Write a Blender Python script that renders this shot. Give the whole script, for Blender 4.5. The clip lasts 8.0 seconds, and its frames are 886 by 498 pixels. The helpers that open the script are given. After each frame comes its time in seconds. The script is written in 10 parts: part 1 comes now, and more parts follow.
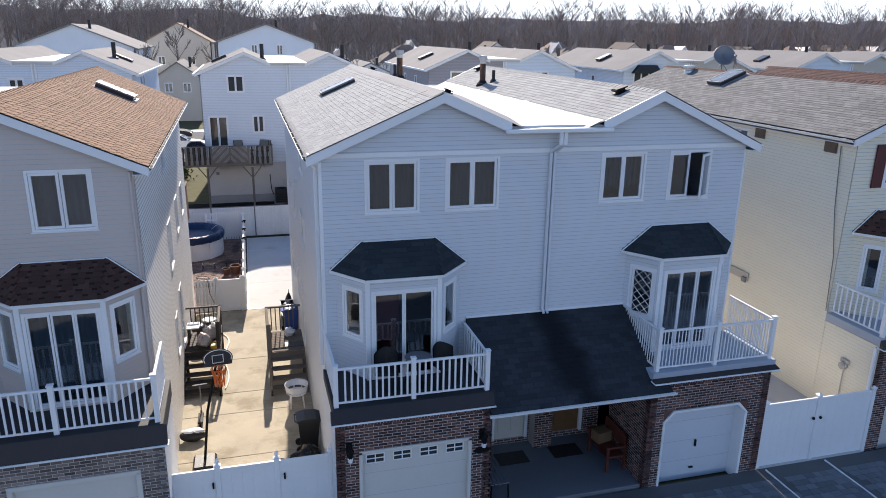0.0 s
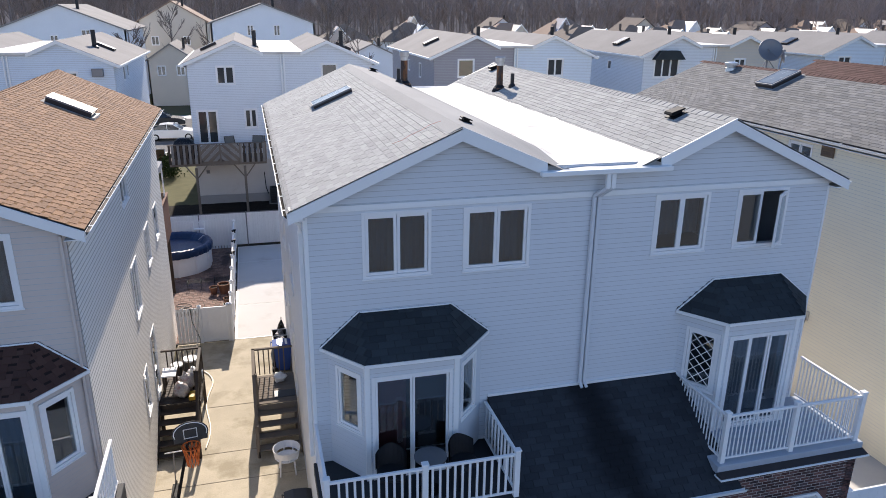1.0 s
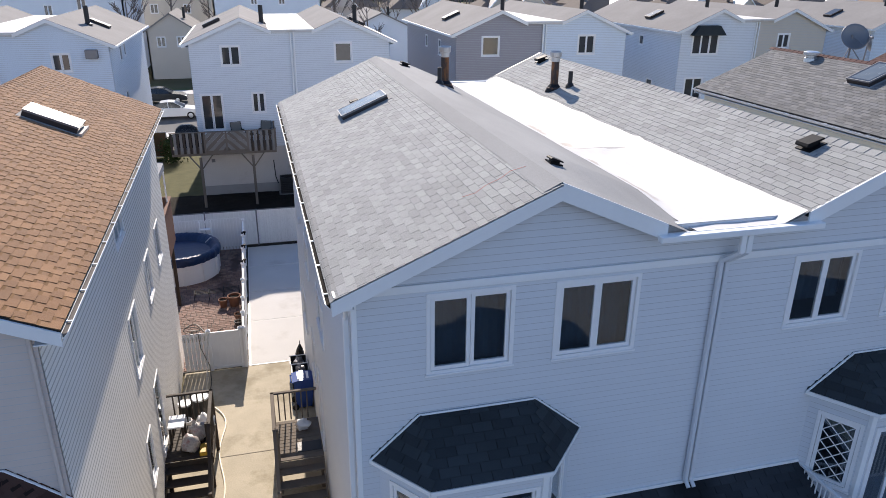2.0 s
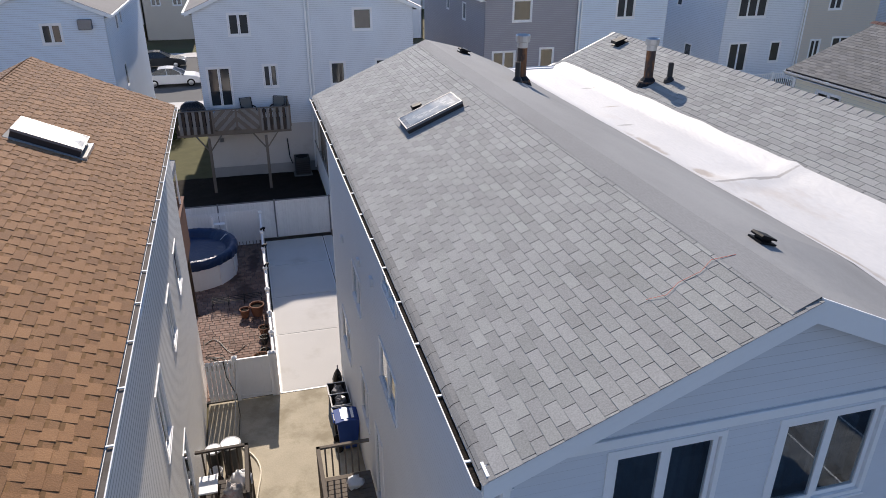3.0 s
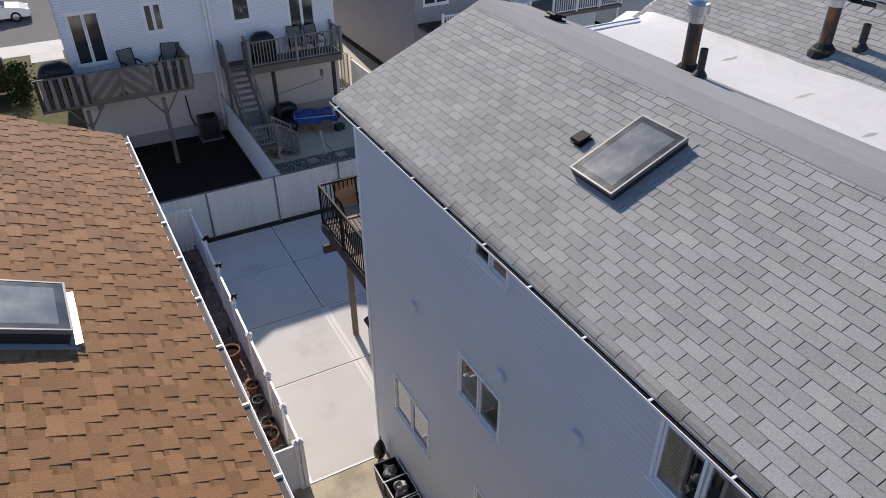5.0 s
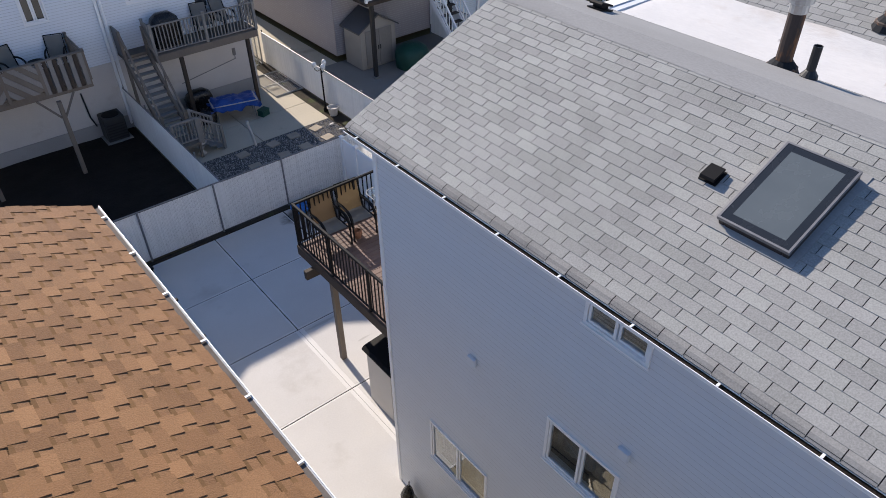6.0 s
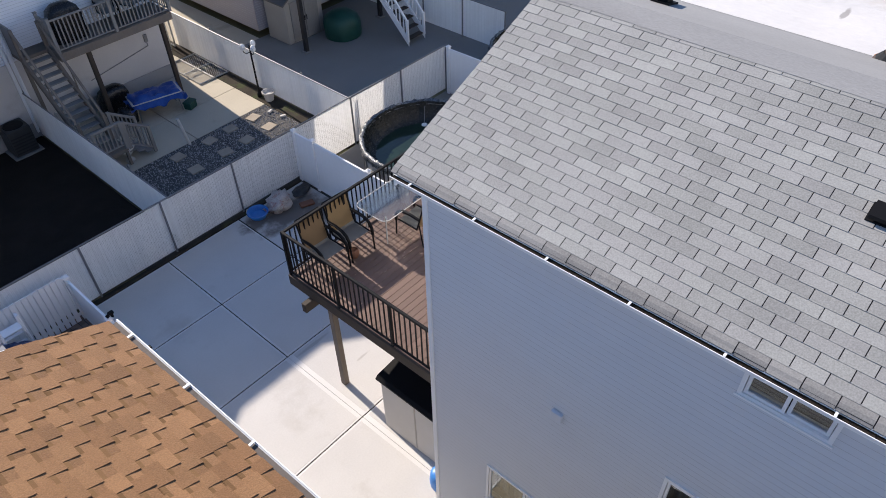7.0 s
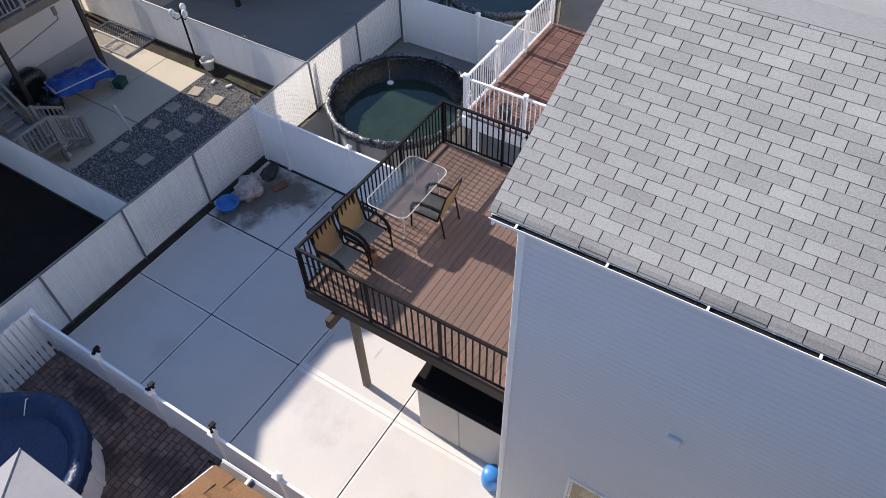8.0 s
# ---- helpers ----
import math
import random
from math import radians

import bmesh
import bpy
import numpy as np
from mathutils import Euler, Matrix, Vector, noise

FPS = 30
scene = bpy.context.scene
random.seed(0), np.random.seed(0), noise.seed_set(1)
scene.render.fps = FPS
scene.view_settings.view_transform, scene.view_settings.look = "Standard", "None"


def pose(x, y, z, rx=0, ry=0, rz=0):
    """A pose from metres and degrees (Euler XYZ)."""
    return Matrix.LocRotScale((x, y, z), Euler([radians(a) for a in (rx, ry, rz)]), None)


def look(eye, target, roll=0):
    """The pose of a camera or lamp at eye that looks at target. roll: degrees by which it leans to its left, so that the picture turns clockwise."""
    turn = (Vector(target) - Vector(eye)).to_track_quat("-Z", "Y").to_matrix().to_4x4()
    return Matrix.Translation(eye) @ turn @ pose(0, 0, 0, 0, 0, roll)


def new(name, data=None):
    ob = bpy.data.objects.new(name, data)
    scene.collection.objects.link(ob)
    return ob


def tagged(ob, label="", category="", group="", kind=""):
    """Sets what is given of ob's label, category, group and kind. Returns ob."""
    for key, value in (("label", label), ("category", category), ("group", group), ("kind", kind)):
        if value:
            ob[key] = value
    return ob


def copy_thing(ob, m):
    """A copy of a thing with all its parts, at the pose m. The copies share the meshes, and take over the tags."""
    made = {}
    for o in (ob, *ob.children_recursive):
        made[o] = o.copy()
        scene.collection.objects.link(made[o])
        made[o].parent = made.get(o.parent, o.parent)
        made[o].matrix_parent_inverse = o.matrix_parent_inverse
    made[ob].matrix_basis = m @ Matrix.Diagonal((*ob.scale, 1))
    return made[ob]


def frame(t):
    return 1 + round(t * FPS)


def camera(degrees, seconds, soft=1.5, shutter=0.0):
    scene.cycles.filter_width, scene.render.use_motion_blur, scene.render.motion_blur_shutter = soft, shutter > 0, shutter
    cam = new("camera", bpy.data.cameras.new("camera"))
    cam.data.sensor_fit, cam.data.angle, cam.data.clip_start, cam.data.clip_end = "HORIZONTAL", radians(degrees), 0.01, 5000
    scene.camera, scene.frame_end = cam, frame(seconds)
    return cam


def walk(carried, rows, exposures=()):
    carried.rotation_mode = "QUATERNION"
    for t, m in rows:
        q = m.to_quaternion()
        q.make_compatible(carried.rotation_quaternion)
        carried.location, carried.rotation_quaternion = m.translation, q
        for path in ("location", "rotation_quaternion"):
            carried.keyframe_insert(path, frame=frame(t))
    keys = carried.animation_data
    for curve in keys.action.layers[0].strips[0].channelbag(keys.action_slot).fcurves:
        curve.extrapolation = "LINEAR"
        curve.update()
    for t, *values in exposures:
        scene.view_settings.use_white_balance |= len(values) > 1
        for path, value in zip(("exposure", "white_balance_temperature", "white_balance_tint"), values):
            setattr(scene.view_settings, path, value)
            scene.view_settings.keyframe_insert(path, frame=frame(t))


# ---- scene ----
cam = camera(63.98, 8.0, 0.9)
PATH = [
    (0, (0.199, -0.312, 11.073), (0.709, 1.534, 10.495), 0.90),
    (0.5, (0.682, 1.486, 11.452), (1.186, 3.323, 10.841), 0.76),
    (1, (0.882, 3.237, 11.822), (1.378, 5.063, 11.177), 0.66),
    (1.5, (0.838, 4.981, 12.142), (1.327, 6.794, 11.454), 0.62),
    (3, (-0.183, 10.573, 12.855), (0.293, 12.317, 12.000), 0.30),
    (3.5, (-0.713, 12.408, 12.977), (-0.202, 14.107, 12.053), 0.11),
    (4, (-1.332, 14.200, 13.055), (-0.743, 15.836, 12.066), -0.09),
    (4.5, (-1.968, 16.038, 13.138), (-1.288, 17.597, 12.087), -0.13),
    (6, (-3.212, 21.149, 13.403), (-2.235, 22.381, 12.168), -0.88),
    (6.5, (-3.334, 22.617, 13.481), (-2.292, 23.729, 12.185), -1.17),
    (7, (-3.328, 24.034, 13.574), (-2.241, 25.024, 12.218), -1.48),
    (7.5, (-3.246, 25.428, 13.643), (-2.153, 26.286, 12.205), -1.89),
    (8, (-3.062, 26.717, 13.725), (-1.975, 27.444, 12.212), -2.14),
]
walk(cam, [(t, look(eye, target, roll)) for t, eye, target, roll in PATH],
     exposures=[(0, 0.68, 6350, 13.5), (1.5, 0.68, 6350, 13.5), (3, 0.26, 6350, 13.5), (3.5, 0.18, 6350, 13.5), (4, 0.08, 6350, 13.5), (4.5, 0.12, 6350, 13.5), (6, 0.45, 6350, 13.5), (7, 0.61, 6350, 13.5), (8, 0.68, 6350, 13.5)])

SUN_EL, SUN_AZ = radians(32.4), radians(4.6)
world = bpy.data.worlds.new("sky_world")
scene.world = world
world.use_nodes = True
wn = world.node_tree.nodes
sky = wn.new("ShaderNodeTexSky")
sky.sky_type = "NISHITA"
sky.sun_disc = False
sky.sun_elevation, sky.sun_rotation = SUN_EL, SUN_AZ
sky.air_density, sky.dust_density, sky.ozone_density = 1.0, 0.25, 4.5
wn["Background"].inputs["Strength"].default_value = 0.122
# pale haze that thickens towards the horizon all round
wl_ = world.node_tree.links
tc = wn.new("ShaderNodeTexCoord")
sep = wn.new("ShaderNodeSeparateXYZ")
wl_.new(tc.outputs["Generated"], sep.inputs[0])
fade = wn.new("ShaderNodeMapRange")
fade.interpolation_type = "SMOOTHSTEP"
fade.inputs["From Min"].default_value, fade.inputs["From Max"].default_value = 0.0, 0.28
fade.inputs["To Min"].default_value, fade.inputs["To Max"].default_value = 0.95, 0.0
wl_.new(sep.outputs["Z"], fade.inputs["Value"])
hz = wn.new("ShaderNodeMix")
hz.data_type = "RGBA"
wl_.new(fade.outputs[0], hz.inputs["Factor"])
wl_.new(sky.outputs[0], hz.inputs["A"])
hz.inputs["B"].default_value = (5.6, 6.1, 6.7, 1)
wl_.new(hz.outputs["Result"], wn["Background"].inputs["Color"])
sun = new("sun", bpy.data.lights.new("sun", "SUN"))
sun.data.energy, sun.data.angle, sun.data.color = 5.0, radians(0.53), (1.0, 0.89, 0.745)
to_sun = Vector((math.sin(SUN_AZ) * math.cos(SUN_EL), math.cos(SUN_AZ) * math.cos(SUN_EL), math.sin(SUN_EL)))
sun.matrix_world = look(to_sun * 60, (0, 0, 0))
scene.view_settings.exposure = 0.0

# ---- mesh building ----


class Build:
    """Collects vertices and faces for one mesh."""

    def __init__(self):
        self.v, self.f = [], []

    def add(self, vs, fs):
        n = len(self.v)
        self.v += [tuple(p) for p in vs]
        self.f += [tuple(n + i for i in g) for g in fs]
        return self

    def quad(self, a, b, c, d):
        return self.add([a, b, c, d], [(0, 1, 2, 3)])

    def box(self, x0, x1, y0, y1, z0, z1, c=0.0):
        if c <= 0:
            vs = [(x, y, z) for z in (z0, z1) for y in (y0, y1) for x in (x0, x1)]
            return self.add(vs, [(0, 2, 3, 1), (4, 5, 7, 6), (0, 1, 5, 4), (2, 6, 7, 3), (0, 4, 6, 2), (1, 3, 7, 5)])
        X, Y, Z = (x0, x1), (y0, y1), (z0, z1)
        vs, idx = [], {}
        for i in (0, 1):
            for j in (0, 1):
                for k in (0, 1):
                    for ax in range(3):
                        p = [X[i] + (c if i == 0 else -c), Y[j] + (c if j == 0 else -c), Z[k] + (c if k == 0 else -c)]
                        p[ax] = (X[i], Y[j], Z[k])[ax]
                        idx[i, j, k, ax] = len(vs)
                        vs.append(tuple(p))
        fs = []
        for ax in range(3):
            o = [a for a in range(3) if a != ax]
            for s in (0, 1):
                ring = []
                for a, b in ((0, 0), (1, 0), (1, 1), (0, 1)):
                    key = [0, 0, 0]
                    key[ax], key[o[0]], key[o[1]] = s, a, b
                    ring.append(idx[key[0], key[1], key[2], ax])
                fs.append(tuple(ring))
            for a in (0, 1):
                for b in (0, 1):
                    k0, k1 = [0, 0, 0], [0, 0, 0]
                    k0[o[0]] = k1[o[0]] = a
                    k0[o[1]] = k1[o[1]] = b
                    k1[ax] = 1
                    fs.append((idx[(*k0, o[0])], idx[(*k1, o[0])], idx[(*k1, o[1])], idx[(*k0, o[1])]))
        for i in (0, 1):
            for j in (0, 1):
                for k in (0, 1):
                    fs.append(tuple(idx[i, j, k, ax] for ax in range(3)))
        return self.add(vs, fs)

    def prism(self, poly, axis, a, b):
        """Extrudes a polygon, given in the two other axes in order, along axis from a to b."""
        def at(p, h):
            q = list(p)
            q.insert(axis, h)
            return tuple(q)
        n = len(poly)
        vs = [at(p, a) for p in poly] + [at(p, b) for p in poly]
        fs = [tuple(range(n - 1, -1, -1)), tuple(range(n, 2 * n))]
        fs += [(i, (i + 1) % n, n + (i + 1) % n, n + i) for i in range(n)]
        return self.add(vs, fs)

    def ring(self, x0, x1, z0, z1, w, y0, y1):
        """A mitred rectangular surround in one piece, in the x-z plane."""
        o = [(x0, z0), (x1, z0), (x1, z1), (x0, z1)]
        i = [(x0 + w, z0 + w), (x1 - w, z0 + w), (x1 - w, z1 - w), (x0 + w, z1 - w)]
        vs = [(x, y, z) for y in (y0, y1) for x, z in o + i]
        fs = []
        for k in range(4):
            j = (k + 1) % 4
            fs += [(k, j, 4 + j, 4 + k), (8 + k, 12 + k, 12 + j, 8 + j), (k, 8 + k, 8 + j, j), (4 + k, 4 + j, 12 + j, 12 + k)]
        return self.add(vs, fs)

    def cyl(self, p, q, r, r2=None, n=10, caps=True):
        p, q = Vector(p), Vector(q)
        r2 = r if r2 is None else r2
        d = (q - p).normalized()
        s = d.orthogonal().normalized()
        t = d.cross(s)
        vs = []
        for c, rad in ((p, r), (q, r2)):
            vs += [c + (s * math.cos(2 * math.pi * i / n) + t * math.sin(2 * math.pi * i / n)) * rad for i in range(n)]
        fs = [(i, (i + 1) % n, n + (i + 1) % n, n + i) for i in range(n)]
        if caps:
            fs += [tuple(range(n - 1, -1, -1)), tuple(range(n, 2 * n))]
        return self.add(vs, fs)

    def tube(self, pts, r, n=6):
        """A round bar swept in one piece through the points."""
        pts = [Vector(q) for q in pts]
        closed = (pts[0] - pts[-1]).length < 1e-6 and len(pts) > 3
        if closed:
            pts.pop()
        m = len(pts)
        vs, s = [], None
        for k, c in enumerate(pts):
            a = pts[k - 1] if k or closed else c
            b = pts[(k + 1) % m] if k < m - 1 or closed else c
            d1, d2 = (c - a).normalized(), (b - c).normalized()
            d = (d1 + d2).normalized() if (d1 + d2).length > 1e-4 else d2
            s = d.orthogonal().normalized() if s is None else (s - d * s.dot(d)).normalized()
            t = d.cross(s)
            w = r / max(0.5, d.dot(d2) if d2.length > 0.5 else d.dot(d1))
            vs += [c + (s * math.cos(2 * math.pi * i / n) + t * math.sin(2 * math.pi * i / n)) * w for i in range(n)]
        fs = []
        for k in range(m if closed else m - 1):
            q = (k + 1) % m
            fs += [(k * n + i, k * n + (i + 1) % n, q * n + (i + 1) % n, q * n + i) for i in range(n)]
        if not closed:
            fs += [tuple(range(n - 1, -1, -1)), tuple(range((m - 1) * n, m * n))]
        return self.add(vs, fs)

    def islands(self):
        """The separate pieces, each as a Build of its own."""
        root = list(range(len(self.v)))

        def find(a):
            while root[a] != a:
                root[a] = root[root[a]]
                a = root[a]
            return a
        for f in self.f:
            for a in f[1:]:
                root[find(a)] = find(f[0])
        out = {}
        for f in self.f:
            out.setdefault(find(f[0]), []).append(f)
        res = []
        for fs in out.values():
            ids = sorted({a for f in fs for a in f})
            back = {a: k for k, a in enumerate(ids)}
            b = Build()
            b.v, b.f = [self.v[a] for a in ids], [tuple(back[a] for a in f) for f in fs]
            res.append(b)
        return res

    def lathe(self, prof, n=16, c=(0, 0, 0), squash=1.0):
        vs, m = [], len(prof)
        for r, z in prof:
            vs += [(c[0] + r * math.cos(2 * math.pi * i / n), c[1] + squash * r * math.sin(2 * math.pi * i / n), c[2] + z) for i in range(n)]
        fs = []
        for k in range(m - 1):
            fs += [(k * n + i, k * n + (i + 1) % n, (k + 1) * n + (i + 1) % n, (k + 1) * n + i) for i in range(n)]
        return self.add(vs, fs)

    def blob(self, c, rx, ry, rz, rough=0.2, seed=0, n=10, m=6):
        """A lumpy closed form."""
        vs, fs = [], []
        for k in range(m + 1):
            th = math.pi * k / m
            for i in range(n):
                ph = 2 * math.pi * i / n
                p = Vector((math.sin(th) * math.cos(ph), math.sin(th) * math.sin(ph), math.cos(th)))
                w = 1 + rough * noise.noise(p * 2.1 + Vector((seed * 3.7, seed, 0)))
                vs.append((c[0] + rx * p.x * w, c[1] + ry * p.y * w, c[2] + rz * p.z * w))
        for k in range(m):
            fs += [(k * n + i, (k + 1) * n + i, (k + 1) * n + (i + 1) % n, k * n + (i + 1) % n) for i in range(n)]
        return self.add(vs, fs)

    def mesh(self, name, material, smooth=False, weld=False):
        me = bpy.data.meshes.new(name)
        me.from_pydata(self.v, [], self.f)
        if len(self.f) < 9000:
            bm = bmesh.new()
            bm.from_mesh(me)
            bmesh.ops.remove_doubles(bm, verts=bm.verts, dist=1e-5) if smooth or weld else None
            bmesh.ops.recalc_face_normals(bm, faces=bm.faces)
            bm.to_mesh(me)
            bm.free()
        if smooth:
            me.polygons.foreach_set("use_smooth", [True] * len(me.polygons))
        me.materials.append(material)
        me.update()
        return me


def world_of(ob):
    m = ob.matrix_basis.copy()
    return world_of(ob.parent) @ m if ob.parent else m


def put(name, data, parent, m=None, label=""):
    """One object under a parent, on mesh data that may be shared; m is its pose in the world."""
    ob = new(name, data)
    ob.parent = parent
    ob.matrix_basis = world_of(parent).inverted() @ (m if m is not None else Matrix())
    if label:
        tagged(ob, label=label)
    return ob


APART = {"roof", "downspout", "rail", "edging", "louvre", "knob", "latch", "glazing_rim", "bed"}


def part(name, b, material, parent, label="", m=None, smooth=False, weld=False):
    if name in APART:
        first = None
        for c in b.islands():
            ob = put(name, c.mesh(name, material, smooth, weld), parent, m, label)
            first = first or ob
        return first
    return put(name, b.mesh(name, material, smooth, weld), parent, m, label)


def thing(name, label, category, at=(0, 0, 0), group="", kind="", rz=0.0):
    ob = new(name)
    ob.empty_display_size = 0.3
    ob.matrix_basis = pose(*at, 0, 0, rz)
    return tagged(ob, label, category, group, kind)


def solid(name, b, material, label, category, group="", kind="", m=None, smooth=False):
    ob = new(name, b.mesh(name, material, smooth))
    if m is not None:
        ob.matrix_basis = m
    return tagged(ob, label, category, group, kind)


def basis(o, u, n):
    """A pose whose x runs along u, y along n, and z up from them, at o."""
    u, n = Vector(u).normalized(), Vector(n).normalized()
    w = u.cross(n)
    return Matrix(((u.x, n.x, w.x, o[0]), (u.y, n.y, w.y, o[1]), (u.z, n.z, w.z, o[2]), (0, 0, 0, 1)))


# ---- materials ----


def surface(name, col, rough=0.6, var=0.12, scale=1.5, fine=40.0, bump=0.1, metal=0.0, pieces="", spread=0.25, stain=None, stain_at=0.62, hue=None, spec=0.4, stretch=(1, 1, 1), depth=0.01, grain=1.6, sheen=0.0):
    """A material with variation at two scales, fine relief, stains, and a tone of its own for each piece."""
    ma = bpy.data.materials.new(name)
    ma.use_nodes = True
    nt = ma.node_tree
    N, L = nt.nodes, nt.links
    bsdf = N["Principled BSDF"]
    geo = N.new("ShaderNodeNewGeometry")
    mp = N.new("ShaderNodeMapping")
    mp.inputs["Scale"].default_value = stretch
    L.new(geo.outputs["Position"], mp.inputs["Vector"])

    def noisy(s, d=4.0, r=0.55):
        t = N.new("ShaderNodeTexNoise")
        t.inputs["Scale"].default_value, t.inputs["Detail"].default_value, t.inputs["Roughness"].default_value = s, d, r
        L.new(mp.outputs[0], t.inputs["Vector"])
        return t.outputs["Fac"]

    def mathn(op, a, b, c=None):
        t = N.new("ShaderNodeMath")
        t.operation = op
        for i, x in enumerate((a, b, c)):
            if x is None:
                continue
            if isinstance(x, (int, float)):
                t.inputs[i].default_value = x
            else:
                L.new(x, t.inputs[i])
        return t.outputs[0]

    big, small = noisy(scale), noisy(fine, 3.0)
    tone = mathn("MULTIPLY_ADD", mathn("SUBTRACT", big, 0.5), var * 2.6, 1.0)
    tone = mathn("ADD", tone, mathn("MULTIPLY", mathn("SUBTRACT", small, 0.5), var * grain))
    colour = None
    if pieces:
        src = N.new("ShaderNodeObjectInfo").outputs["Random"] if pieces == "object" else geo.outputs["Random Per Island"]
        tone = mathn("ADD", tone, mathn("MULTIPLY", mathn("SUBTRACT", src, 0.5), spread))
        if hue:
            mx = N.new("ShaderNodeMix")
            mx.data_type = "RGBA"
            mx.inputs["A"].default_value, mx.inputs["B"].default_value = (*col, 1), (*hue, 1)
            L.new(mathn("FRACT", mathn("MULTIPLY", src, 7.31), 0.0), mx.inputs["Factor"])
            colour = mx.outputs["Result"]
    sc = N.new("ShaderNodeVectorMath")
    sc.operation = "SCALE"
    if colour is None:
        sc.inputs[0].default_value = col
    else:
        L.new(colour, sc.inputs[0])
    L.new(tone, sc.inputs["Scale"])
    out = sc.outputs[0]
    if stain:
        mx = N.new("ShaderNodeMix")
        mx.data_type = "RGBA"
        ramp = N.new("ShaderNodeMapRange")
        ramp.inputs["From Min"].default_value, ramp.inputs["From Max"].default_value = stain_at, stain_at + 0.14
        L.new(noisy(scale * 0.7, 6.0, 0.65), ramp.inputs["Value"])
        L.new(mathn("MULTIPLY", ramp.outputs[0], 0.75), mx.inputs["Factor"])
        L.new(out, mx.inputs["A"])
        mx.inputs["B"].default_value = (*stain, 1)
        out = mx.outputs["Result"]
    L.new(out, bsdf.inputs["Base Color"])
    rr = mathn("MULTIPLY_ADD", mathn("SUBTRACT", small, 0.5), 0.25, rough)
    L.new(rr, bsdf.inputs["Roughness"])
    bsdf.inputs["Metallic"].default_value = metal
    bsdf.inputs["Sheen Weight"].default_value, bsdf.inputs["Sheen Roughness"].default_value = sheen, 0.45
    bsdf.inputs["Specular IOR Level"].default_value = spec if rough < 0.8 else spec * 0.35
    if bump:
        bp = N.new("ShaderNodeBump")
        bp.inputs["Strength"].default_value, bp.inputs["Distance"].default_value = bump, depth
        L.new(mathn("ADD", small, mathn("MULTIPLY", big, 0.5)), bp.inputs["Height"])
        L.new(bp.outputs[0], bsdf.inputs["Normal"])
    return ma


def marks(ma, spots, col, ragged=1.1, scale=2.2, soft=0.35, most=0.85):
    """Ragged stains of their own shape on a level surface: ellipses (x, y, rx, ry) broken up by noise."""
    N, L = ma.node_tree.nodes, ma.node_tree.links

    def op(kind, a, b):
        t = N.new("ShaderNodeMath")
        t.operation = kind
        for i, x in enumerate((a, b)):
            if isinstance(x, (int, float)):
                t.inputs[i].default_value = x
            else:
                L.new(x, t.inputs[i])
        return t.outputs[0]

    sp = N.new("ShaderNodeSeparateXYZ")
    L.new(N.new("ShaderNodeNewGeometry").outputs["Position"], sp.inputs[0])
    nz = N.new("ShaderNodeTexNoise")
    nz.inputs["Scale"].default_value, nz.inputs["Detail"].default_value, nz.inputs["Roughness"].default_value = scale, 8.0, 0.65
    L.new(N.new("ShaderNodeNewGeometry").outputs["Position"], nz.inputs["Vector"])
    near = None
    for x, y, rx, ry in spots:
        dx = op("DIVIDE", op("SUBTRACT", sp.outputs["X"], x), rx)
        dy = op("DIVIDE", op("SUBTRACT", sp.outputs["Y"], y), ry)
        d = op("SQRT", op("ADD", op("MULTIPLY", dx, dx), op("MULTIPLY", dy, dy)), 0)
        near = d if near is None else op("MINIMUM", near, d)
    near = op("ADD", near, op("MULTIPLY", op("SUBTRACT", nz.outputs["Fac"], 0.5), ragged * 2))
    mr = N.new("ShaderNodeMapRange")
    mr.interpolation_type = "SMOOTHSTEP"
    mr.inputs["From Min"].default_value, mr.inputs["From Max"].default_value = 1.0 - soft, 1.0
    mr.inputs["To Min"].default_value, mr.inputs["To Max"].default_value = most, 0.0
    L.new(near, mr.inputs["Value"])
    mx = N.new("ShaderNodeMix")
    mx.data_type = "RGBA"
    mx.inputs["B"].default_value = (*col, 1)
    bs = N["Principled BSDF"]
    L.new(bs.inputs["Base Color"].links[0].from_socket, mx.inputs["A"])
    L.new(mr.outputs[0], mx.inputs["Factor"])
    L.new(mx.outputs["Result"], bs.inputs["Base Color"])


def glass(name, tint=(0.85, 0.9, 0.9), rough=0.0, ior=1.5):
    ma = bpy.data.materials.new(name)
    ma.use_nodes = True
    b = ma.node_tree.nodes["Principled BSDF"]
    b.inputs["Base Color"].default_value = (*tint, 1)
    b.inputs["Transmission Weight"].default_value = 1.0
    b.inputs["Roughness"].default_value = rough
    b.inputs["IOR"].default_value = ior
    return ma


M_SIDING = surface("siding_pale", (0.675, 0.7, 0.735), 0.5, 0.035, 0.7, 6.0, 0.03, stretch=(1, 1, 3))
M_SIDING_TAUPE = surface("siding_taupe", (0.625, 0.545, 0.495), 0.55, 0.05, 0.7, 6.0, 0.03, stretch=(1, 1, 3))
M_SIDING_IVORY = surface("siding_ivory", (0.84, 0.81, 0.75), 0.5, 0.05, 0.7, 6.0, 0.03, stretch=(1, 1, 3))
M_SIDING_CREAM = surface("siding_cream", (0.86, 0.79, 0.62), 0.5, 0.04, 0.7, 6.0, 0.03, stretch=(1, 1, 3))
M_SIDING_BLUE = surface("siding_light_blue", (0.71, 0.785, 0.87), 0.5, 0.04, 0.7, 6.0, 0.03)
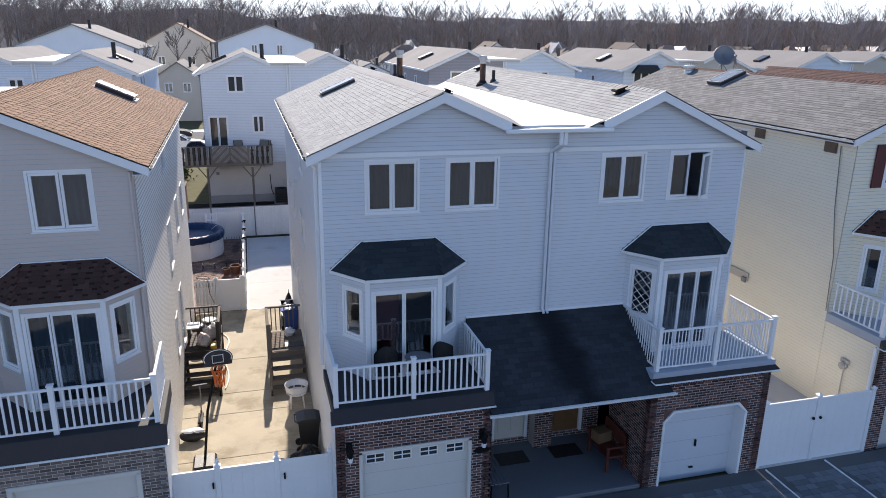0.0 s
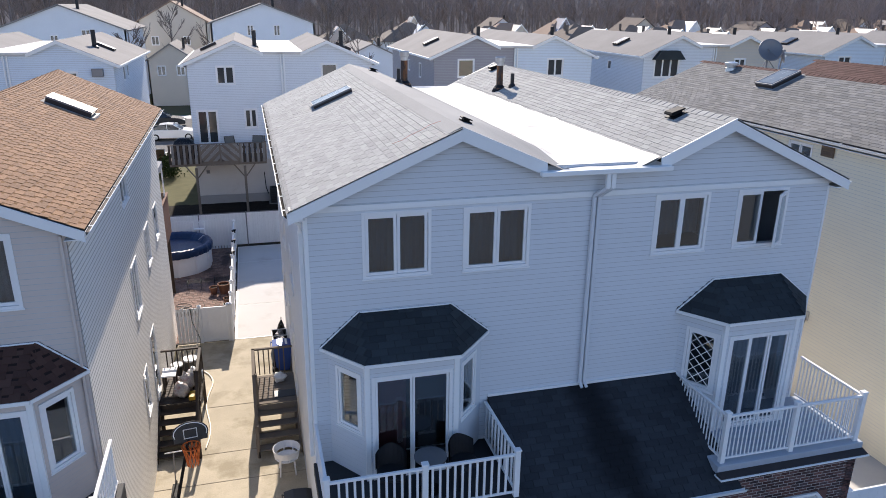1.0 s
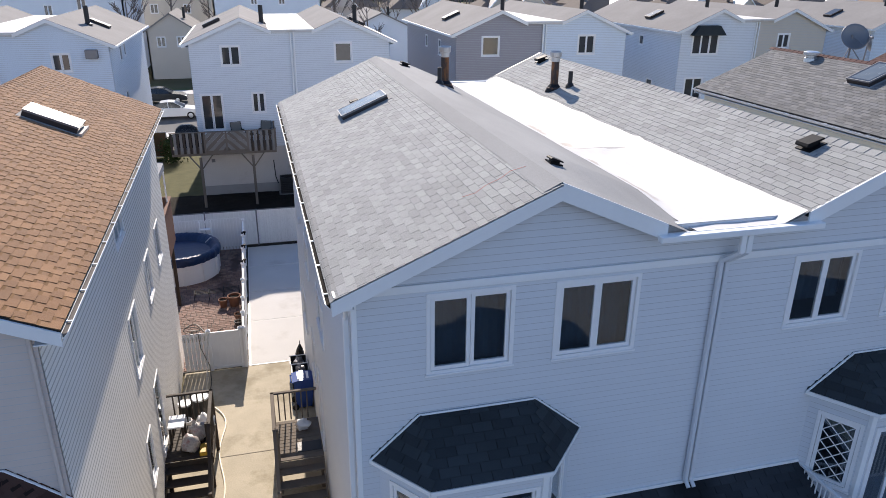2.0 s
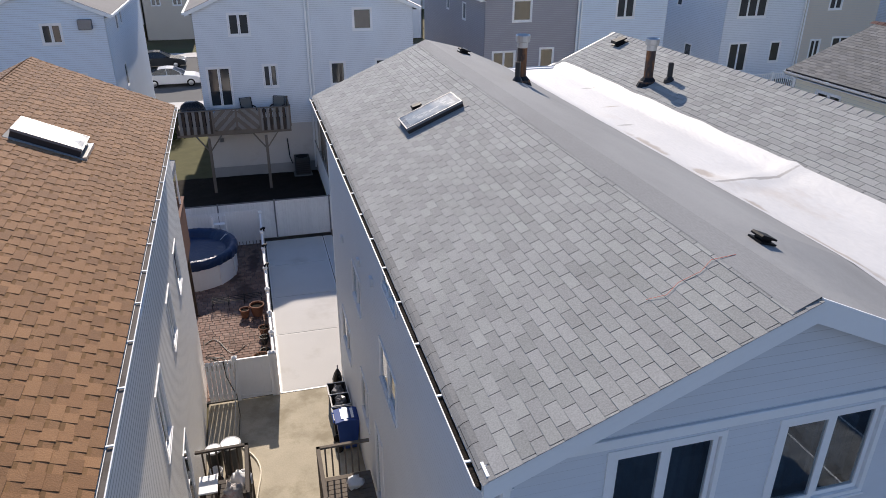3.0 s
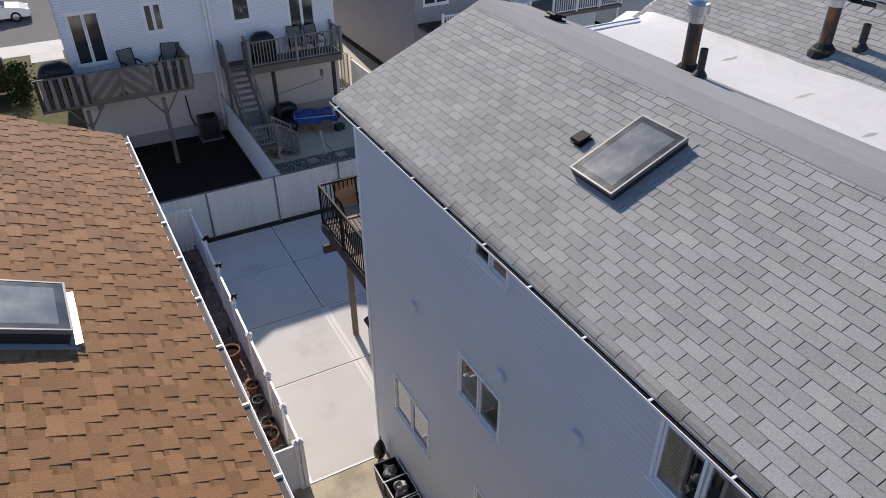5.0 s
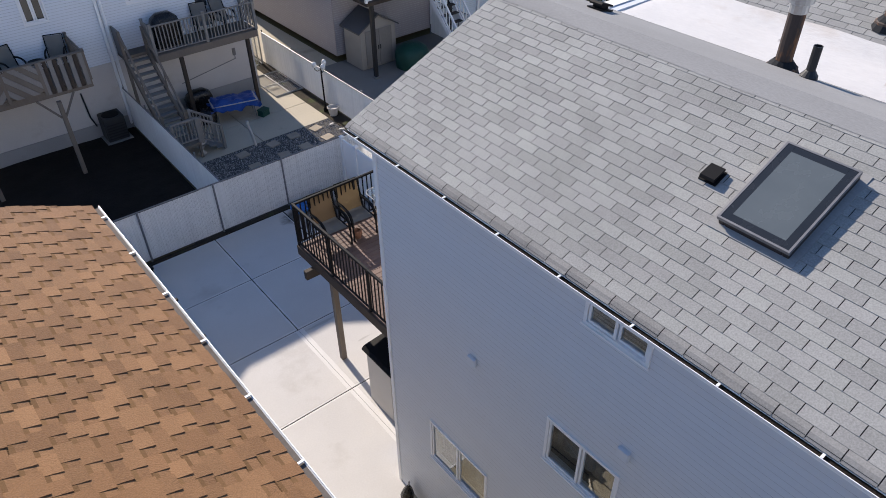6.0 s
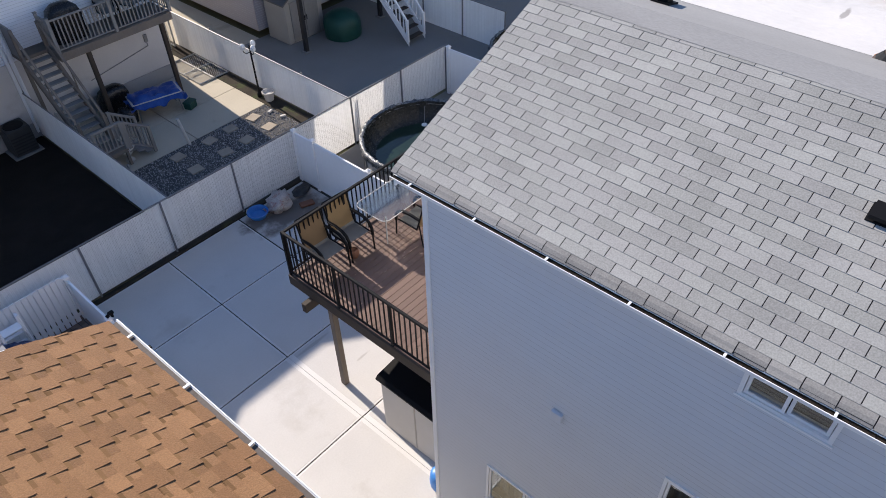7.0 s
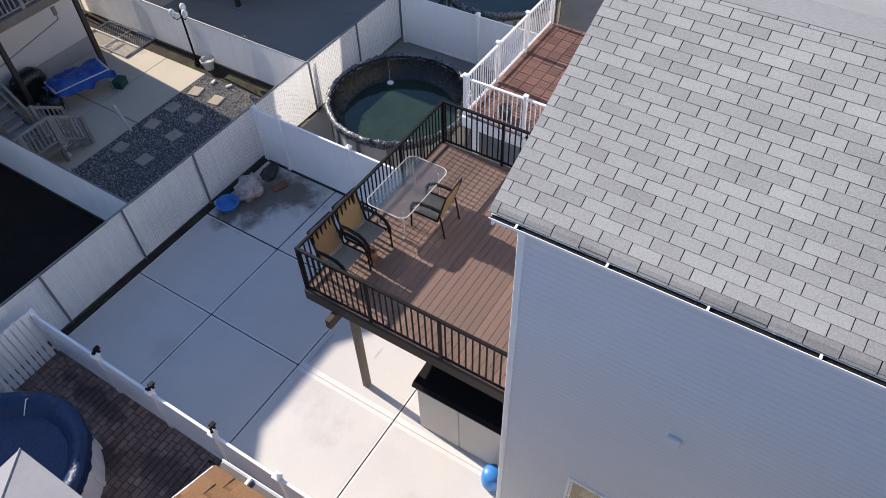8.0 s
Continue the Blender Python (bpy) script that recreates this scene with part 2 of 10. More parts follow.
M_SIDING_GREY = surface("siding_mauve_grey", (0.34, 0.32, 0.34), 0.5, 0.04, 0.7, 6.0, 0.03)
M_SIDING_WHITE = surface("siding_white", (0.75, 0.78, 0.82), 0.5, 0.04, 0.7, 6.0, 0.03)
M_SIDING_SAND = surface("siding_sand", (0.6, 0.54, 0.46), 0.5, 0.04, 0.7, 6.0, 0.03)
M_TRIM = surface("white_trim", (0.87, 0.88, 0.88), 0.4, 0.03, 1.0, 12.0, 0.03)
M_VINYL = surface("white_vinyl", (0.87, 0.87, 0.87), 0.35, 0.04, 0.9, 10.0, 0.03)
M_GREY_TABS = surface("grey_shingle", (0.308, 0.312, 0.298), 0.9, 0.14, 1.1, 60.0, 0.2, pieces="object", spread=0.24, hue=(0.298, 0.297, 0.29), sheen=0.2, grain=5.5)
M_GREY_TABS_J = surface("grey_shingle_joined", (0.308, 0.312, 0.298), 0.9, 0.14, 1.1, 60.0, 0.2, pieces="island", spread=0.24, hue=(0.298, 0.297, 0.29), sheen=0.2, grain=5.5)
M_TAN_TABS = surface("tan_shingle", (0.275, 0.149, 0.07), 0.9, 0.13, 2.2, 80.0, 0.6, pieces="object", spread=0.3, hue=(0.216, 0.113, 0.052), sheen=0.2, grain=6.5)
M_TAN_TABS_J = surface("tan_shingle_joined", (0.275, 0.149, 0.07), 0.9, 0.13, 2.2, 80.0, 0.6, pieces="island", spread=0.3, hue=(0.216, 0.113, 0.052), sheen=0.2, grain=6.5)
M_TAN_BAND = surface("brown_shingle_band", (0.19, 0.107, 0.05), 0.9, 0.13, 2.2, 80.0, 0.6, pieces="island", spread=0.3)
M_DARK_TABS_J = surface("dark_grey_shingle", (0.175, 0.172, 0.165), 0.9, 0.14, 0.6, 60.0, 0.5, pieces="island", spread=0.45, hue=(0.15, 0.15, 0.152), sheen=0.1, grain=4.0)
M_RED_TABS_J = surface("red_brown_shingle", (0.105, 0.06, 0.053), 0.9, 0.15, 0.6, 80.0, 0.5, pieces="island", spread=0.35)
M_BLACK_TABS = surface("charcoal_shingle", (0.04, 0.048, 0.054), 0.9, 0.22, 0.8, 80.0, 0.5, pieces="island", spread=0.35)
M_PORCH_TABS = surface("porch_charcoal_shingle", (0.04, 0.045, 0.052), 0.9, 0.22, 0.8, 80.0, 0.5, pieces="island", spread=0.35)
pn, pl = M_PORCH_TABS.node_tree.nodes, M_PORCH_TABS.node_tree.links
pg = pn.new("ShaderNodeNewGeometry")
px_ = pn.new("ShaderNodeSeparateXYZ")
pl.new(pg.outputs["Position"], px_.inputs[0])
pz = pn.new("ShaderNodeTexNoise")
pz.inputs["Scale"].default_value, pz.inputs["Detail"].default_value = 3.5, 6.0


def node_math(op, a, b, c=0.0):
    t = pn.new("ShaderNodeMath")
    t.operation = op
    for i, x in enumerate((a, b, c)):
        if isinstance(x, float):
            t.inputs[i].default_value = x
        else:
            pl.new(x, t.inputs[i])
    return t.outputs[0]


# the streak starts under the downspouts and drifts and widens towards the eave
axis = node_math("MULTIPLY_ADD", px_.outputs["Y"], -0.16, 9.53)
off = node_math("ABSOLUTE", node_math("SUBTRACT", px_.outputs["X"], axis), 0.0)
off = node_math("ADD", off, node_math("MULTIPLY", node_math("SUBTRACT", pz.outputs["Fac"], 0.5), 0.9))
streak = pn.new("ShaderNodeMapRange")
streak.interpolation_type = "SMOOTHSTEP"
streak.inputs["From Min"].default_value, streak.inputs["From Max"].default_value = 0.1, 0.65
streak.inputs["To Min"].default_value, streak.inputs["To Max"].default_value = 0.85, 0.0
pl.new(off, streak.inputs["Value"])
pm = pn.new("ShaderNodeMix")
pm.data_type = "RGBA"
pm.inputs["B"].default_value = (0.013, 0.014, 0.017, 1)
pb = pn["Principled BSDF"]
pl.new(pb.inputs["Base Color"].links[0].from_socket, pm.inputs["A"])
pl.new(streak.outputs[0], pm.inputs["Factor"])
pl.new(pm.outputs["Result"], pb.inputs["Base Color"])
M_BROWN_TABS = surface("brown_shingle", (0.1, 0.056, 0.045), 0.9, 0.2, 0.8, 80.0, 0.5, pieces="island", spread=0.35, hue=(0.085, 0.045, 0.036))
M_BROWN_BAND = surface("dark_brown_shingle_band", (0.03, 0.02, 0.018), 0.9, 0.2, 0.8, 80.0, 0.5)
M_ROOFDECK = surface("roof_felt", (0.035, 0.035, 0.035), 0.9, 0.2, 1.0, 50.0, 0.3)
M_TAR = surface("roof_tar_stain", (0.021, 0.023, 0.027), 0.8, 0.2, 1.0, 40.0, 0.3)
M_ROLL = surface("grey_roll_roofing", (0.3, 0.3, 0.297), 0.85, 0.2, 0.9, 60.0, 0.3, stretch=(1, 0.35, 1))
M_MEMBRANE = surface("white_roof_membrane", (0.65, 0.635, 0.615), 0.6, 0.1, 0.7, 14.0, 0.25, stain=(0.5, 0.43, 0.36), stain_at=0.56, stretch=(1.2, 0.5, 1), depth=0.03)
M_FAR_ROOF = surface("weathered_roof", (0.26, 0.248, 0.238), 0.9, 0.15, 0.5, 8.0, 0.3)
M_FAR_ROOF_D = surface("dark_brown_far_roof", (0.17, 0.142, 0.122), 0.9, 0.15, 0.5, 8.0, 0.3)
M_FAR_ROOF_B = surface("brown_weathered_roof", (0.3, 0.22, 0.17), 0.9, 0.15, 0.5, 8.0, 0.3)
M_BRICK = surface("red_brick", (0.165, 0.084, 0.072), 0.85, 0.2, 1.2, 60.0, 0.4, pieces="object", spread=1.1, hue=(0.068, 0.05, 0.05))
M_BRICK_J = surface("red_brick_joined", (0.165, 0.084, 0.072), 0.85, 0.2, 1.2, 60.0, 0.4, pieces="island", spread=1.1, hue=(0.068, 0.05, 0.05))
M_STONE = surface("grey_brown_brick", (0.25, 0.2, 0.175), 0.85, 0.2, 1.2, 60.0, 0.4, pieces="object", spread=0.9, hue=(0.11, 0.1, 0.1))
M_STONE_J = surface("grey_brown_brick_joined", (0.25, 0.2, 0.175), 0.85, 0.2, 1.2, 60.0, 0.4, pieces="island", spread=0.9, hue=(0.11, 0.1, 0.1))
M_MORTAR = surface("mortar", (0.56, 0.51, 0.48), 0.9, 0.12, 2.0, 80.0, 0.4)
M_CONC_OLD = surface("old_concrete", (0.48, 0.425, 0.325), 0.85, 0.22, 1.1, 26.0, 0.25, stain=(0.29, 0.25, 0.175), stain_at=0.5)
M_CONC_NEW = surface("new_concrete", (0.555, 0.538, 0.517), 0.8, 0.08, 0.6, 25.0, 0.15, stain=(0.44, 0.415, 0.385), stain_at=0.57)
M_CONC_GREY = surface("grey_concrete", (0.21, 0.205, 0.195), 0.85, 0.12, 0.5, 22.0, 0.2, stain=(0.14, 0.135, 0.12))
M_JOINT = surface("joint_sand", (0.2, 0.18, 0.15), 0.95, 0.1, 2.0, 40.0, 0.2)
M_PAVER = surface("red_paver", (0.24, 0.158, 0.128), 0.85, 0.15, 0.8, 40.0, 0.3, pieces="object", spread=0.45, hue=(0.28, 0.2, 0.165))
M_PAVER_J = surface("red_paver_joined", (0.24, 0.158, 0.128), 0.85, 0.15, 0.8, 40.0, 0.3, pieces="island", spread=0.45, hue=(0.28, 0.2, 0.165))
M_PAVER_GREY = surface("blue_grey_paver", (0.17, 0.18, 0.19), 0.8, 0.12, 0.8, 40.0, 0.3, pieces="island", spread=0.4)
M_SOIL = surface("dark_soil", (0.02, 0.016, 0.013), 0.95, 0.35, 1.2, 25.0, 0.8, depth=0.04)
M_LAND = surface("winter_grass", (0.13, 0.115, 0.065), 0.95, 0.25, 0.15, 3.0, 0.4, stain=(0.1, 0.12, 0.05), stain_at=0.5)
M_LAWN = surface("green_lawn", (0.115, 0.112, 0.058), 0.95, 0.25, 1.5, 60.0, 0.5)
M_ROAD = surface("asphalt", (0.13, 0.13, 0.13), 0.9, 0.12, 0.4, 60.0, 0.3, stain=(0.19, 0.185, 0.18))
M_GRAVEL = surface("gravel", (0.3, 0.29, 0.285), 0.9, 0.1, 1.0, 40.0, 0.3, pieces="island", spread=1.2)
M_GRAVEL_BASE = surface("dark_gravel_base", (0.1, 0.096, 0.092), 0.9, 0.4, 3.0, 40.0, 0.6)
# dark patches on the far pavers, which also deepen the shade there
marks(M_PAVER_J, [(-1.2, 34.9, 0.5, 1.0), (-0.8, 37.5, 0.3, 1.3), (-1.6, 36.2, 0.4, 0.5)], (0.06, 0.045, 0.04), 1.2, 2.5, 0.6, 0.7)
M_WOOD_GREY = surface("weathered_wood", (0.18, 0.153, 0.128), 0.85, 0.2, 1.5, 30.0, 0.3, stretch=(1, 1, 0.3))
M_WOOD_DARK = surface("dark_stained_wood", (0.05, 0.037, 0.028), 0.75, 0.2, 1.5, 30.0, 0.3)
M_PLANK = surface("brown_composite_deck", (0.145, 0.092, 0.072), 0.6, 0.1, 1.0, 40.0, 0.2, pieces="object", spread=0.3, stretch=(0.15, 3, 1))
M_WOODS = surface("grey_winter_twigs", (0.3, 0.255, 0.24), 0.95, 0.2, 0.3, 4.0, 0.0, pieces="island", spread=0.5)
M_BARK = surface("bare_tree_bark", (0.21, 0.18, 0.165), 0.95, 0.2, 0.3, 4.0, 0.0, pieces="island", spread=0.5)
M_BLACK_METAL = surface("black_metal", (0.007, 0.007, 0.008), 0.6, 0.1, 3.0, 40.0, 0.03, spec=0.15)
M_GALV = surface("galvanised_metal", (0.55, 0.56, 0.57), 0.35, 0.1, 4.0, 40.0, 0.05, metal=0.9)
M_RUST = surface("rusted_pipe", (0.05, 0.036, 0.032), 0.7, 0.3, 7.0, 40.0, 0.2, stain=(0.3, 0.12, 0.035), stain_at=0.47, stretch=(1, 1, 0.3))
M_BLACK_PIPE = surface("black_pipe", (0.02, 0.02, 0.022), 0.5, 0.2, 4.0, 40.0, 0.05)
M_DARK_TRIM = surface("dark_brown_trim", (0.035, 0.027, 0.026), 0.5, 0.15, 2.0, 30.0, 0.05)
M_BLUE_DECK = surface("blue_grey_deck_paint", (0.4, 0.44, 0.5), 0.5, 0.08, 1.0, 30.0, 0.05)
M_PORCH = surface("porch_grey_paint", (0.17, 0.18, 0.2), 0.6, 0.12, 1.0, 30.0, 0.1)
M_DARK_FLOOR = surface("dark_balcony_floor", (0.03, 0.032, 0.036), 0.7, 0.15, 1.0, 30.0, 0.1)
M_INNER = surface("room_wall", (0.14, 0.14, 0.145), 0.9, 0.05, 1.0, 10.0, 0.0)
M_CURTAIN = surface("curtain_cloth", (0.068, 0.09, 0.115), 0.9, 0.15, 2.0, 30.0, 0.1)
M_CURTAIN_PALE = surface("pale_curtain", (0.17, 0.175, 0.19), 0.9, 0.15, 2.0, 30.0, 0.1)
M_RED_DRAPE = surface("red_drape", (0.12, 0.03, 0.03), 0.9, 0.15, 2.0, 30.0, 0.1)
M_GLASS = glass("window_glass", (0.76, 0.86, 0.92), 0.0, 1.85)
M_FAR_GLASS = surface("far_window_glass", (0.035, 0.04, 0.045), 0.06, 0.3, 1.0, 3.0, 0.0, spec=0.8)
M_SKY_GLASS = surface("coated_skylight_glass", (0.02, 0.023, 0.027), 0.25, 0.0, 1.6, 4.0, 0.0)
M_SKY_GLASS.node_tree.nodes["Principled BSDF"].inputs["IOR"].default_value = 1.62
M_SKY_PANE = surface("skylight_pane_glass", (0.11, 0.128, 0.135), 0.25, 0.1, 1.6, 4.0, 0.0)
M_SKY_PANE.node_tree.nodes["Principled BSDF"].inputs["IOR"].default_value = 1.7
M_GARAGE = surface("painted_garage_door", (0.66, 0.64, 0.6), 0.45, 0.04, 0.8, 12.0, 0.04)
M_GARAGE_BLUE = surface("pale_garage_door", (0.66, 0.69, 0.74), 0.45, 0.04, 0.8, 12.0, 0.04)
M_SHUTTER = surface("maroon_shutter", (0.09, 0.018, 0.022), 0.5, 0.1, 2.0, 30.0, 0.05)
M_SLAT = surface("white_fence_slat", (0.84, 0.84, 0.83), 0.5, 0.1, 0.8, 8.0, 0.05, pieces="island", spread=0.12)
marks(M_MEMBRANE, [(6.78, 20.1, 0.16, 0.32), (6.72, 21.6, 0.13, 0.9), (6.68, 18.6, 0.1, 0.4), (6.62, 17.0, 0.1, 0.9), (7.4, 24.4, 0.3, 0.06)], (0.36, 0.29, 0.22), 0.9, 2.5, 0.6, 0.7)
# dark grey lines drawn along the membrane's creases
marks(M_MEMBRANE, [(7.25, 19.55, 1.05, 0.05), (7.7, 26.2, 0.25, 0.06), (7.0, 23.0, 0.2, 0.05)], (0.3, 0.28, 0.26), 0.7, 3.0, 0.4, 0.8)
marks(M_CONC_NEW, [(5.8, 38.6, 1.5, 0.95), (6.4, 38.0, 0.8, 1.2), (4.9, 38.9, 0.7, 0.5)], (0.12, 0.1, 0.085), 0.7, 1.8, 0.6, 0.9)
marks(M_CONC_NEW, [(2.9, 34.1, 0.8, 0.06), (3.4, 32.9, 0.3, 0.05)], (0.36, 0.34, 0.32), 0.9, 2.5, 0.6, 0.6)
# seam colour that paints the shade line under each siding lap
M_SEAM = surface("painted_seam_shade", (0.5, 0.51, 0.525), 0.8, 0.2, 2.0, 20.0, 0.0)
nt_ = M_SLAT.node_tree
tl_ = nt_.nodes.new("ShaderNodeBsdfTranslucent")
tl_.inputs["Color"].default_value = (0.9, 0.9, 0.89, 1)
ms_ = nt_.nodes.new("ShaderNodeMixShader")
ms_.inputs[0].default_value = 0.3
nt_.links.new(nt_.nodes["Principled BSDF"].outputs[0], ms_.inputs[1])
nt_.links.new(tl_.outputs[0], ms_.inputs[2])
nt_.links.new(ms_.outputs[0], nt_.nodes["Material Output"].inputs["Surface"])
# warmer tone of the painted seam shade, for the ivory wall
M_SEAM_DARK = surface("warm_seam_shade", (0.52, 0.49, 0.44), 0.8, 0.2, 2.0, 20.0, 0.0)
# first course along the eave, a darker grey than the field
M_EAVE_TABS = surface("darker_eave_shingle", (0.245, 0.243, 0.235), 0.9, 0.2, 1.6, 60.0, 0.2, pieces="island", spread=0.25, sheen=0.2, grain=4.0)
# silt colour, darkened to paint the shade inside the channel
M_CHANNEL = surface("gutter_silt_shade", (0.14, 0.125, 0.115), 0.85, 0.3, 3.0, 30.0, 0.2, stain=(0.07, 0.055, 0.045), stain_at=0.55)
M_STEEL = surface("grey_steel_post", (0.22, 0.22, 0.23), 0.5, 0.1, 2.0, 30.0, 0.05, metal=0.5)

# ---- the ground ----
g = Build()
rings = [0, 30, 60, 100, 160, 250, 400, 700, 1200, 2500]
seg = 48
for a, b in zip(rings, rings[1:]):
    for i in range(seg):
        t0, t1 = 2 * math.pi * i / seg, 2 * math.pi * (i + 1) / seg
        c = lambda r, t: (5 + r * math.cos(t), 30 + r * math.sin(t), -0.06)
        if a == 0:
            g.add([c(0, 0), c(b, t0), c(b, t1)], [(0, 1, 2)])
        else:
            g.quad(c(a, t0), c(b, t0), c(b, t1), c(a, t1))
solid("ground", g, M_LAND, "brownish winter grass and bare earth reaching to the woods", "ground", kind="structure")
solid("road", Build().box(-300, 400, 66.5, 85.5, -0.05, -0.02), M_ROAD, "grey asphalt street behind the second row of houses", "road", kind="structure")
# unseen asphalt, added far out so the front windows reflect grey
solid("road", Build().box(-300, 400, -90, 4.5, -0.05, -0.03), M_ROAD, "unseen grey asphalt in front of the houses, widened for window reflections", "road", kind="structure")
for y0, y1 in ((64.2, 66.5), (85.5, 88.0), (4.5, 6.6)):
    solid("pavement", Build().box(-300, 400, y0, y1, -0.05, 0.02, 0.01), M_CONC_NEW, "pale concrete footway along the street", "pavement", kind="structure")

# ---- building blocks of houses ----


def wall_pose(o, u):
    """Local x runs to the right as seen from outside, y inward, z up."""
    u = Vector((u[0], u[1], 0)).normalized()
    return basis((o[0], o[1], o[2] if len(o) > 2 else 0), u, Vector((0, 0, 1)).cross(u))


def over(line, z):
    """The stretches of a polyline of (u, z) that lie above z."""
    out = []
    for (a, za), (b, zb) in zip(line, line[1:]):
        if max(za, zb) <= z:
            continue
        lo = a if za >= z else a + (b - a) * (z - za) / (zb - za)
        hi = b if zb >= z else a + (b - a) * (z - za) / (zb - za)
        if out and abs(out[-1][1] - lo) < 1e-4:
            out[-1][1] = hi
        elif hi - lo > 0.01:
            out.append([lo, hi])
    return out


def height_at(line, u):
    for (a, za), (b, zb) in zip(line, line[1:]):
        if a - 1e-6 <= u <= b + 1e-6:
            return za + (zb - za) * (u - a) / max(b - a, 1e-6)
    return line[-1][1]


def cut(parts, a, b):
    out = []
    for lo, hi in parts:
        if b <= lo or a >= hi:
            out.append([lo, hi])
            continue
        if a > lo:
            out.append([lo, a])
        if b < hi:
            out.append([b, hi])
    return out


def wall(parent, m, z0, top, holes, material, core=None, t=0.15, course=0.1, siding=True, label="", seam=None, lap=0.019, shade_h=0.013):
    """A thick wall with openings through it, clad in overlapping courses. top: polyline of (u, z)."""
    us = sorted({u for u, _ in top} | {x for h in holes for x in h[:2]})
    b = Build()
    for a, c in zip(us, us[1:]):
        if c - a < 1e-4:
            continue
        zs = z0
        for h in sorted((h for h in holes if h[0] < (a + c) / 2 < h[1]), key=lambda h: h[2]):
            if h[2] > zs + 1e-4:
                b.prism([(a, zs), (c, zs), (c, h[2]), (a, h[2])], 1, 0, t)
            zs = h[3]
        za, zc = height_at(top, a), height_at(top, c)
        if max(za, zc) > zs + 1e-3:
            b.prism([(a, zs), (c, zs), (c, max(zc, zs)), (a, max(za, zs))], 1, 0, t)
    w = part("wall", b, core or material, parent, label, m=m, weld=True)
    if siding:
        s, gr = Build(), Build()
        z = z0
        zmax = max(p[1] for p in top)
        while z < zmax:
            spans = over(top, z + course * 0.6)
            for h in holes:
                if h[2] < z + course * 0.5 < h[3]:
                    spans = cut(spans, h[0], h[1])
            for lo, hi in spans:
                if hi - lo < 0.02:
                    continue
                s.quad((lo, -lap, z), (hi, -lap, z), (hi, -0.005, z + course), (lo, -0.005, z + course))
                s.quad((lo, -0.001, z), (hi, -0.001, z), (hi, -lap, z), (lo, -lap, z))
                # thin dark strip paints the lap's shade onto the course below
                gr.quad((lo, -0.0085, z + course - shade_h), (hi, -0.0085, z + course - shade_h), (hi, -0.0065, z + course), (lo, -0.0065, z + course))
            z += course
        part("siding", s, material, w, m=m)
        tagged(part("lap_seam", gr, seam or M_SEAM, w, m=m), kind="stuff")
    return w


def window(parent, m, u0, u1, z0, z1, cols=2, trim=0.058, rows=1, material=None, pane=None, back=None, name="window", sill=True, sash=0.055, open_last=0.0, drape=0.0, deep=0.06):
    """A window or sliding door in an opening: casing, sashes, and each pane as a piece."""
    material, pane = material or M_VINYL, pane or M_GLASS
    w = part(name, Build().ring(u0, u1, z0, z1, trim, -0.03, 0.09), material, parent, m=m)
    if sill:
        part("sill", Build().box(u0 - 0.02, u1 + 0.02, -0.05, -0.032, z0 - 0.02, z0 + 0.012, 0.006), material, w, m=m)
    wdt = (u1 - u0 - 2 * trim) / cols
    hgt = (z1 - z0 - 2 * trim) / rows
    for i in range(cols):
        for j in range(rows):
            x0, x1 = u0 + trim + i * wdt + 0.006, u0 + trim + (i + 1) * wdt - 0.006
            a0, a1 = z0 + trim + j * hgt + 0.005, z0 + trim + (j + 1) * hgt - 0.005
            if open_last and i == cols - 1:
                hinge = m @ Matrix.Translation((x1, -0.03, 0)) @ Matrix.Rotation(radians(open_last), 4, "Z")
                L = x1 - x0
                part("sash", Build().ring(-L, 0, a0, a1, 0.06, -0.02, 0.02), material, w, "white casement sash swung open", m=hinge)
                p = part("pane", Build().box(-L + 0.06, -0.06, -0.003, 0.003, a0 + 0.06, a1 - 0.06), pane, w, m=hinge)
            else:
                dy = 0.02 * (i % 2) + 0.02 * (j % 2)
                part("sash", Build().ring(x0, x1, a0, a1, sash, -0.015 + dy, 0.03 + dy), material, w, m=m)
                p = part("pane", Build().box(x0 + sash, x1 - sash, 0.004 + dy, 0.009 + dy, a0 + sash, a1 - sash), pane, w, m=m)
            p.visible_shadow = pane is not M_GLASS
    if back:
        c = Build()
        n = max(6, int((u1 - u0) / 0.07))
        drop = z0 + 0.02 + drape * (z1 - z0)
        pts = [(u0 + 0.03 + (u1 - u0 - 0.06) * i / n, 0.17 + deep + (0.025 if i % 2 else 0.0)) for i in range(n + 1)]
        for (xa, ya), (xb, yb) in zip(pts, pts[1:]):
            c.quad((xa, ya, drop), (xb, yb, drop), (xb, yb, z1), (xa, ya, z1))
        part("curtain", c, back, w, m=m)
    return w


TAB = {}


def tab_mesh(wdt, dep, th, material, g=0.0048):
    key = (round(wdt, 3), round(dep, 3), round(th, 4), material.name)
    if key not in TAB:
        TAB[key] = Build().add([(g, 0, 0), (wdt - g, 0, 0), (wdt - g, dep, 0.0), (g, dep, 0.0), (g, 0, th), (wdt - g, 0, th), (wdt - g, dep, th * 0.35), (g, dep, th * 0.35)],
                               [(4, 5, 6, 7), (0, 1, 5, 4), (1, 2, 6, 5), (3, 0, 4, 7)]).mesh("shingle", material)
    return TAB[key]


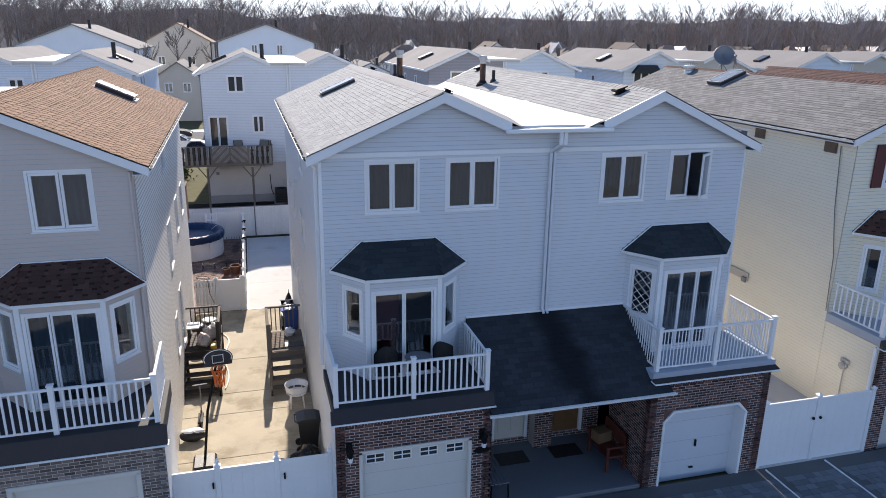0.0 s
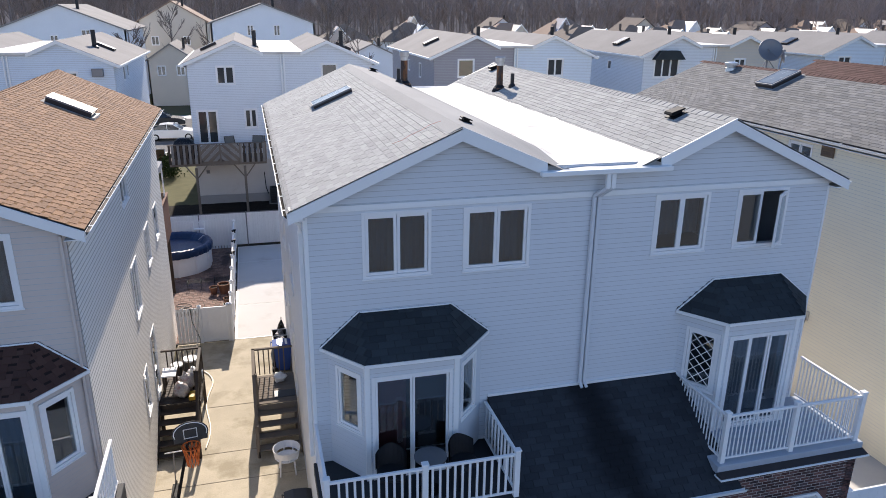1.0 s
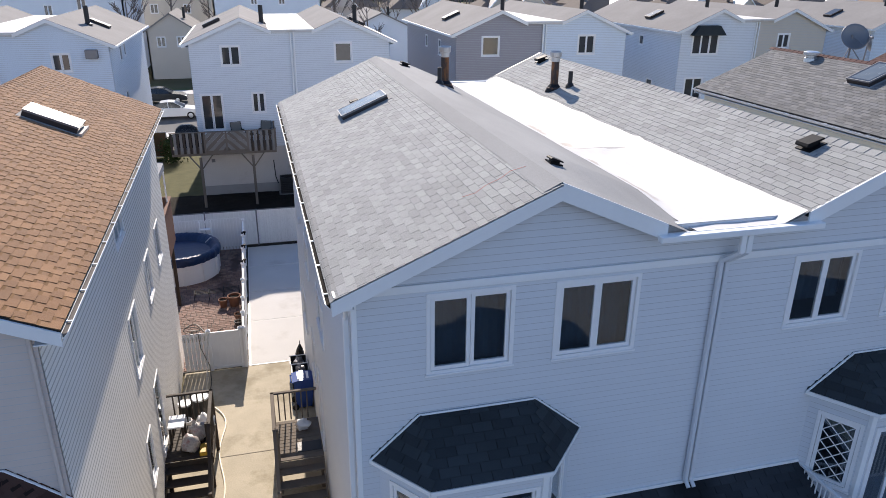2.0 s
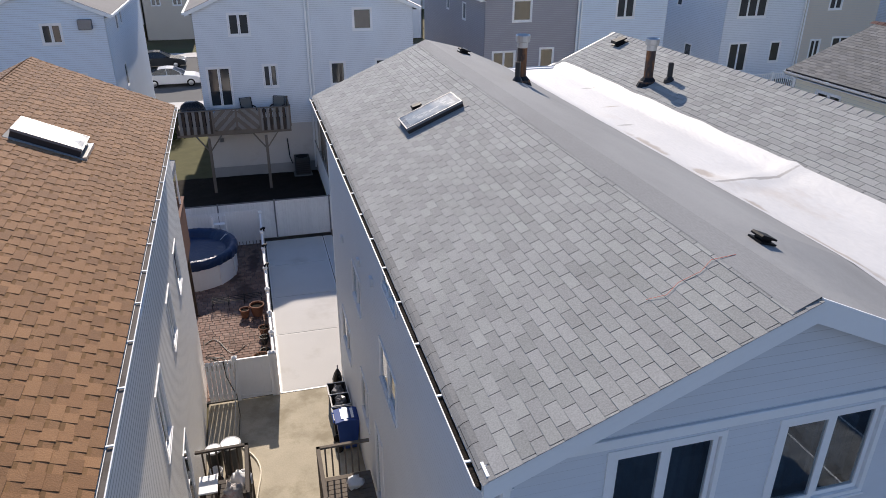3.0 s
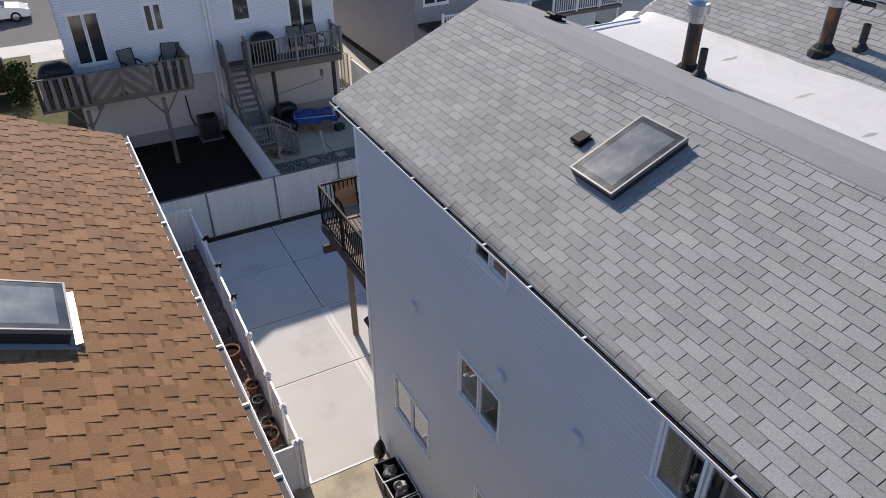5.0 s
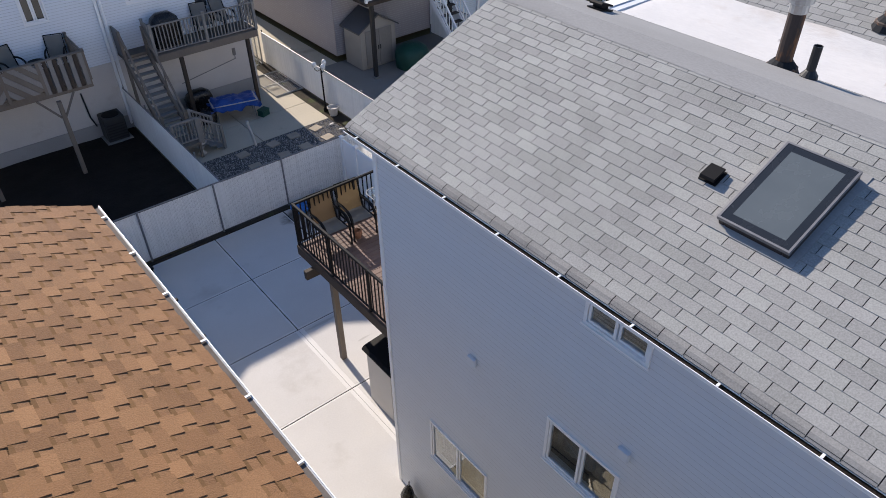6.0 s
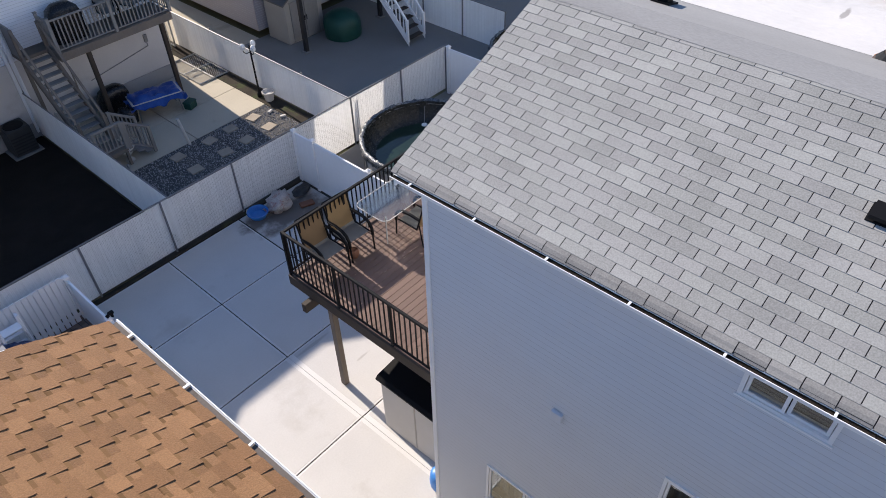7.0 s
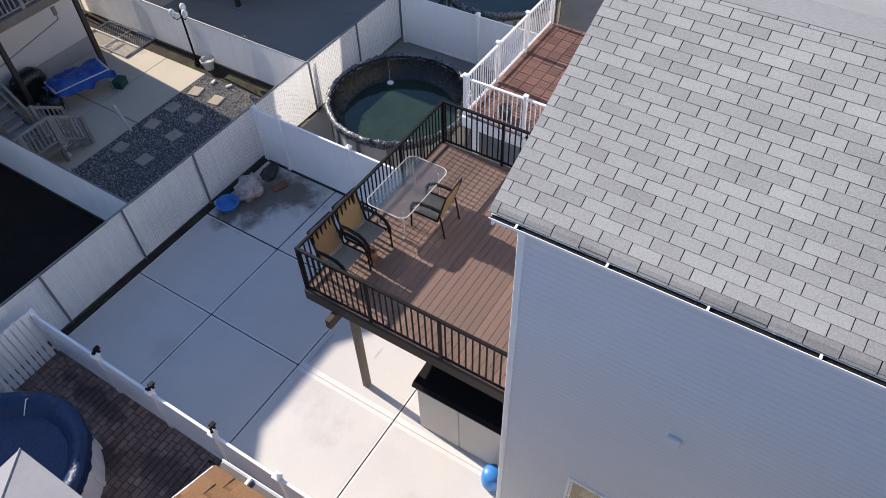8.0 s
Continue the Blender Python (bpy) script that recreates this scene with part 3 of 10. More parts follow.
def shingles(parent, A, B, C, D, joined, single=None, near=None, tab=0.298, expo=0.131, th=0.0095, laminated=None, seed=1, lift=0.006, starter=None, phase=0.0):
    """Courses of shingle tabs over a roof plane whose eave runs A to B and ridge D to C.
    laminated: the material of the shaded bands printed between the thick teeth of a two-layer shingle."""
    rnd = random.Random(seed)
    A, B, C, D = map(Vector, (A, B, C, D))
    u = (B - A).normalized()
    v = (D - A) - u * (D - A).dot(u)
    V = v.length
    v.normalize()
    n = u.cross(v)
    k0, k1 = (D - A).dot(u) / V, (C - B).dot(u) / V
    L = (B - A).length
    base = Matrix(((u.x, v.x, n.x, 0), (u.y, v.y, n.y, 0), (u.z, v.z, n.z, 0), (0, 0, 0, 1)))
    j, st, band = Build(), Build(), Build()
    rows = max(1, int(math.ceil(V / expo)))
    tooth = False
    g = 0.0008 if laminated else 0.0048

    def piece(b, a0, a1, v0, v1, h0, h1):
        q = [(a0, v0, 0), (a1, v0, 0), (a1, v1, 0), (a0, v1, 0), (a0, v0, h0), (a1, v0, h0), (a1, v1, h1), (a0, v1, h1)]
        b.add([A + u * x + v * y + n * (z + lift) for x, y, z in q], [(4, 5, 6, 7), (0, 1, 5, 4), (1, 2, 6, 5), (3, 0, 4, 7)])

    for r in range(rows):
        vb = r * expo
        vt = min(vb + expo + 0.012, V)
        lo, hi = k0 * vb, L + k1 * vb
        s = lo - (rnd.random() * 0.3 if laminated else tab * 0.5 * (r % 2) + phase + rnd.uniform(0, 0.012))
        while s < hi:
            tooth = not tooth
            w = rnd.choice((0.14, 0.17, 0.2, 0.24) if tooth else (0.07, 0.1, 0.13)) if laminated else tab
            t = (rnd.choice((0.0125, 0.015)) if tooth else 0.0035) if laminated else th * rnd.choice((0.9, 1.0, 1.15))
            a, b = max(s, lo), min(s + w, hi)
            s += w
            if b - a < 0.02:
                continue
            p = A + u * a + v * vb + n * lift
            if single and near and near(p) and not (starter and r == 0) and b - a > w - 1e-4 and vt - vb > expo and (tooth or not laminated):
                m = base.copy()
                m.translation = p
                put("shingle", tab_mesh(w, vt - vb, round(t, 3 if not laminated else 4), single, g), parent, m)
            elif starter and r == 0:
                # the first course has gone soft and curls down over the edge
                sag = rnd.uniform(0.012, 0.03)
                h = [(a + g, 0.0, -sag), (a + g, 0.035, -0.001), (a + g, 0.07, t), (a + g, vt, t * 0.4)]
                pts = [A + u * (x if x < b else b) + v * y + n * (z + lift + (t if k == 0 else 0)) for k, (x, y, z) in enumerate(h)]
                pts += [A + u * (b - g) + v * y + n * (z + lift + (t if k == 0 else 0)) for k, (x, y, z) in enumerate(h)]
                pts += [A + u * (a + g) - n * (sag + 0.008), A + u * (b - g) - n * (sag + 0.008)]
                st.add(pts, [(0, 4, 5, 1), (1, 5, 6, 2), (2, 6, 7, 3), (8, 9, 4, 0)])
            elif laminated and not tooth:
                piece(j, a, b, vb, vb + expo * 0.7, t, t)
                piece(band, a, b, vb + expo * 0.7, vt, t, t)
            else:
                piece(j, a + g, b - g, vb, vt, t, t * 0.35)
    if j.f:
        tagged(part("shingle_field", j, joined, parent), kind="stuff")
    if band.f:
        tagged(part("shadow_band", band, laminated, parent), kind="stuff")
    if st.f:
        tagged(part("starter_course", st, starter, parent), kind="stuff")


def slab(b, A, B, C, D, t=0.09):
    """A roof plane with thickness, hung below its upper face."""
    A, B, C, D = map(Vector, (A, B, C, D))
    n = (B - A).cross(D - A).normalized() * t
    return b.add([A, B, C, D, A - n, B - n, C - n, D - n], [(0, 1, 2, 3), (7, 6, 5, 4), (0, 4, 5, 1), (1, 5, 6, 2), (2, 6, 7, 3), (3, 7, 4, 0)])


BR = {}


def brick_mesh(w, h, material):
    key = (w, h, material.name)
    if key not in BR:
        d = 0.006
        BR[key] = Build().add([(0, 0, 0), (w, 0, 0), (w, 0, h), (0, 0, h), (0.003, -d, 0.003), (w - 0.003, -d, 0.003), (w - 0.003, -d, h - 0.003), (0.003, -d, h - 0.003)],
                              [(4, 5, 6, 7), (0, 1, 5, 4), (1, 2, 6, 5), (2, 3, 7, 6), (3, 0, 4, 7)]).mesh("brick", material)
    return BR[key]


def bricks(parent, m, u0, u1, z0, z1, holes, joined, single, near=None, seed=3, soldier=False):
    """Brick faces in running bond over a wall; the nearest are pieces, the rest joined."""
    rnd = random.Random(seed)
    W, H, g = 0.194, 0.057, 0.013
    j = Build()

    def lay(a, b, z, h):
        if b - a < 0.03:
            return
        if near and near(a, z) and b - a > W - 0.012:
            put("brick", brick_mesh(W, H, single), parent, m @ Matrix.Translation((a, -rnd.random() * 0.004, z)))
            return
        d = 0.004 + rnd.random() * 0.004
        j.add([(a, 0, z), (b, 0, z), (b, 0, z + h), (a, 0, z + h), (a + 0.003, -d, z + 0.003), (b - 0.003, -d, z + 0.003), (b - 0.003, -d, z + h - 0.003), (a + 0.003, -d, z + h - 0.003)],
              [(4, 5, 6, 7), (0, 1, 5, 4), (1, 2, 6, 5), (2, 3, 7, 6), (3, 0, 4, 7)])

    zt = z1 - (0.21 if soldier else 0)
    z, r = z0, 0
    while z + H <= zt + 0.02:
        s = u0 - (0.5 * (W + g) if r % 2 else 0)
        while s < u1:
            spans = [[max(s, u0), min(s + W, u1)]]
            for h in holes:
                if h[2] - 0.001 < z + H / 2 < h[3]:
                    spans = cut(spans, h[0], h[1])
            for a, b in spans:
                lay(a, b, z, H)
            s += W + g
        z += H + g
        r += 1
    if soldier:
        s = u0
        while s + H < u1:
            a, b = s, s + H
            j.add([(a, 0, zt), (b, 0, zt), (b, 0, zt + W), (a, 0, zt + W), (a, -0.007, zt + 0.003), (b, -0.007, zt + 0.003), (b, -0.007, zt + W), (a, -0.007, zt + W)],
                  [(4, 5, 6, 7), (0, 1, 5, 4), (1, 2, 6, 5), (2, 3, 7, 6), (3, 0, 4, 7)])
            s += H + g
    m2 = m.copy()
    tagged(part("brickwork", j, joined, parent, m=m2), kind="stuff")


def bay(house, m, u0, u1, f0, f1, d, zf, ze, zt, t0, t1, siding, roof_tabs, slider, sides, cols=2, slider_back=None, lattice=False, door_drape=0.0, side_back=None):
    """A three-sided bay with a sliding door, two side windows and a small hipped roof."""
    ends = ((u0 + 0.14, 0.0), (f0, -d), (f1, -d), (u1 - 0.14, 0.0))
    for k in range(3):
        a, b = ends[k], ends[k + 1]
        pa, pb = m @ Vector((a[0], a[1], 0)), m @ Vector((b[0], b[1], 0))
        mm = wall_pose(pa, pb - pa)
        L = (pb - pa).length
        if k == 1:
            hole = (slider[0] - f0, slider[1] - f0, slider[2], slider[3])
        else:
            s = sides
            mid = L / 2 + (0.04 if k == 0 else -0.04)
            hole = (mid - s[0] / 2, mid + s[0] / 2, s[1], s[2])
        wall(house, mm, zf, [(0, ze + 0.05), (L, ze + 0.05)], [hole], siding, t=0.1)
        if k == 1:
            w = window(house, mm, *hole, cols=cols, name="sliding_door", sill=False, sash=0.04, trim=0.06, back=slider_back, drape=door_drape, deep=0.3)
        else:
            w = window(house, mm, *hole, cols=1, back=side_back)
            if lattice and k == 0:
                b2 = Build()
                ww, hh = hole[1] - hole[0], hole[3] - hole[2]
                x0, x1 = hole[0] + 0.12, hole[1] - 0.12
                lo, hi = hole[2] + 0.12, hole[3] - 0.12
                step = (hi - lo) / 5
                for q in range(-2, 6):
                    for sgn in (1, -1):
                        pts = []
                        for k2 in range(21):
                            f = k2 / 20
                            zz = lo + (q + 2 * f if sgn > 0 else q + 2 - 2 * f) * step
                            if lo - 1e-3 <= zz <= hi + 1e-3:
                                pts.append((x0 + (x1 - x0) * f, -0.004, zz))
                        if len(pts) > 2:
                            b2.cyl(pts[0], pts[-1], 0.009, n=4)
                part("lattice", b2, M_VINYL, w, "white diamond lattice", m=mm)
    for k in (1, 2):
        c = ends[k]
        cx = Build().box(c[0] - 0.05, c[0] + 0.05, c[1] - 0.03, c[1] + 0.05, zf, ze, 0.008)
        part("corner_post", cx, M_TRIM, house, m=m)
    flat = Build().prism([(u0 + 0.14, 0), (f0, -d), (f1, -d), (u1 - 0.14, 0)], 2, zf, zf + 0.03)
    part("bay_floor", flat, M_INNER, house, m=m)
    T = lambda x, y, z: m @ Vector((x, y, z))
    o = 0.12
    a, b, c, e = T(u0, -0.02, ze), T(f0 - 0.05, -d - o, ze), T(f1 + 0.05, -d - o, ze), T(u1, -0.02, ze)
    p, q = T(t0, -0.01, zt), T(t1, -0.01, zt)
    rb = Build()
    slab(rb, b, c, q, p, 0.05)
    rb.add([a, b, p], [(0, 1, 2)]).add([c, e, q], [(0, 1, 2)]).add([a, b, c, e], [(0, 1, 2, 3)])
    roof = part("bay_roof", rb, M_ROOFDECK, house)
    shingles(roof, b, c, q, p, roof_tabs, tab=0.294, expo=0.14, th=0.012, seed=5, laminated=M_BROWN_BAND if roof_tabs is M_BROWN_TABS else None)
    shingles(roof, a, b, p, p, roof_tabs, tab=0.294, expo=0.14, th=0.012, seed=6, laminated=M_BROWN_BAND if roof_tabs is M_BROWN_TABS else None)
    shingles(roof, c, e, q, q, roof_tabs, tab=0.294, expo=0.14, th=0.012, seed=7, laminated=M_BROWN_BAND if roof_tabs is M_BROWN_TABS else None)
    for s, t in ((a, b), (b, c), (c, e)):
        dn = Vector((0, 0, -0.065))
        w = (t - s).normalized().cross(Vector((0, 0, 1))) * 0.02
        part("bay_fascia", Build().add([s, t, t + dn, s + dn, s + w, t + w, t + dn + w, s + dn + w], [(0, 1, 2, 3), (7, 6, 5, 4), (0, 4, 5, 1), (3, 2, 6, 7), (1, 5, 6, 2), (0, 3, 7, 4)]), M_TRIM, house)
    for s, t in ((a, p), (p, q), (q, e)):
        up = (m.to_3x3() @ Vector((0, -1, 0))) * 0.03
        part("bay_flashing", Build().cyl(s + up, t + up, 0.018, n=5), M_TRIM, house)


POSTS = {}
RAILS = []


def railing(parent, p0, p1, n, h=0.95, material=None, post=0.05, bal=0.02, low=0.07, ends=(True, True), mids=0, cap=True):
    """A railing: posts, two rails and single balusters between two points at floor height."""
    material = material or M_VINYL
    p0, p1 = Vector(p0), Vector(p1)
    L = (p1 - p0).length
    ux = (p1 - p0).normalized()
    mm = basis(p0, ux, Vector((0, 0, 1)).cross(Vector((ux.x, ux.y, 0)).normalized()))
    part("top_rail", Build().box(0, L, -0.03, 0.03, h - 0.05, h, 0.008), material, parent, m=mm)
    part("bottom_rail", Build().box(0, L, -0.02, 0.02, low, low + 0.04, 0.006), material, parent, m=mm)
    key = (round(h, 2), bal, material.name)
    if key not in POSTS:
        bb = Build()
        POSTS[key] = bb.box(-bal, bal, -bal * 0.8, bal * 0.8, low + 0.03, h - 0.045, 0.003).mesh("baluster", material)
    spots = []
    if ends[0]:
        spots.append(0.0)
    if ends[1]:
        spots.append(L)
    spots += [L * (i + 1) / (mids + 1) for i in range(mids)]
    for i in range(n):
        x = L * (i + 0.5) / n
        if all(abs(x - s) > post + bal for s in spots):
            put("baluster", POSTS[key], parent, mm @ Matrix.Translation((x, 0, 0)))
    for x in spots:
        b = Build().box(x - post, x + post, -post, post, 0, h + (0.05 if cap else 0.004), 0.006)
        if cap:
            b.box(x - post - 0.015, x + post + 0.015, -post - 0.015, post + 0.015, h + 0.05, h + 0.085, 0.012)
        part("post", b, material, parent, m=mm)


def gutter_run(house, x, y0, y1, z, side, hangers=16, material=None, dirt=None, wide=1.0, top=0.0):
    """An eave gutter along y; side is -1 or 1, the way it faces."""
    s = side
    b = Build()
    prof = [(0, 0), (0, -0.075), (s * 0.02, -0.075), (s * 0.1, -0.004), (s * 0.1, 0.008), (s * 0.088, 0.008), (s * 0.088, 0.0), (s * 0.02, -0.062), (s * 0.008, -0.062), (s * 0.008, 0)]
    b.prism([(x + a * wide, z + c) for a, c in prof], 1, y0, y1)
    gt = part("gutter", b, material or M_TRIM, house, "white aluminium eave gutter with leaf dirt and painted channel shade")
    # dirt fill with a raised back lining that paints in the channel's shade
    dirt_shade = [(0.009, -0.002), (0.016, -0.002), (0.018, -0.012 - top), (0.082 - top, -0.012 - top), (0.022, -0.061), (0.009, -0.061)]
    part("gutter_dirt", Build().prism([(x + s * a * wide, z + c) for a, c in dirt_shade], 1, y0 + 0.01, y1 - 0.01), dirt or M_SOIL, gt)
    hm = Build().box(min(0, s * 0.09 * wide), max(0, s * 0.09 * wide), -0.012, 0.012, 0.005, 0.016).mesh("hanger", M_TRIM)
    for i in range(hangers):
        put("hanger", hm, gt, Matrix.Translation((x, y0 + 0.3 + (y1 - y0 - 0.6) * i / max(1, hangers - 1), z)))


def pipe_vent(house, x, y, z, h, r, material, capped=False):
    b = Build().lathe([(r * 2.0, -0.06), (r * 1.9, 0.03), (r * 1.15, 0.09), (r, 0.1), (r, h), (r * 0.85, h), (r * 0.85, h - 0.1), (0, h - 0.1)], 14, (x, y, z))
    v = part("vent_pipe", b, material, house, smooth=False)
    if capped:
        c = Build().lathe([(r * 1.02, h - 0.13), (r * 1.08, h - 0.12), (r * 1.08, h - 0.02), (r * 1.45, h + 0.0), (r * 1.5, h + 0.12), (r * 1.4, h + 0.14), (r * 1.3, h + 0.12), (r * 0.9, h + 0.06)], 16, (x, y, z))
        part("pipe_cap", c, M_GALV, v, "galvanised flue cap")
        part("flashing", Build().lathe([(r * 2.4, -0.09), (r * 1.7, 0.05), (r * 1.1, 0.12)], 12, (x, y, z)), M_TAR, v)
    return v


def box_vent(house, x, y, z, slope, s=1.0):
    """A low roof vent with a hood, sitting on a slope."""
    m = Matrix.Translation((x, y, z)) @ Matrix.Rotation(-math.atan(slope), 4, "Y")
    b = Build().box(-0.17 * s, 0.17 * s, -0.17 * s, 0.17 * s, 0.0, 0.02)
    b.box(-0.1 * s, 0.1 * s, -0.1 * s, 0.1 * s, 0.02, 0.09 * s)
    b.prism([(-0.17 * s, 0.08 * s), (0.17 * s, 0.08 * s), (0.17 * s, 0.11 * s), (-0.14 * s, 0.14 * s), (-0.17 * s, 0.11 * s)], 1, -0.14 * s, 0.14 * s)
    part("roof_vent", b, M_BLACK_METAL, house, "dark metal roof vent hood", m=m)


def skylight(house, m, w, l, h=0.15, curb=None):
    """A raised glass rooflight; m is the pose of its corner on the slope."""
    b = Build()
    f = 0.07
    for q in ((0, w, 0, f), (0, w, l - f, l), (0, f, f, l - f), (w - f, w, f, l - f)):
        b.box(q[0], q[1], q[2], q[3], -0.02, h, 0.008)
    s = part("skylight", b, curb or M_DARK_TRIM, house, "raised skylight with dark metal curb", m=m)
    part("pane", Build().box(0.1, w - 0.1, 0.1, l - 0.1, h + 0.002, h + 0.012), M_SKY_PANE, s, "reflective coated double glazing", m=m)
    part("pane_border", Build().box(0.018, w - 0.018, 0.018, 0.099, h + 0.002, h + 0.012).box(0.018, w - 0.018, l - 0.099, l - 0.018, h + 0.002, h + 0.012).box(0.018, 0.099, 0.1, l - 0.1, h + 0.002, h + 0.012).box(w - 0.099, w - 0.018, 0.1, l - 0.1, h + 0.002, h + 0.012), M_SKY_GLASS, s, "black glossy border of the glazing", m=m)
    part("glazing_rim", Build().box(-0.006, w + 0.006, -0.006, 0.016, h - 0.03, h + 0.016).box(-0.006, w + 0.006, l - 0.016, l + 0.006, h - 0.03, h + 0.016).box(-0.006, 0.016, 0.016, l - 0.016, h - 0.03, h + 0.016).box(w - 0.016, w + 0.006, 0.016, l - 0.016, h - 0.03, h + 0.016), M_STEEL, s, "pale aluminium glazing rim", m=m)
    part("flashing", Build().box(-0.08, w + 0.08, -0.08, l + 0.08, 0.008, 0.022), M_ROLL, s, m=m)


# ---- the pale duplex in the middle ----
XL, XR, YF, YB = 1.63, 12.4, 15.07, 28.84
RY0, RY1, ZE, ZR = 14.86, 29.03, 8.562, 9.87
XE0, XE1, XA, XB = 1.345, 12.69, 4.36, 9.79
XV0, XV1, ZV = 5.96, 8.26, 9.18
SL = (ZR - ZE) / (XA - XE0)
house = thing("house", "pale grey-white sided duplex house with twin gables and grey shingle roof", "house", (XL, YF, 0))
ROOFLINE = [(0, ZE + SL * 0.37 - 0.1), (XA - XL, ZR - 0.1), (XV0 - XL, ZV - 0.1), (XV1 - XL, ZV - 0.1), (XB - XL, ZR - 0.1), (XR - XL, ZE + SL * 0.37 - 0.1)]
mf = wall_pose((XL, YF), (1, 0))
fw = [(2.61, 3.87, 7.18, 8.42), (4.47, 5.78, 7.17, 8.41), (8.37, 9.59, 7.19, 8.42), (10.23, 11.43, 7.19, 8.42)]
fh = [(a - XL, b - XL, c, d) for a, b, c, d in fw]
bays = [(2.2 - XL, 4.62 - XL, 3.4, 5.85), (9.55 - XL, 11.85 - XL, 3.4, 5.85)]
porch_gap = [(5.3 - XL, 9.3 - XL, 0.0, 2.75)]
wall(house, mf, 0.0, ROOFLINE, fh + bays + porch_gap, M_SIDING)
for i, h in enumerate(fh):
    window(house, mf, *h, open_last=38 if i == 3 else 0, back=M_CURTAIN if i != 3 else None, drape=(0.0, 0.0, 0.25, 0)[i])
ml = wall_pose((XL, YB), (0, -1))
lw = [(24.7, 23.79, 7.79, 8.18), (21.06, 19.86, 7.2, 8.12), (25.04, 23.81, 4.9, 5.8), (21.6, 20.07, 4.92, 5.84), (27.68, 26.15, 2.1, 3.15), (24.45, 23.37, 2.1, 3.25), (22.6, 21.75, 1.1, 3.1)]
lh = [(YB - a, YB - b, c, d) for a, b, c, d in lw]
wall(house, ml, 0.0, [(0, 8.55), (YB - YF, 8.55)], lh, M_SIDING, lap=0.009, shade_h=0.006)
for i, h in enumerate(lh):
    window(house, ml, *h, name="window" if i < 6 else "side_door", back=M_CURTAIN_PALE if i in (2, 4) else M_CURTAIN, drape=0.1 if i == 2 else 0, trim=0.045, sash=0.035)
mr = wall_pose((XR, YF), (0, 1))
wall(house, mr, 0.0, [(0, 8.55), (YB - YF, 8.55)], [], M_SIDING)
mb = wall_pose((XR, YB), (-1, 0))
bh = [(XR - 6.2, XR - 4.6, 3.42, 5.5), (XR - 3.4, XR - 2.3, 7.2, 8.3)]
wall(house, mb, 0.0, [(XR - XL - a, b) for a, b in reversed(ROOFLINE)], bh, M_SIDING)
for h in bh:
    window(house, mb, *h, back=M_CURTAIN)
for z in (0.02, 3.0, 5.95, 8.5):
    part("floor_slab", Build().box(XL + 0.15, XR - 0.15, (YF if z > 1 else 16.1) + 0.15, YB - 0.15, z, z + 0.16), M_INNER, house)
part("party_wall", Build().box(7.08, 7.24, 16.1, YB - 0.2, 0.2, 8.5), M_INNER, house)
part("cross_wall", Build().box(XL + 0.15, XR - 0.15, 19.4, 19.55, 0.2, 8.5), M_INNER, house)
# white corner boards and the band across the front
for x in (XL, XR):
    for y0, y1 in ((YF - 0.026, YF + 0.06), (YB - 0.06, YB + 0.03)):
        part("corner_board", Build().box(x - 0.026, x + 0.05 if x == XL else x + 0.026, y0, y1, 0.0, 8.4, 0.006), M_TRIM, house)
part("band_board", Build().box(XL - 0.02, XR + 0.02, YF - 0.05, YF - 0.01, 8.47, 8.58, 0.006), M_TRIM, house)
# roof planes
rb = Build()
slab(rb, (XE0, RY1, ZE), (XE0, RY0, ZE), (XA, RY0, ZR), (XA, RY1, ZR))
slab(rb, (XE1, RY0, ZE), (XE1, RY1, ZE), (XB, RY1, ZR), (XB, RY0, ZR))
slab(rb, (XV1, RY1, ZV), (XV1, RY0, ZV), (XB, RY0, ZR), (XB, RY1, ZR))
roof = part("roof", rb, M_ROOFDECK, house, "grey three-tab shingle roof with a white flat valley")
grey_near = lambda p: 20.75 < p.y < 28.95 and p.x < 2.5
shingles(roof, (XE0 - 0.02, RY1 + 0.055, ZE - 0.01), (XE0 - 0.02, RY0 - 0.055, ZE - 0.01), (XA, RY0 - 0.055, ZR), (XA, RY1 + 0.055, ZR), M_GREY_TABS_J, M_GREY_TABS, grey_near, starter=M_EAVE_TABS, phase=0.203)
shingles(roof, (XE1, RY0 - 0.02, ZE), (XE1, RY1 + 0.02, ZE), (XB, RY1 + 0.02, ZR), (XB, RY0 - 0.02, ZR), M_GREY_TABS_J, seed=2)
shingles(roof, (XV1 - 0.3, RY1 + 0.02, ZV - 0.12), (XV1 - 0.3, RY0 - 0.02, ZV - 0.12), (XB, RY0 - 0.02, ZR), (XB, RY1 + 0.02, ZR), M_GREY_TABS_J, seed=4)
caps = Build()
for x, z in ((XB, ZR),):
    k = 0
    y = RY0
    while y < RY1:
        caps.add([(x - 0.14, y, z - 0.04), (x, y, z + 0.03), (x + 0.14, y, z - 0.04), (x - 0.14, y + 0.24, z - 0.05), (x, y + 0.24, z + 0.018), (x + 0.14, y + 0.24, z - 0.05)], [(0, 1, 4, 3), (1, 2, 5, 4), (0, 2, 1)])
        y += 0.22
tagged(part("ridge_cap", caps, M_GREY_TABS_J, roof), kind="stuff")
# smooth roll roofing over the inner slope of the left gable
rr = Build()
ny = 40
edge = lambda y: 6.56 + 0.06 * noise.noise(Vector((y * 0.9, 3, 0)))


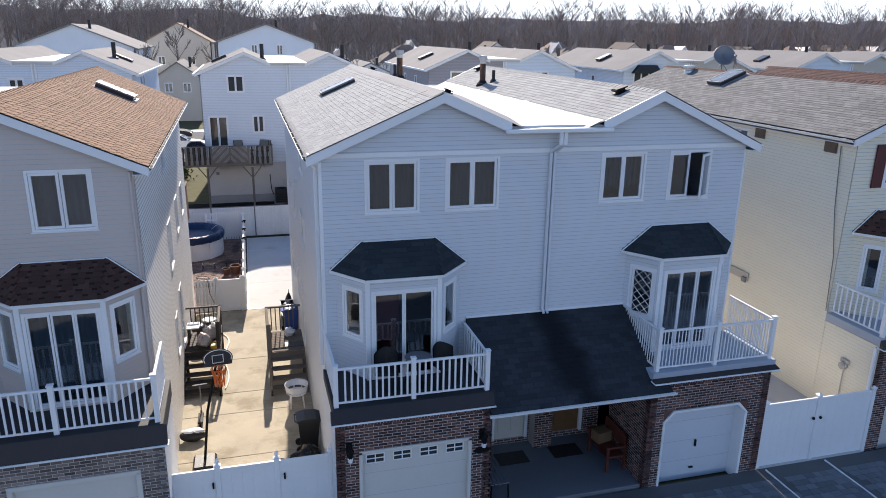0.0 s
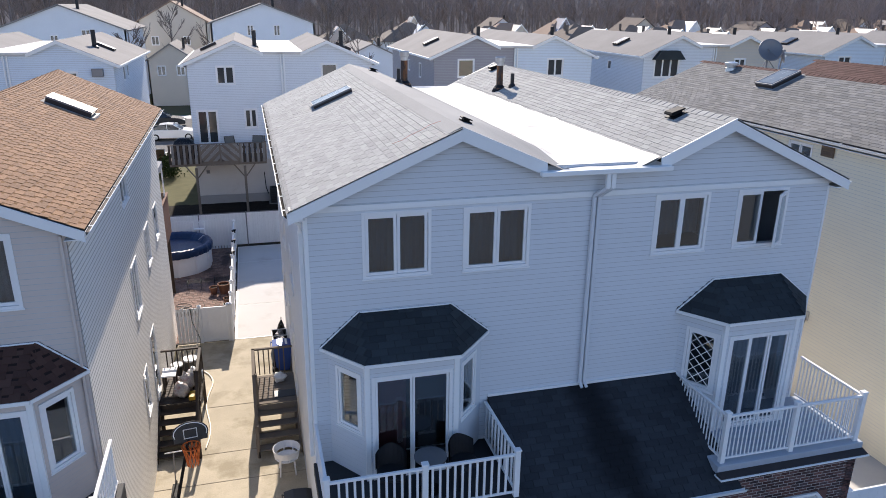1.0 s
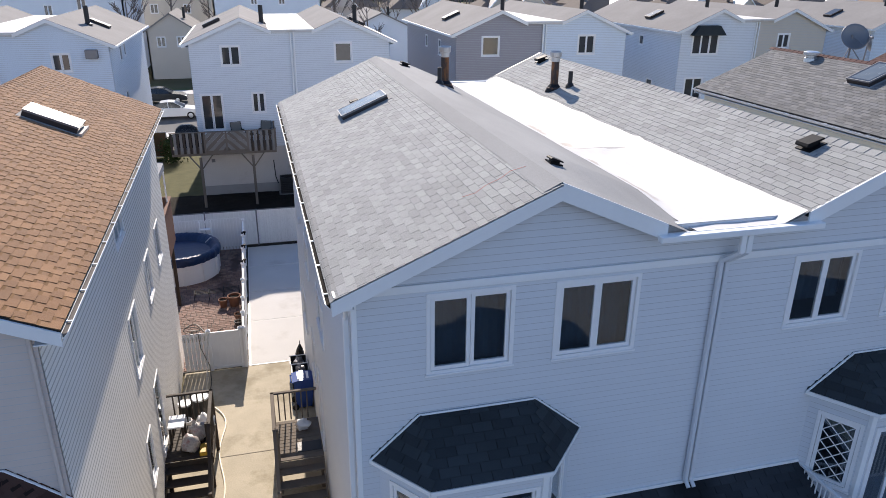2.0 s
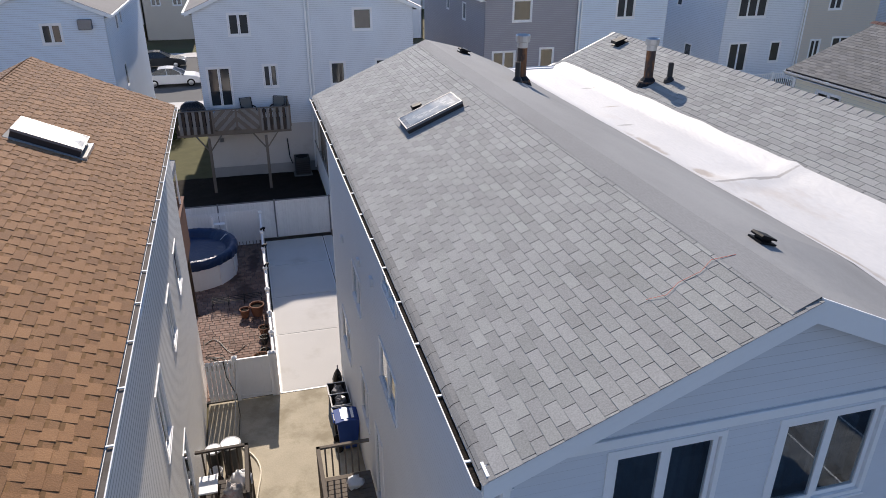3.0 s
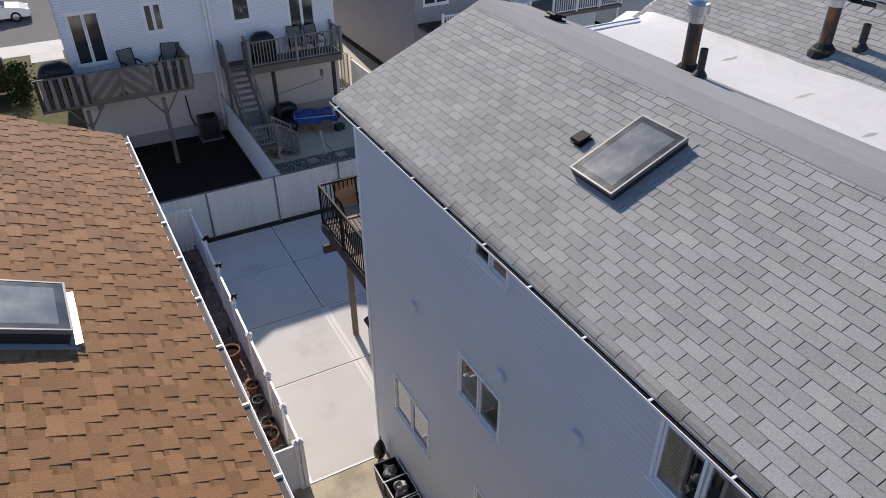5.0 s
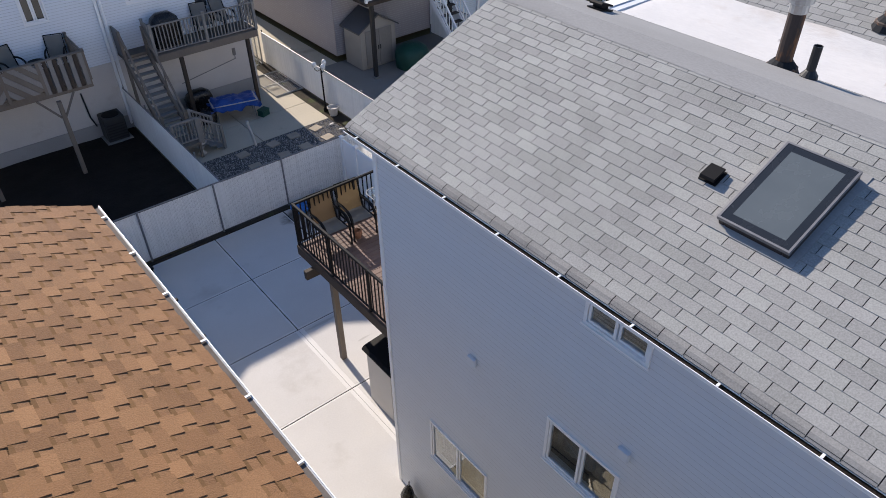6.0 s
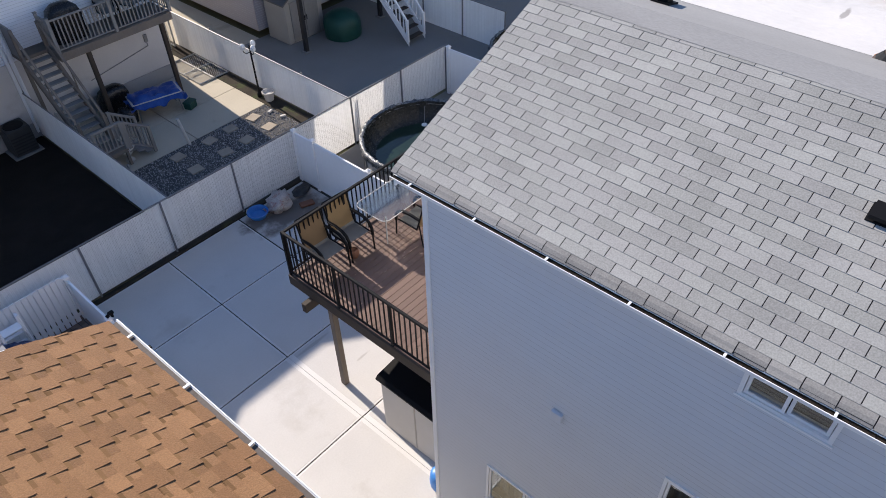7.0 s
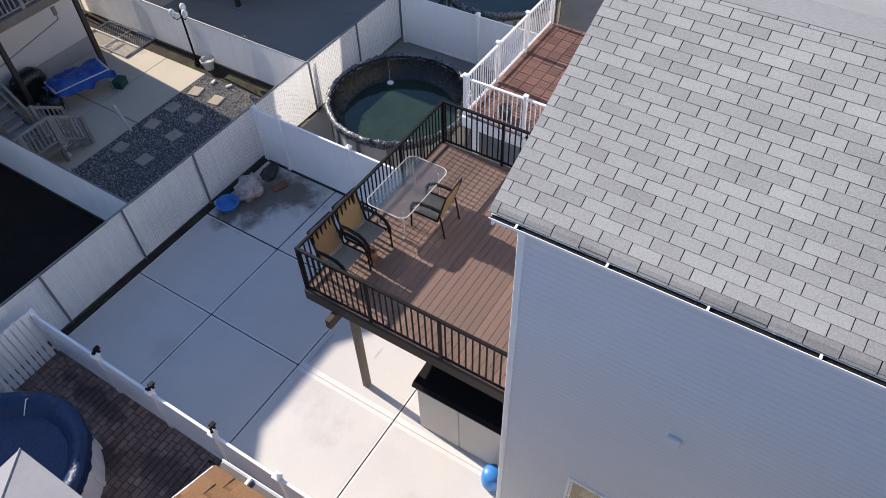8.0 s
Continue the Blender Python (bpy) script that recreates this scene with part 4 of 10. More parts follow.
def crown(x, y):
    """Height of the inner slope: it bulges behind the front edge and falls steeper to the valley."""
    flat = ZR + 0.025 - SL * (x - XA)
    bulge = ZR + 0.025 - 0.25 * (x - XA) if x < 5.27 else ZR - 0.2025 - 0.43 * (x - 5.27)
    w = min(1.0, max(0.0, (y - RY0 - 0.1) / 1.6))
    return flat + (bulge - flat) * w


xs = [0.0, 0.15, 0.3, 0.42, 0.55, 0.7, 0.85, 1.0]
for i in range(ny):
    ya, yb = RY0 + (RY1 - RY0) * i / ny, RY0 + (RY1 - RY0) * (i + 1) / ny
    w0 = XA - 0.24 + 0.02 * noise.noise(Vector((ya * 0.7, 8, 0)))
    rr.quad((w0, ya, ZR + 0.02 - SL * (XA - w0)), (XA, ya, ZR + 0.03), (XA, yb, ZR + 0.03), (w0, yb, ZR + 0.02 - SL * (XA - w0)))
    for a, b in zip(xs, xs[1:]):
        c = [(XA + (edge(y) - XA) * k, y) for k, y in ((a, ya), (b, ya), (b, yb), (a, yb))]
        rr.quad(*[(x, y, crown(x, y)) for x, y in c])
part("roll_roofing", rr, M_ROLL, roof, "smooth grey roll roofing over the ridge")
rb2 = Build()
slab(rb2, (XV0, RY0, ZV - 0.02), (XV0, RY1, ZV - 0.02), (XA, RY1, ZR), (XA, RY0, ZR))
part("inner_slope", rb2, M_ROOFDECK, roof)
# white membrane in the valley, with soft ripples and uneven edges
mbn = Build()
nx, ny = 14, 70
grid = []
for j in range(ny + 1):
    y = RY0 - 0.03 + (RY1 + 0.5 - RY0) * j / ny
    x0 = 6.44 + 0.08 * noise.noise(Vector((y * 0.8, 0, 0)))
    x1 = 8.2 + 0.035 * noise.noise(Vector((y * 1.1, 7, 0)))
    for i in range(nx + 1):
        x = x0 + (x1 - x0) * i / nx
        k = min(1.0, i / 3)
        z = max(ZV - 0.13, crown(x, y) + 0.003, ZR + 0.035 - SL * (XB - x))
        z += k * (0.012 * noise.noise(Vector((x * 2.2, y * 1.3, 5))) + 0.008)
        if abs(y - 19.55 - 0.03 * (x - 7)) < 0.12:
            z += 0.035 * k
        if y > RY1 - 0.3:
            z -= (y - RY1 + 0.3) * 0.25
        grid.append((x, y, z))
mbn.add(grid, [(j * (nx + 1) + i, j * (nx + 1) + i + 1, (j + 1) * (nx + 1) + i + 1, (j + 1) * (nx + 1) + i) for j in range(ny) for i in range(nx)])
part("membrane", mbn, M_MEMBRANE, roof, "white flat-roof membrane with brown water stains", smooth=True)
part("valley_fascia", Build().box(XV0 + 0.01, XV1 - 0.01, RY0 - 0.028, RY0 - 0.003, ZV - 0.23, ZV - 0.118, 0.004), M_TRIM, roof)
part("valley_deck", Build().box(XV0, XV1, YF + 0.16, RY1, ZV - 0.3, ZV - 0.2), M_ROOFDECK, roof)
# fascia, rakes and soffits
rk = 0.2
for y0, y1 in ((RY0 - 0.03, RY0), (RY1, RY1 + 0.03)):
    for (xa, za), (xb, zb) in (((XE0, ZE), (XA, ZR)), ((XA, ZR), (XV0, ZV)), ((XV1, ZV), (XB, ZR)), ((XB, ZR), (XE1, ZE))):
        up = 0.025 if (xa, xb) in ((XA, XV0), (XV1, XB)) else -0.02
        part("rake_board", Build().prism([(xa, za + up), (xb, zb + up), (xb, zb - 0.02 - rk), (xa, za - 0.02 - rk)], 1, y0, y1), M_TRIM, house)
part("fascia", Build().box(XE0, XE0 + 0.03, RY0, RY1, ZE - 0.17, ZE - 0.03), M_TRIM, house)
part("fascia", Build().box(XE1 - 0.03, XE1, RY0, RY1, ZE - 0.17, ZE - 0.03), M_TRIM, house)
part("soffit", Build().box(XE0 + 0.03, XL, RY0, RY1, ZE - 0.17, ZE - 0.155), M_TRIM, house)
part("soffit", Build().box(XR, XE1 - 0.03, RY0, RY1, ZE - 0.17, ZE - 0.155), M_TRIM, house)
part("eave_return", Build().box(XE0 + 0.03, XL - 0.02, RY0, YF - 0.03, ZE - 0.153, ZE + 0.04), M_TRIM, house)
gutter_run(house, XE0 - 0.002, RY0, RY1 + 0.02, ZE - 0.05, -1, 15, wide=0.75)
gutter_run(house, XE1 + 0.002, RY0, RY1, ZE - 0.05, 1, 15, wide=0.75)
# front valley gutter and the twin downspouts
vg = Build().box(XV0 - 0.15, XV1 + 0.2, RY0 - 0.15, RY0 - 0.035, 8.97, 9.06, 0.01)
for x in (7.12, 7.225):
    vg.box(x, x + 0.09, RY0 - 0.1, RY0 - 0.04, 8.68, 8.97, 0.008)
part("valley_gutter", vg, M_TRIM, house, "white gutter across the valley between the gables")
for x0, x1 in ((7.12, 6.98), (7.225, 7.08)):
    d = Build().tube([(x0 + 0.045, RY0 - 0.07, 8.7), (x1 + 0.045, YF - 0.075, 8.5)], 0.045, 6)
    d.box(x1 + 0.01, x1 + 0.08, YF - 0.1, YF - 0.03, 4.53, 8.52, 0.01)
    d.tube([(x1 + 0.045, YF - 0.07, 4.56), (x1 + 0.06, YF - 0.17, 4.46)], 0.036, 6)
    part("downspout", d, M_SIDING, house)
ds = Build().tube([(XE0 + 0.05, RY0 + 0.16, ZE - 0.15), (XL + 0.02 - 0.1, RY0 + 0.3, ZE - 0.3), (XL - 0.07, YF + 0.22, ZE - 0.5)], 0.035, 6).box(XL - 0.11, XL - 0.03, YF + 0.18, YF + 0.26, 3.5, ZE - 0.45, 0.01)
ds.box(XR + 0.03, XR + 0.1, YF + 0.1, YF + 0.18, 3.4, ZE - 0.2, 0.01)
part("downspout", ds, M_TRIM, house)
# roof fittings
msl = basis((2.6, 23.19, ZE + SL * (2.6 - XE0)), (1, 0, SL), (0, 1, 0))
skylight(house, msl, 1.16, 0.77, 0.12)
box_vent(house, 3.03, 24.37, ZE + SL * (3.03 - XE0) + 0.01, SL, 0.62)
pipe_vent(house, 5.53, 25.13, crown(5.53, 25.13), 0.85, 0.105, M_RUST, True)
pipe_vent(house, 5.26, 24.65, crown(5.26, 24.65), 0.4, 0.055, M_BLACK_PIPE)
pipe_vent(house, 8.64, 25.14, ZR - SL * 1.15, 0.85, 0.105, M_RUST, True)
pipe_vent(house, 8.9, 24.68, ZR - SL * 0.89, 0.4, 0.06, M_BLACK_PIPE)
box_vent(house, 9.47, 16.4, ZR - SL * 0.32 + 0.01, SL)
box_vent(house, 9.47, 28.12, ZR - SL * 0.32 + 0.01, SL)
box_vent(house, 4.82, 16.22, crown(4.82, 16.22) + 0.005, -0.3, 0.62)
box_vent(house, 5.0, 27.74, crown(5.0, 27.74) + 0.005, -0.25, 0.8)
for y, z in ((26.57, 5.6), (23.83, 6.27), (22.18, 6.67)):
    part("wall_vent", Build().box(XL - 0.07, XL - 0.005, y - 0.085, y + 0.085, z - 0.085, z + 0.085, 0.01), M_SIDING, house)
# bays
bay(house, mf, 1.79 - XL, 5.02 - XL, 2.52 - XL, 4.17 - XL, 0.78, 3.4, 5.93, 6.56, 2.5 - XL, 4.26 - XL, M_SIDING, M_BLACK_TABS, (2.6 - XL, 4.09 - XL, 3.45, 5.62), (0.64, 4.4, 5.64), slider_back=None)
bay(house, mf, 9.13 - XL, 12.34 - XL, 9.82 - XL, 11.5 - XL, 0.78, 3.4, 5.93, 6.54, 9.92 - XL, 11.56 - XL, M_SIDING, M_BLACK_TABS, (9.92 - XL, 11.41 - XL, 3.45, 5.58), (0.7, 4.25, 5.6), cols=3, slider_back=M_CURTAIN_PALE, lattice=True, door_drape=0.0)
part("drape", Build().box(2.72, 3.28, YF - 0.5, YF - 0.46, 3.5, 5.4), M_RED_DRAPE, house)


def garage_wing(house, x0, x1, y0, y1, h, hole, floor_z, rail_h, band, floor_mat, brick_j, brick_p, near, side_left=False, side_right=False, n_front=24, mids=1, side_balusters=10, rail_ends=None, soldier=True, bal=0.02, side=None, lip=0.02, reach=(0.1, 0.1)):
    """A projecting brick garage with a balcony on top."""
    m = wall_pose((x0, y0), (1, 0))
    L = x1 - x0
    hl = (hole[0] - x0, hole[1] - x0, hole[2], hole[3])
    w = wall(house, m, 0.0, [(0, h), (L, h)], [hl], M_MORTAR, siding=False, t=0.2)
    bricks(w, m, 0, L, 0.0, h, [hl], brick_j, brick_p, near, soldier=soldier)
    for flag, mm in ((side_left, wall_pose((x0, y1), (0, -1))), (side_right, wall_pose((x1, y0), (0, 1)))):
        ws = wall(house, mm, 0.0, [(0, h), (y1 - y0, h)], [], M_MORTAR if flag else side or M_SIDING, siding=not flag, t=0.2, lap=0.011, shade_h=0.006)
        if flag:
            bricks(ws, mm, 0, y1 - y0, 0.0, h, [], brick_j, brick_p, None, soldier=False)
    part("balcony_floor", Build().box(x0 - 0.04, x1 + 0.04, y0 - 0.06, y1, h + 0.02, floor_z, 0.01), floor_mat, house)
    part("edge_band", Build().prism([(y0 - 0.22, h + 0.03), (y0 - 0.06, floor_z - lip), (y0 - 0.06, h + 0.0), (y0 - 0.22, h)], 0, x0 - reach[0], x1 + reach[1]), band, house)
    part("drip_edge", Build().box(x0 - reach[0] - 0.02, x1 + reach[1] + 0.02, y0 - 0.25, y0 - 0.02, h - 0.02, h + 0.012, 0.006), M_TRIM, house)
    b = thing("balcony_railing", "white vinyl balcony railing with square balusters", "railing", (x0, y0, floor_z), "balcony railings")
    RAILS.append(b)
    yr = y0 + 0.06
    ra = rail_ends or (x0 + 0.06, x1 - 0.06)
    railing(b, (ra[0], yr, floor_z), (ra[1], yr, floor_z), n_front, rail_h, mids=mids, bal=bal)
    railing(b, (ra[0], y1 - 0.05, floor_z), (ra[0], yr, floor_z), side_balusters, rail_h, ends=(False, False), bal=bal)
    railing(b, (ra[1], yr, floor_z), (ra[1], y1 - 0.05, floor_z), side_balusters, rail_h, ends=(False, False), bal=bal)
    return w


def garage_door(house, x0, x1, y, h, material, panels=4, lights=0):
    gd = part("garage_door", Build().box(x0, x1, y, y + 0.04, 0.0, h - 0.01, 0.006), material, house, "closed painted garage door")
    for i in range(1, panels):
        part("panel_joint", Build().box(x0 + 0.01, x1 - 0.01, y - 0.002, y - 0.0005, h * i / panels - 0.005, h * i / panels + 0.005), M_SEAM, gd)
    for i in range(lights):
        cx = x0 + (x1 - x0) * (i + 0.5) / lights
        z0, z1 = h - 0.32, h - 0.1
        lt = part("door_light", Build().ring(cx - 0.212, cx + 0.212, z0 - 0.012, z1 + 0.012, 0.024, y - 0.025, y - 0.002), M_VINYL, gd)
        part("muntin", Build().box(cx - 0.012, cx + 0.012, y - 0.022, y - 0.004, z0, z1), M_VINYL, lt)
        for xa, xb in ((cx - 0.19, cx - 0.013), (cx + 0.013, cx + 0.19)):
            part("muntin", Build().box(xa, xb, y - 0.022, y - 0.004, (z0 + z1) / 2 - 0.012, (z0 + z1) / 2 + 0.012), M_VINYL, lt)
        part("pane", Build().box(cx - 0.2, cx + 0.2, y - 0.012, y - 0.004, z0, z1), M_FAR_GLASS, lt)
    return gd


near_l = lambda a, z: z > 1.15
garage_wing(house, 1.6, 5.14, 13.15, YF, 3.2, (2.12, 4.63, 0.0, 2.36), 3.48, 0.9, M_DARK_TRIM, M_DARK_FLOOR, M_BRICK_J, M_BRICK, near_l, side_right=True, n_front=25, rail_ends=(1.64, 5.0), reach=(0.1, -0.02))
garage_door(house, 2.16, 4.59, 13.24, 2.32, M_GARAGE, 4, 4)
part("door_casing", Build().box(2.09, 2.17, 13.11, 13.3, 0, 2.36, 0.006).box(4.58, 4.66, 13.11, 13.3, 0, 2.36, 0.006).box(2.09, 4.66, 13.11, 13.3, 2.3, 2.38, 0.006), M_GARAGE, house)
near_r = lambda a, z: z > 0.9 and True
garage_wing(house, 9.22, 12.6, 13.2, YF, 3.2, (9.65, 12.04, 0.0, 2.32), 3.4, 1.06, M_DARK_TRIM, M_BLUE_DECK, M_BRICK_J, M_BRICK, near_r, side_left=True, n_front=34, mids=1, side_balusters=18, rail_ends=(9.32, 12.5), bal=0.012, lip=0.13, reach=(0.06, 0.04))
garage_door(house, 9.65, 12.04, 13.55, 2.32, M_GARAGE_BLUE, 4, 0)
part("door_casing", Build().box(9.63, 9.69, 13.17, 13.6, 0, 2.0, 0.006).box(11.97, 12.05, 13.17, 13.6, 0, 2.0, 0.006).prism([(9.63, 2.0), (9.69, 2.0), (9.94, 2.23), (11.73, 2.23), (11.99, 2.0), (12.05, 2.0), (11.78, 2.29), (9.89, 2.29)], 1, 13.17, 13.5), M_TRIM, house)
part("corner_fill", Build().prism([(9.63, 2.01), (9.885, 2.3), (11.785, 2.3), (12.045, 2.01), (12.045, 2.33), (9.63, 2.33)], 1, 13.2, 13.48), M_BRICK_J, house)
part("door_handle", Build().box(10.86, 10.91, 13.5, 13.545, 0.95, 1.15, 0.008).box(10.78, 10.9, 13.5, 13.545, 0.32, 0.36, 0.006), M_BLACK_METAL, house)
# porch between the garages
pr = Build()
slab(pr, (5.05, 12.95, 2.98), (9.64, 12.95, 2.98), (9.32, YF, 4.46), (5.05, YF, 4.46), 0.08)
porch = part("porch_roof", pr, M_ROOFDECK, house, "charcoal shingle porch roof with a dark drip streak")
shingles(porch, (5.05, 12.93, 2.97), (9.64, 12.93, 2.97), (9.32, YF - 0.02, 4.46), (5.05, YF - 0.02, 4.46), M_PORCH_TABS, tab=0.294, expo=0.135, seed=9)
part("porch_gutter", Build().prism([(12.93, 2.98), (12.93, 2.92), (12.87, 2.92), (12.845, 2.99), (12.86, 2.99), (12.88, 2.935), (12.92, 2.935), (12.92, 2.98)], 0, 5.0, 9.7), M_TRIM, house)
part("porch_flashing", Build().box(5.05, 9.32, YF - 0.05, YF - 0.015, 4.46, 4.52, 0.005), M_TRIM, house)
PF = 0.28
pf = thing("porch_floor", "grey painted concrete porch floor between the garages", "floor", (5.14, 13.3, 0), kind="structure")
part("slab", Build().box(5.16, 9.21, 13.25, 15.9, 0, PF, 0.01), M_PORCH, pf)
mp_ = wall_pose((5.14, 15.82), (1, 0))
dr = [(0.95, 2.0, 0.42, 2.45), (2.62, 3.65, 0.42, 2.45)]
pw = wall(house, mp_, 0.15, [(0, 3.6), (4.16, 3.6)], dr, M_MORTAR, siding=False, t=0.2)
bricks(pw, mp_, 0, 4.16, 0.15, 2.9, dr, M_BRICK_J, M_BRICK, None)
bricks(pw, mp_ @ Matrix.Translation((2.05, -0.42, 0)), 0, 0.52, 0.15, 2.9, [], M_BRICK_J, M_BRICK, None)
part("pier", Build().box(7.2, 7.7, 15.41, 15.82, 0.15, 3.0), M_MORTAR, house)
M_DOOR_W = surface("white_door", (0.6, 0.56, 0.5), 0.4, 0.04, 1.0, 12.0, 0.03)
M_DOOR_T = surface("brown_wood_door", (0.17, 0.085, 0.035), 0.5, 0.15, 2.0, 30.0, 0.1, stretch=(1, 1, 0.3))
for (a, b_, c, d), mt, lb in ((dr[0], M_DOOR_W, "white storm door"), (dr[1], M_DOOR_T, "tan wooden front door")):
    db = Build().box(a + 0.08, b_ - 0.08, 0.05, 0.09, c, d - 0.08, 0.006)
    for px0, px1 in ((a + 0.2, (a + b_) / 2 - 0.05), ((a + b_) / 2 + 0.05, b_ - 0.2)):
        for pz0, pz1 in ((c + 0.2, c + 0.85), (c + 1.0, d - 0.3)):
            db.box(px0, px1, 0.035, 0.05, pz0, pz1, 0.006)
    do = part("front_door", db, mt, house, lb, m=mp_)
    part("door_frame", Build().box(a, a + 0.09, -0.04, 0.12, c, d, 0.006).box(b_ - 0.09, b_, -0.04, 0.12, c, d, 0.006).box(a + 0.09, b_ - 0.09, -0.04, 0.12, d - 0.09, d, 0.006), M_TRIM, do, m=mp_)
    part("door_knob", Build().lathe([(0.0, 0), (0.02, 0), (0.03, 0.03), (0.0, 0.05)], 8).cyl((0, 0, 0), (0, 0, 0.02), 0.03, n=8), M_GALV, do, m=mp_ @ Matrix.Translation((b_ - 0.17, 0.03, c + 1.0)) @ Matrix.Rotation(radians(90), 4, "X"))

# ---- neighbouring duplexes ----


def duplex(label, xl, xr, yf, yb, sidings, tabs, zg=0.0, ze=8.5, zr=9.83, eave=0.34, holes=None, fine=False, single=None, near=None, laminated=None, ridge=2.78, pane=None, group="", sides=True, courses=True, valley=None):
    """A two-unit house with twin gables and a flat valley. holes: openings of the front, right, back and left walls."""
    hs = thing("house", label, "house", (xl, yf, zg), group)
    holes = holes or {}
    c = (xl + xr) / 2
    ra, rb_ = xl + ridge, xr - ridge
    s = (zr - ze) / (ridge + eave)
    va, vb = c - 1.1, c + 1.1
    zv = zr - s * (va - ra)
    zw = ze + s * eave - 0.09
    G = lambda x: x - xl
    line = [(0, zw), (ridge, zr - 0.09), (G(va), zv - 0.09), (G(c), zv - 0.09), (G(vb), zv - 0.09), (G(rb_), zr - 0.09), (xr - xl, zw)]
    half = G(c)
    ys = (yf, yb)
    for key, o, u, n in (("front", (xl, yf), (1, 0), 1), ("back", (xr, yb), (-1, 0), -1)):
        m = wall_pose(o, u)
        hl = holes.get(key, [])
        W = xr - xl
        for lo, hi, mat_i in ((0, half, 0), (half, W, 1)):
            mt = sidings[mat_i if n == 1 else 1 - mat_i]
            seg_line = [(u_, z_) for u_, z_ in line if lo - 1e-6 <= u_ <= hi + 1e-6]
            wall(hs, m, zg, seg_line, [h[:4] for h in hl if lo <= h[0] < hi], mt, siding=courses)
        for h in hl:
            if len(h) > 4 and h[4]:
                window(hs, m, *h[:4], cols=h[4], rows=h[5] if len(h) > 5 else 1, pane=pane or M_FAR_GLASS, back=h[6] if len(h) > 6 else None, name="window" if h[3] - h[2] < 1.7 else "sliding_door")
    for key, o, u, i in (("right", (xr, yf), (0, 1), 1), ("left", (xl, yb), (0, -1), 0)):
        m = wall_pose(o, u)
        hl = holes.get(key, [])
        wall(hs, m, zg, [(0, zw - 0.02), (yb - yf, zw - 0.02)], [h[:4] for h in hl], sidings[2 + i] if len(sidings) > 2 else sidings[i], siding=courses and sides, seam=M_SEAM_DARK if sidings[-1] is M_SIDING_IVORY else None, lap=0.011 if sidings[-1] in (M_SIDING_IVORY, M_SIDING_CREAM) else 0.019, shade_h=0.032 if sidings[-1] is M_SIDING_IVORY else 0.006 if sidings[-1] is M_SIDING_CREAM else 0.013)
        for h in hl:
            window(hs, m, *h[:4], cols=h[4], pane=pane or M_FAR_GLASS, trim=0.05, sash=0.035)
    y0, y1 = yf - 0.17, yb + 0.2
    rb3 = Build()
    planes = [((xl - eave, y1, ze), (xl - eave, y0, ze), (ra, y0, zr), (ra, y1, zr), 0), ((va, y0, zv), (va, y1, zv), (ra, y1, zr), (ra, y0, zr), 0),
              ((vb, y1, zv), (vb, y0, zv), (rb_, y0, zr), (rb_, y1, zr), 1), ((xr + eave, y0, ze), (xr + eave, y1, ze), (rb_, y1, zr), (rb_, y0, zr), 1)]
    for p in planes:
        slab(rb3, *p[:4])
    rf = part("roof", rb3, M_ROOFDECK if fine else tabs[0], hs)
    if fine:
        for k, p in enumerate(planes):
            shingles(rf, *p[:4], tabs[p[4]], single if p[4] == 1 or near is None else single, near if (near and k == 3) else None, laminated=laminated, seed=20 + k, expo=0.134)
        cp = Build()
        for x in (ra, rb_):
            y = y0
            while y < y1:
                cp.add([(x - 0.15, y, zr - 0.04), (x, y, zr + 0.035), (x + 0.15, y, zr - 0.04), (x - 0.15, y + 0.26, zr - 0.05), (x, y + 0.26, zr + 0.02), (x + 0.15, y + 0.26, zr - 0.05)], [(0, 1, 4, 3), (1, 2, 5, 4), (0, 2, 1)])
                y += 0.23
        tagged(part("ridge_cap", cp, tabs[1], rf), kind="stuff")
    elif tabs[0] is not tabs[1]:
        rb4 = Build()
        for p in planes[2:]:
            slab(rb4, *[Vector(q) + Vector((0, 0, 0.012)) for q in p[:4]], 0.02)
        part("roof_cover", rb4, tabs[1], rf)
    part("membrane", Build().box(va - 0.25, vb + 0.25, y0 - 0.02, y1 + 0.02, zv - 0.1, zv + 0.06, 0.02), valley or M_MEMBRANE, rf)
    for ya, yb2 in ((y0 - 0.03, y0), (y1, y1 + 0.03)):
        for (xa, za), (xb, zb) in (((xl - eave, ze), (ra, zr)), ((ra, zr), (va, zv)), ((vb, zv), (rb_, zr)), ((rb_, zr), (xr + eave, ze))):
            part("rake_board", Build().prism([(xa, za - 0.02), (xb, zb - 0.02), (xb, zb - 0.2), (xa, za - 0.2)], 1, ya, yb2), M_TRIM, hs)
    for x0, x1 in ((xl - eave, xl), (xr, xr + eave)):
        part("soffit", Build().box(x0, x1, y0, y1, ze - 0.17, ze - 0.155), M_TRIM, hs)
    if fine:
        gutter_run(hs, xl - eave - 0.005, y0, y1, ze - 0.03, -1, 10, dirt=M_CHANNEL)
        gutter_run(hs, xr + eave + 0.005, y0, y1, ze - 0.03, 1, 16, dirt=M_CHANNEL, wide=0.8)
    else:
        part("gutter", Build().box(xl - eave - 0.11, xl - eave, y0, y1, ze - 0.13, ze - 0.02), M_TRIM, hs)
        part("gutter", Build().box(xr + eave, xr + eave + 0.11, y0, y1, ze - 0.13, ze - 0.02), M_TRIM, hs)
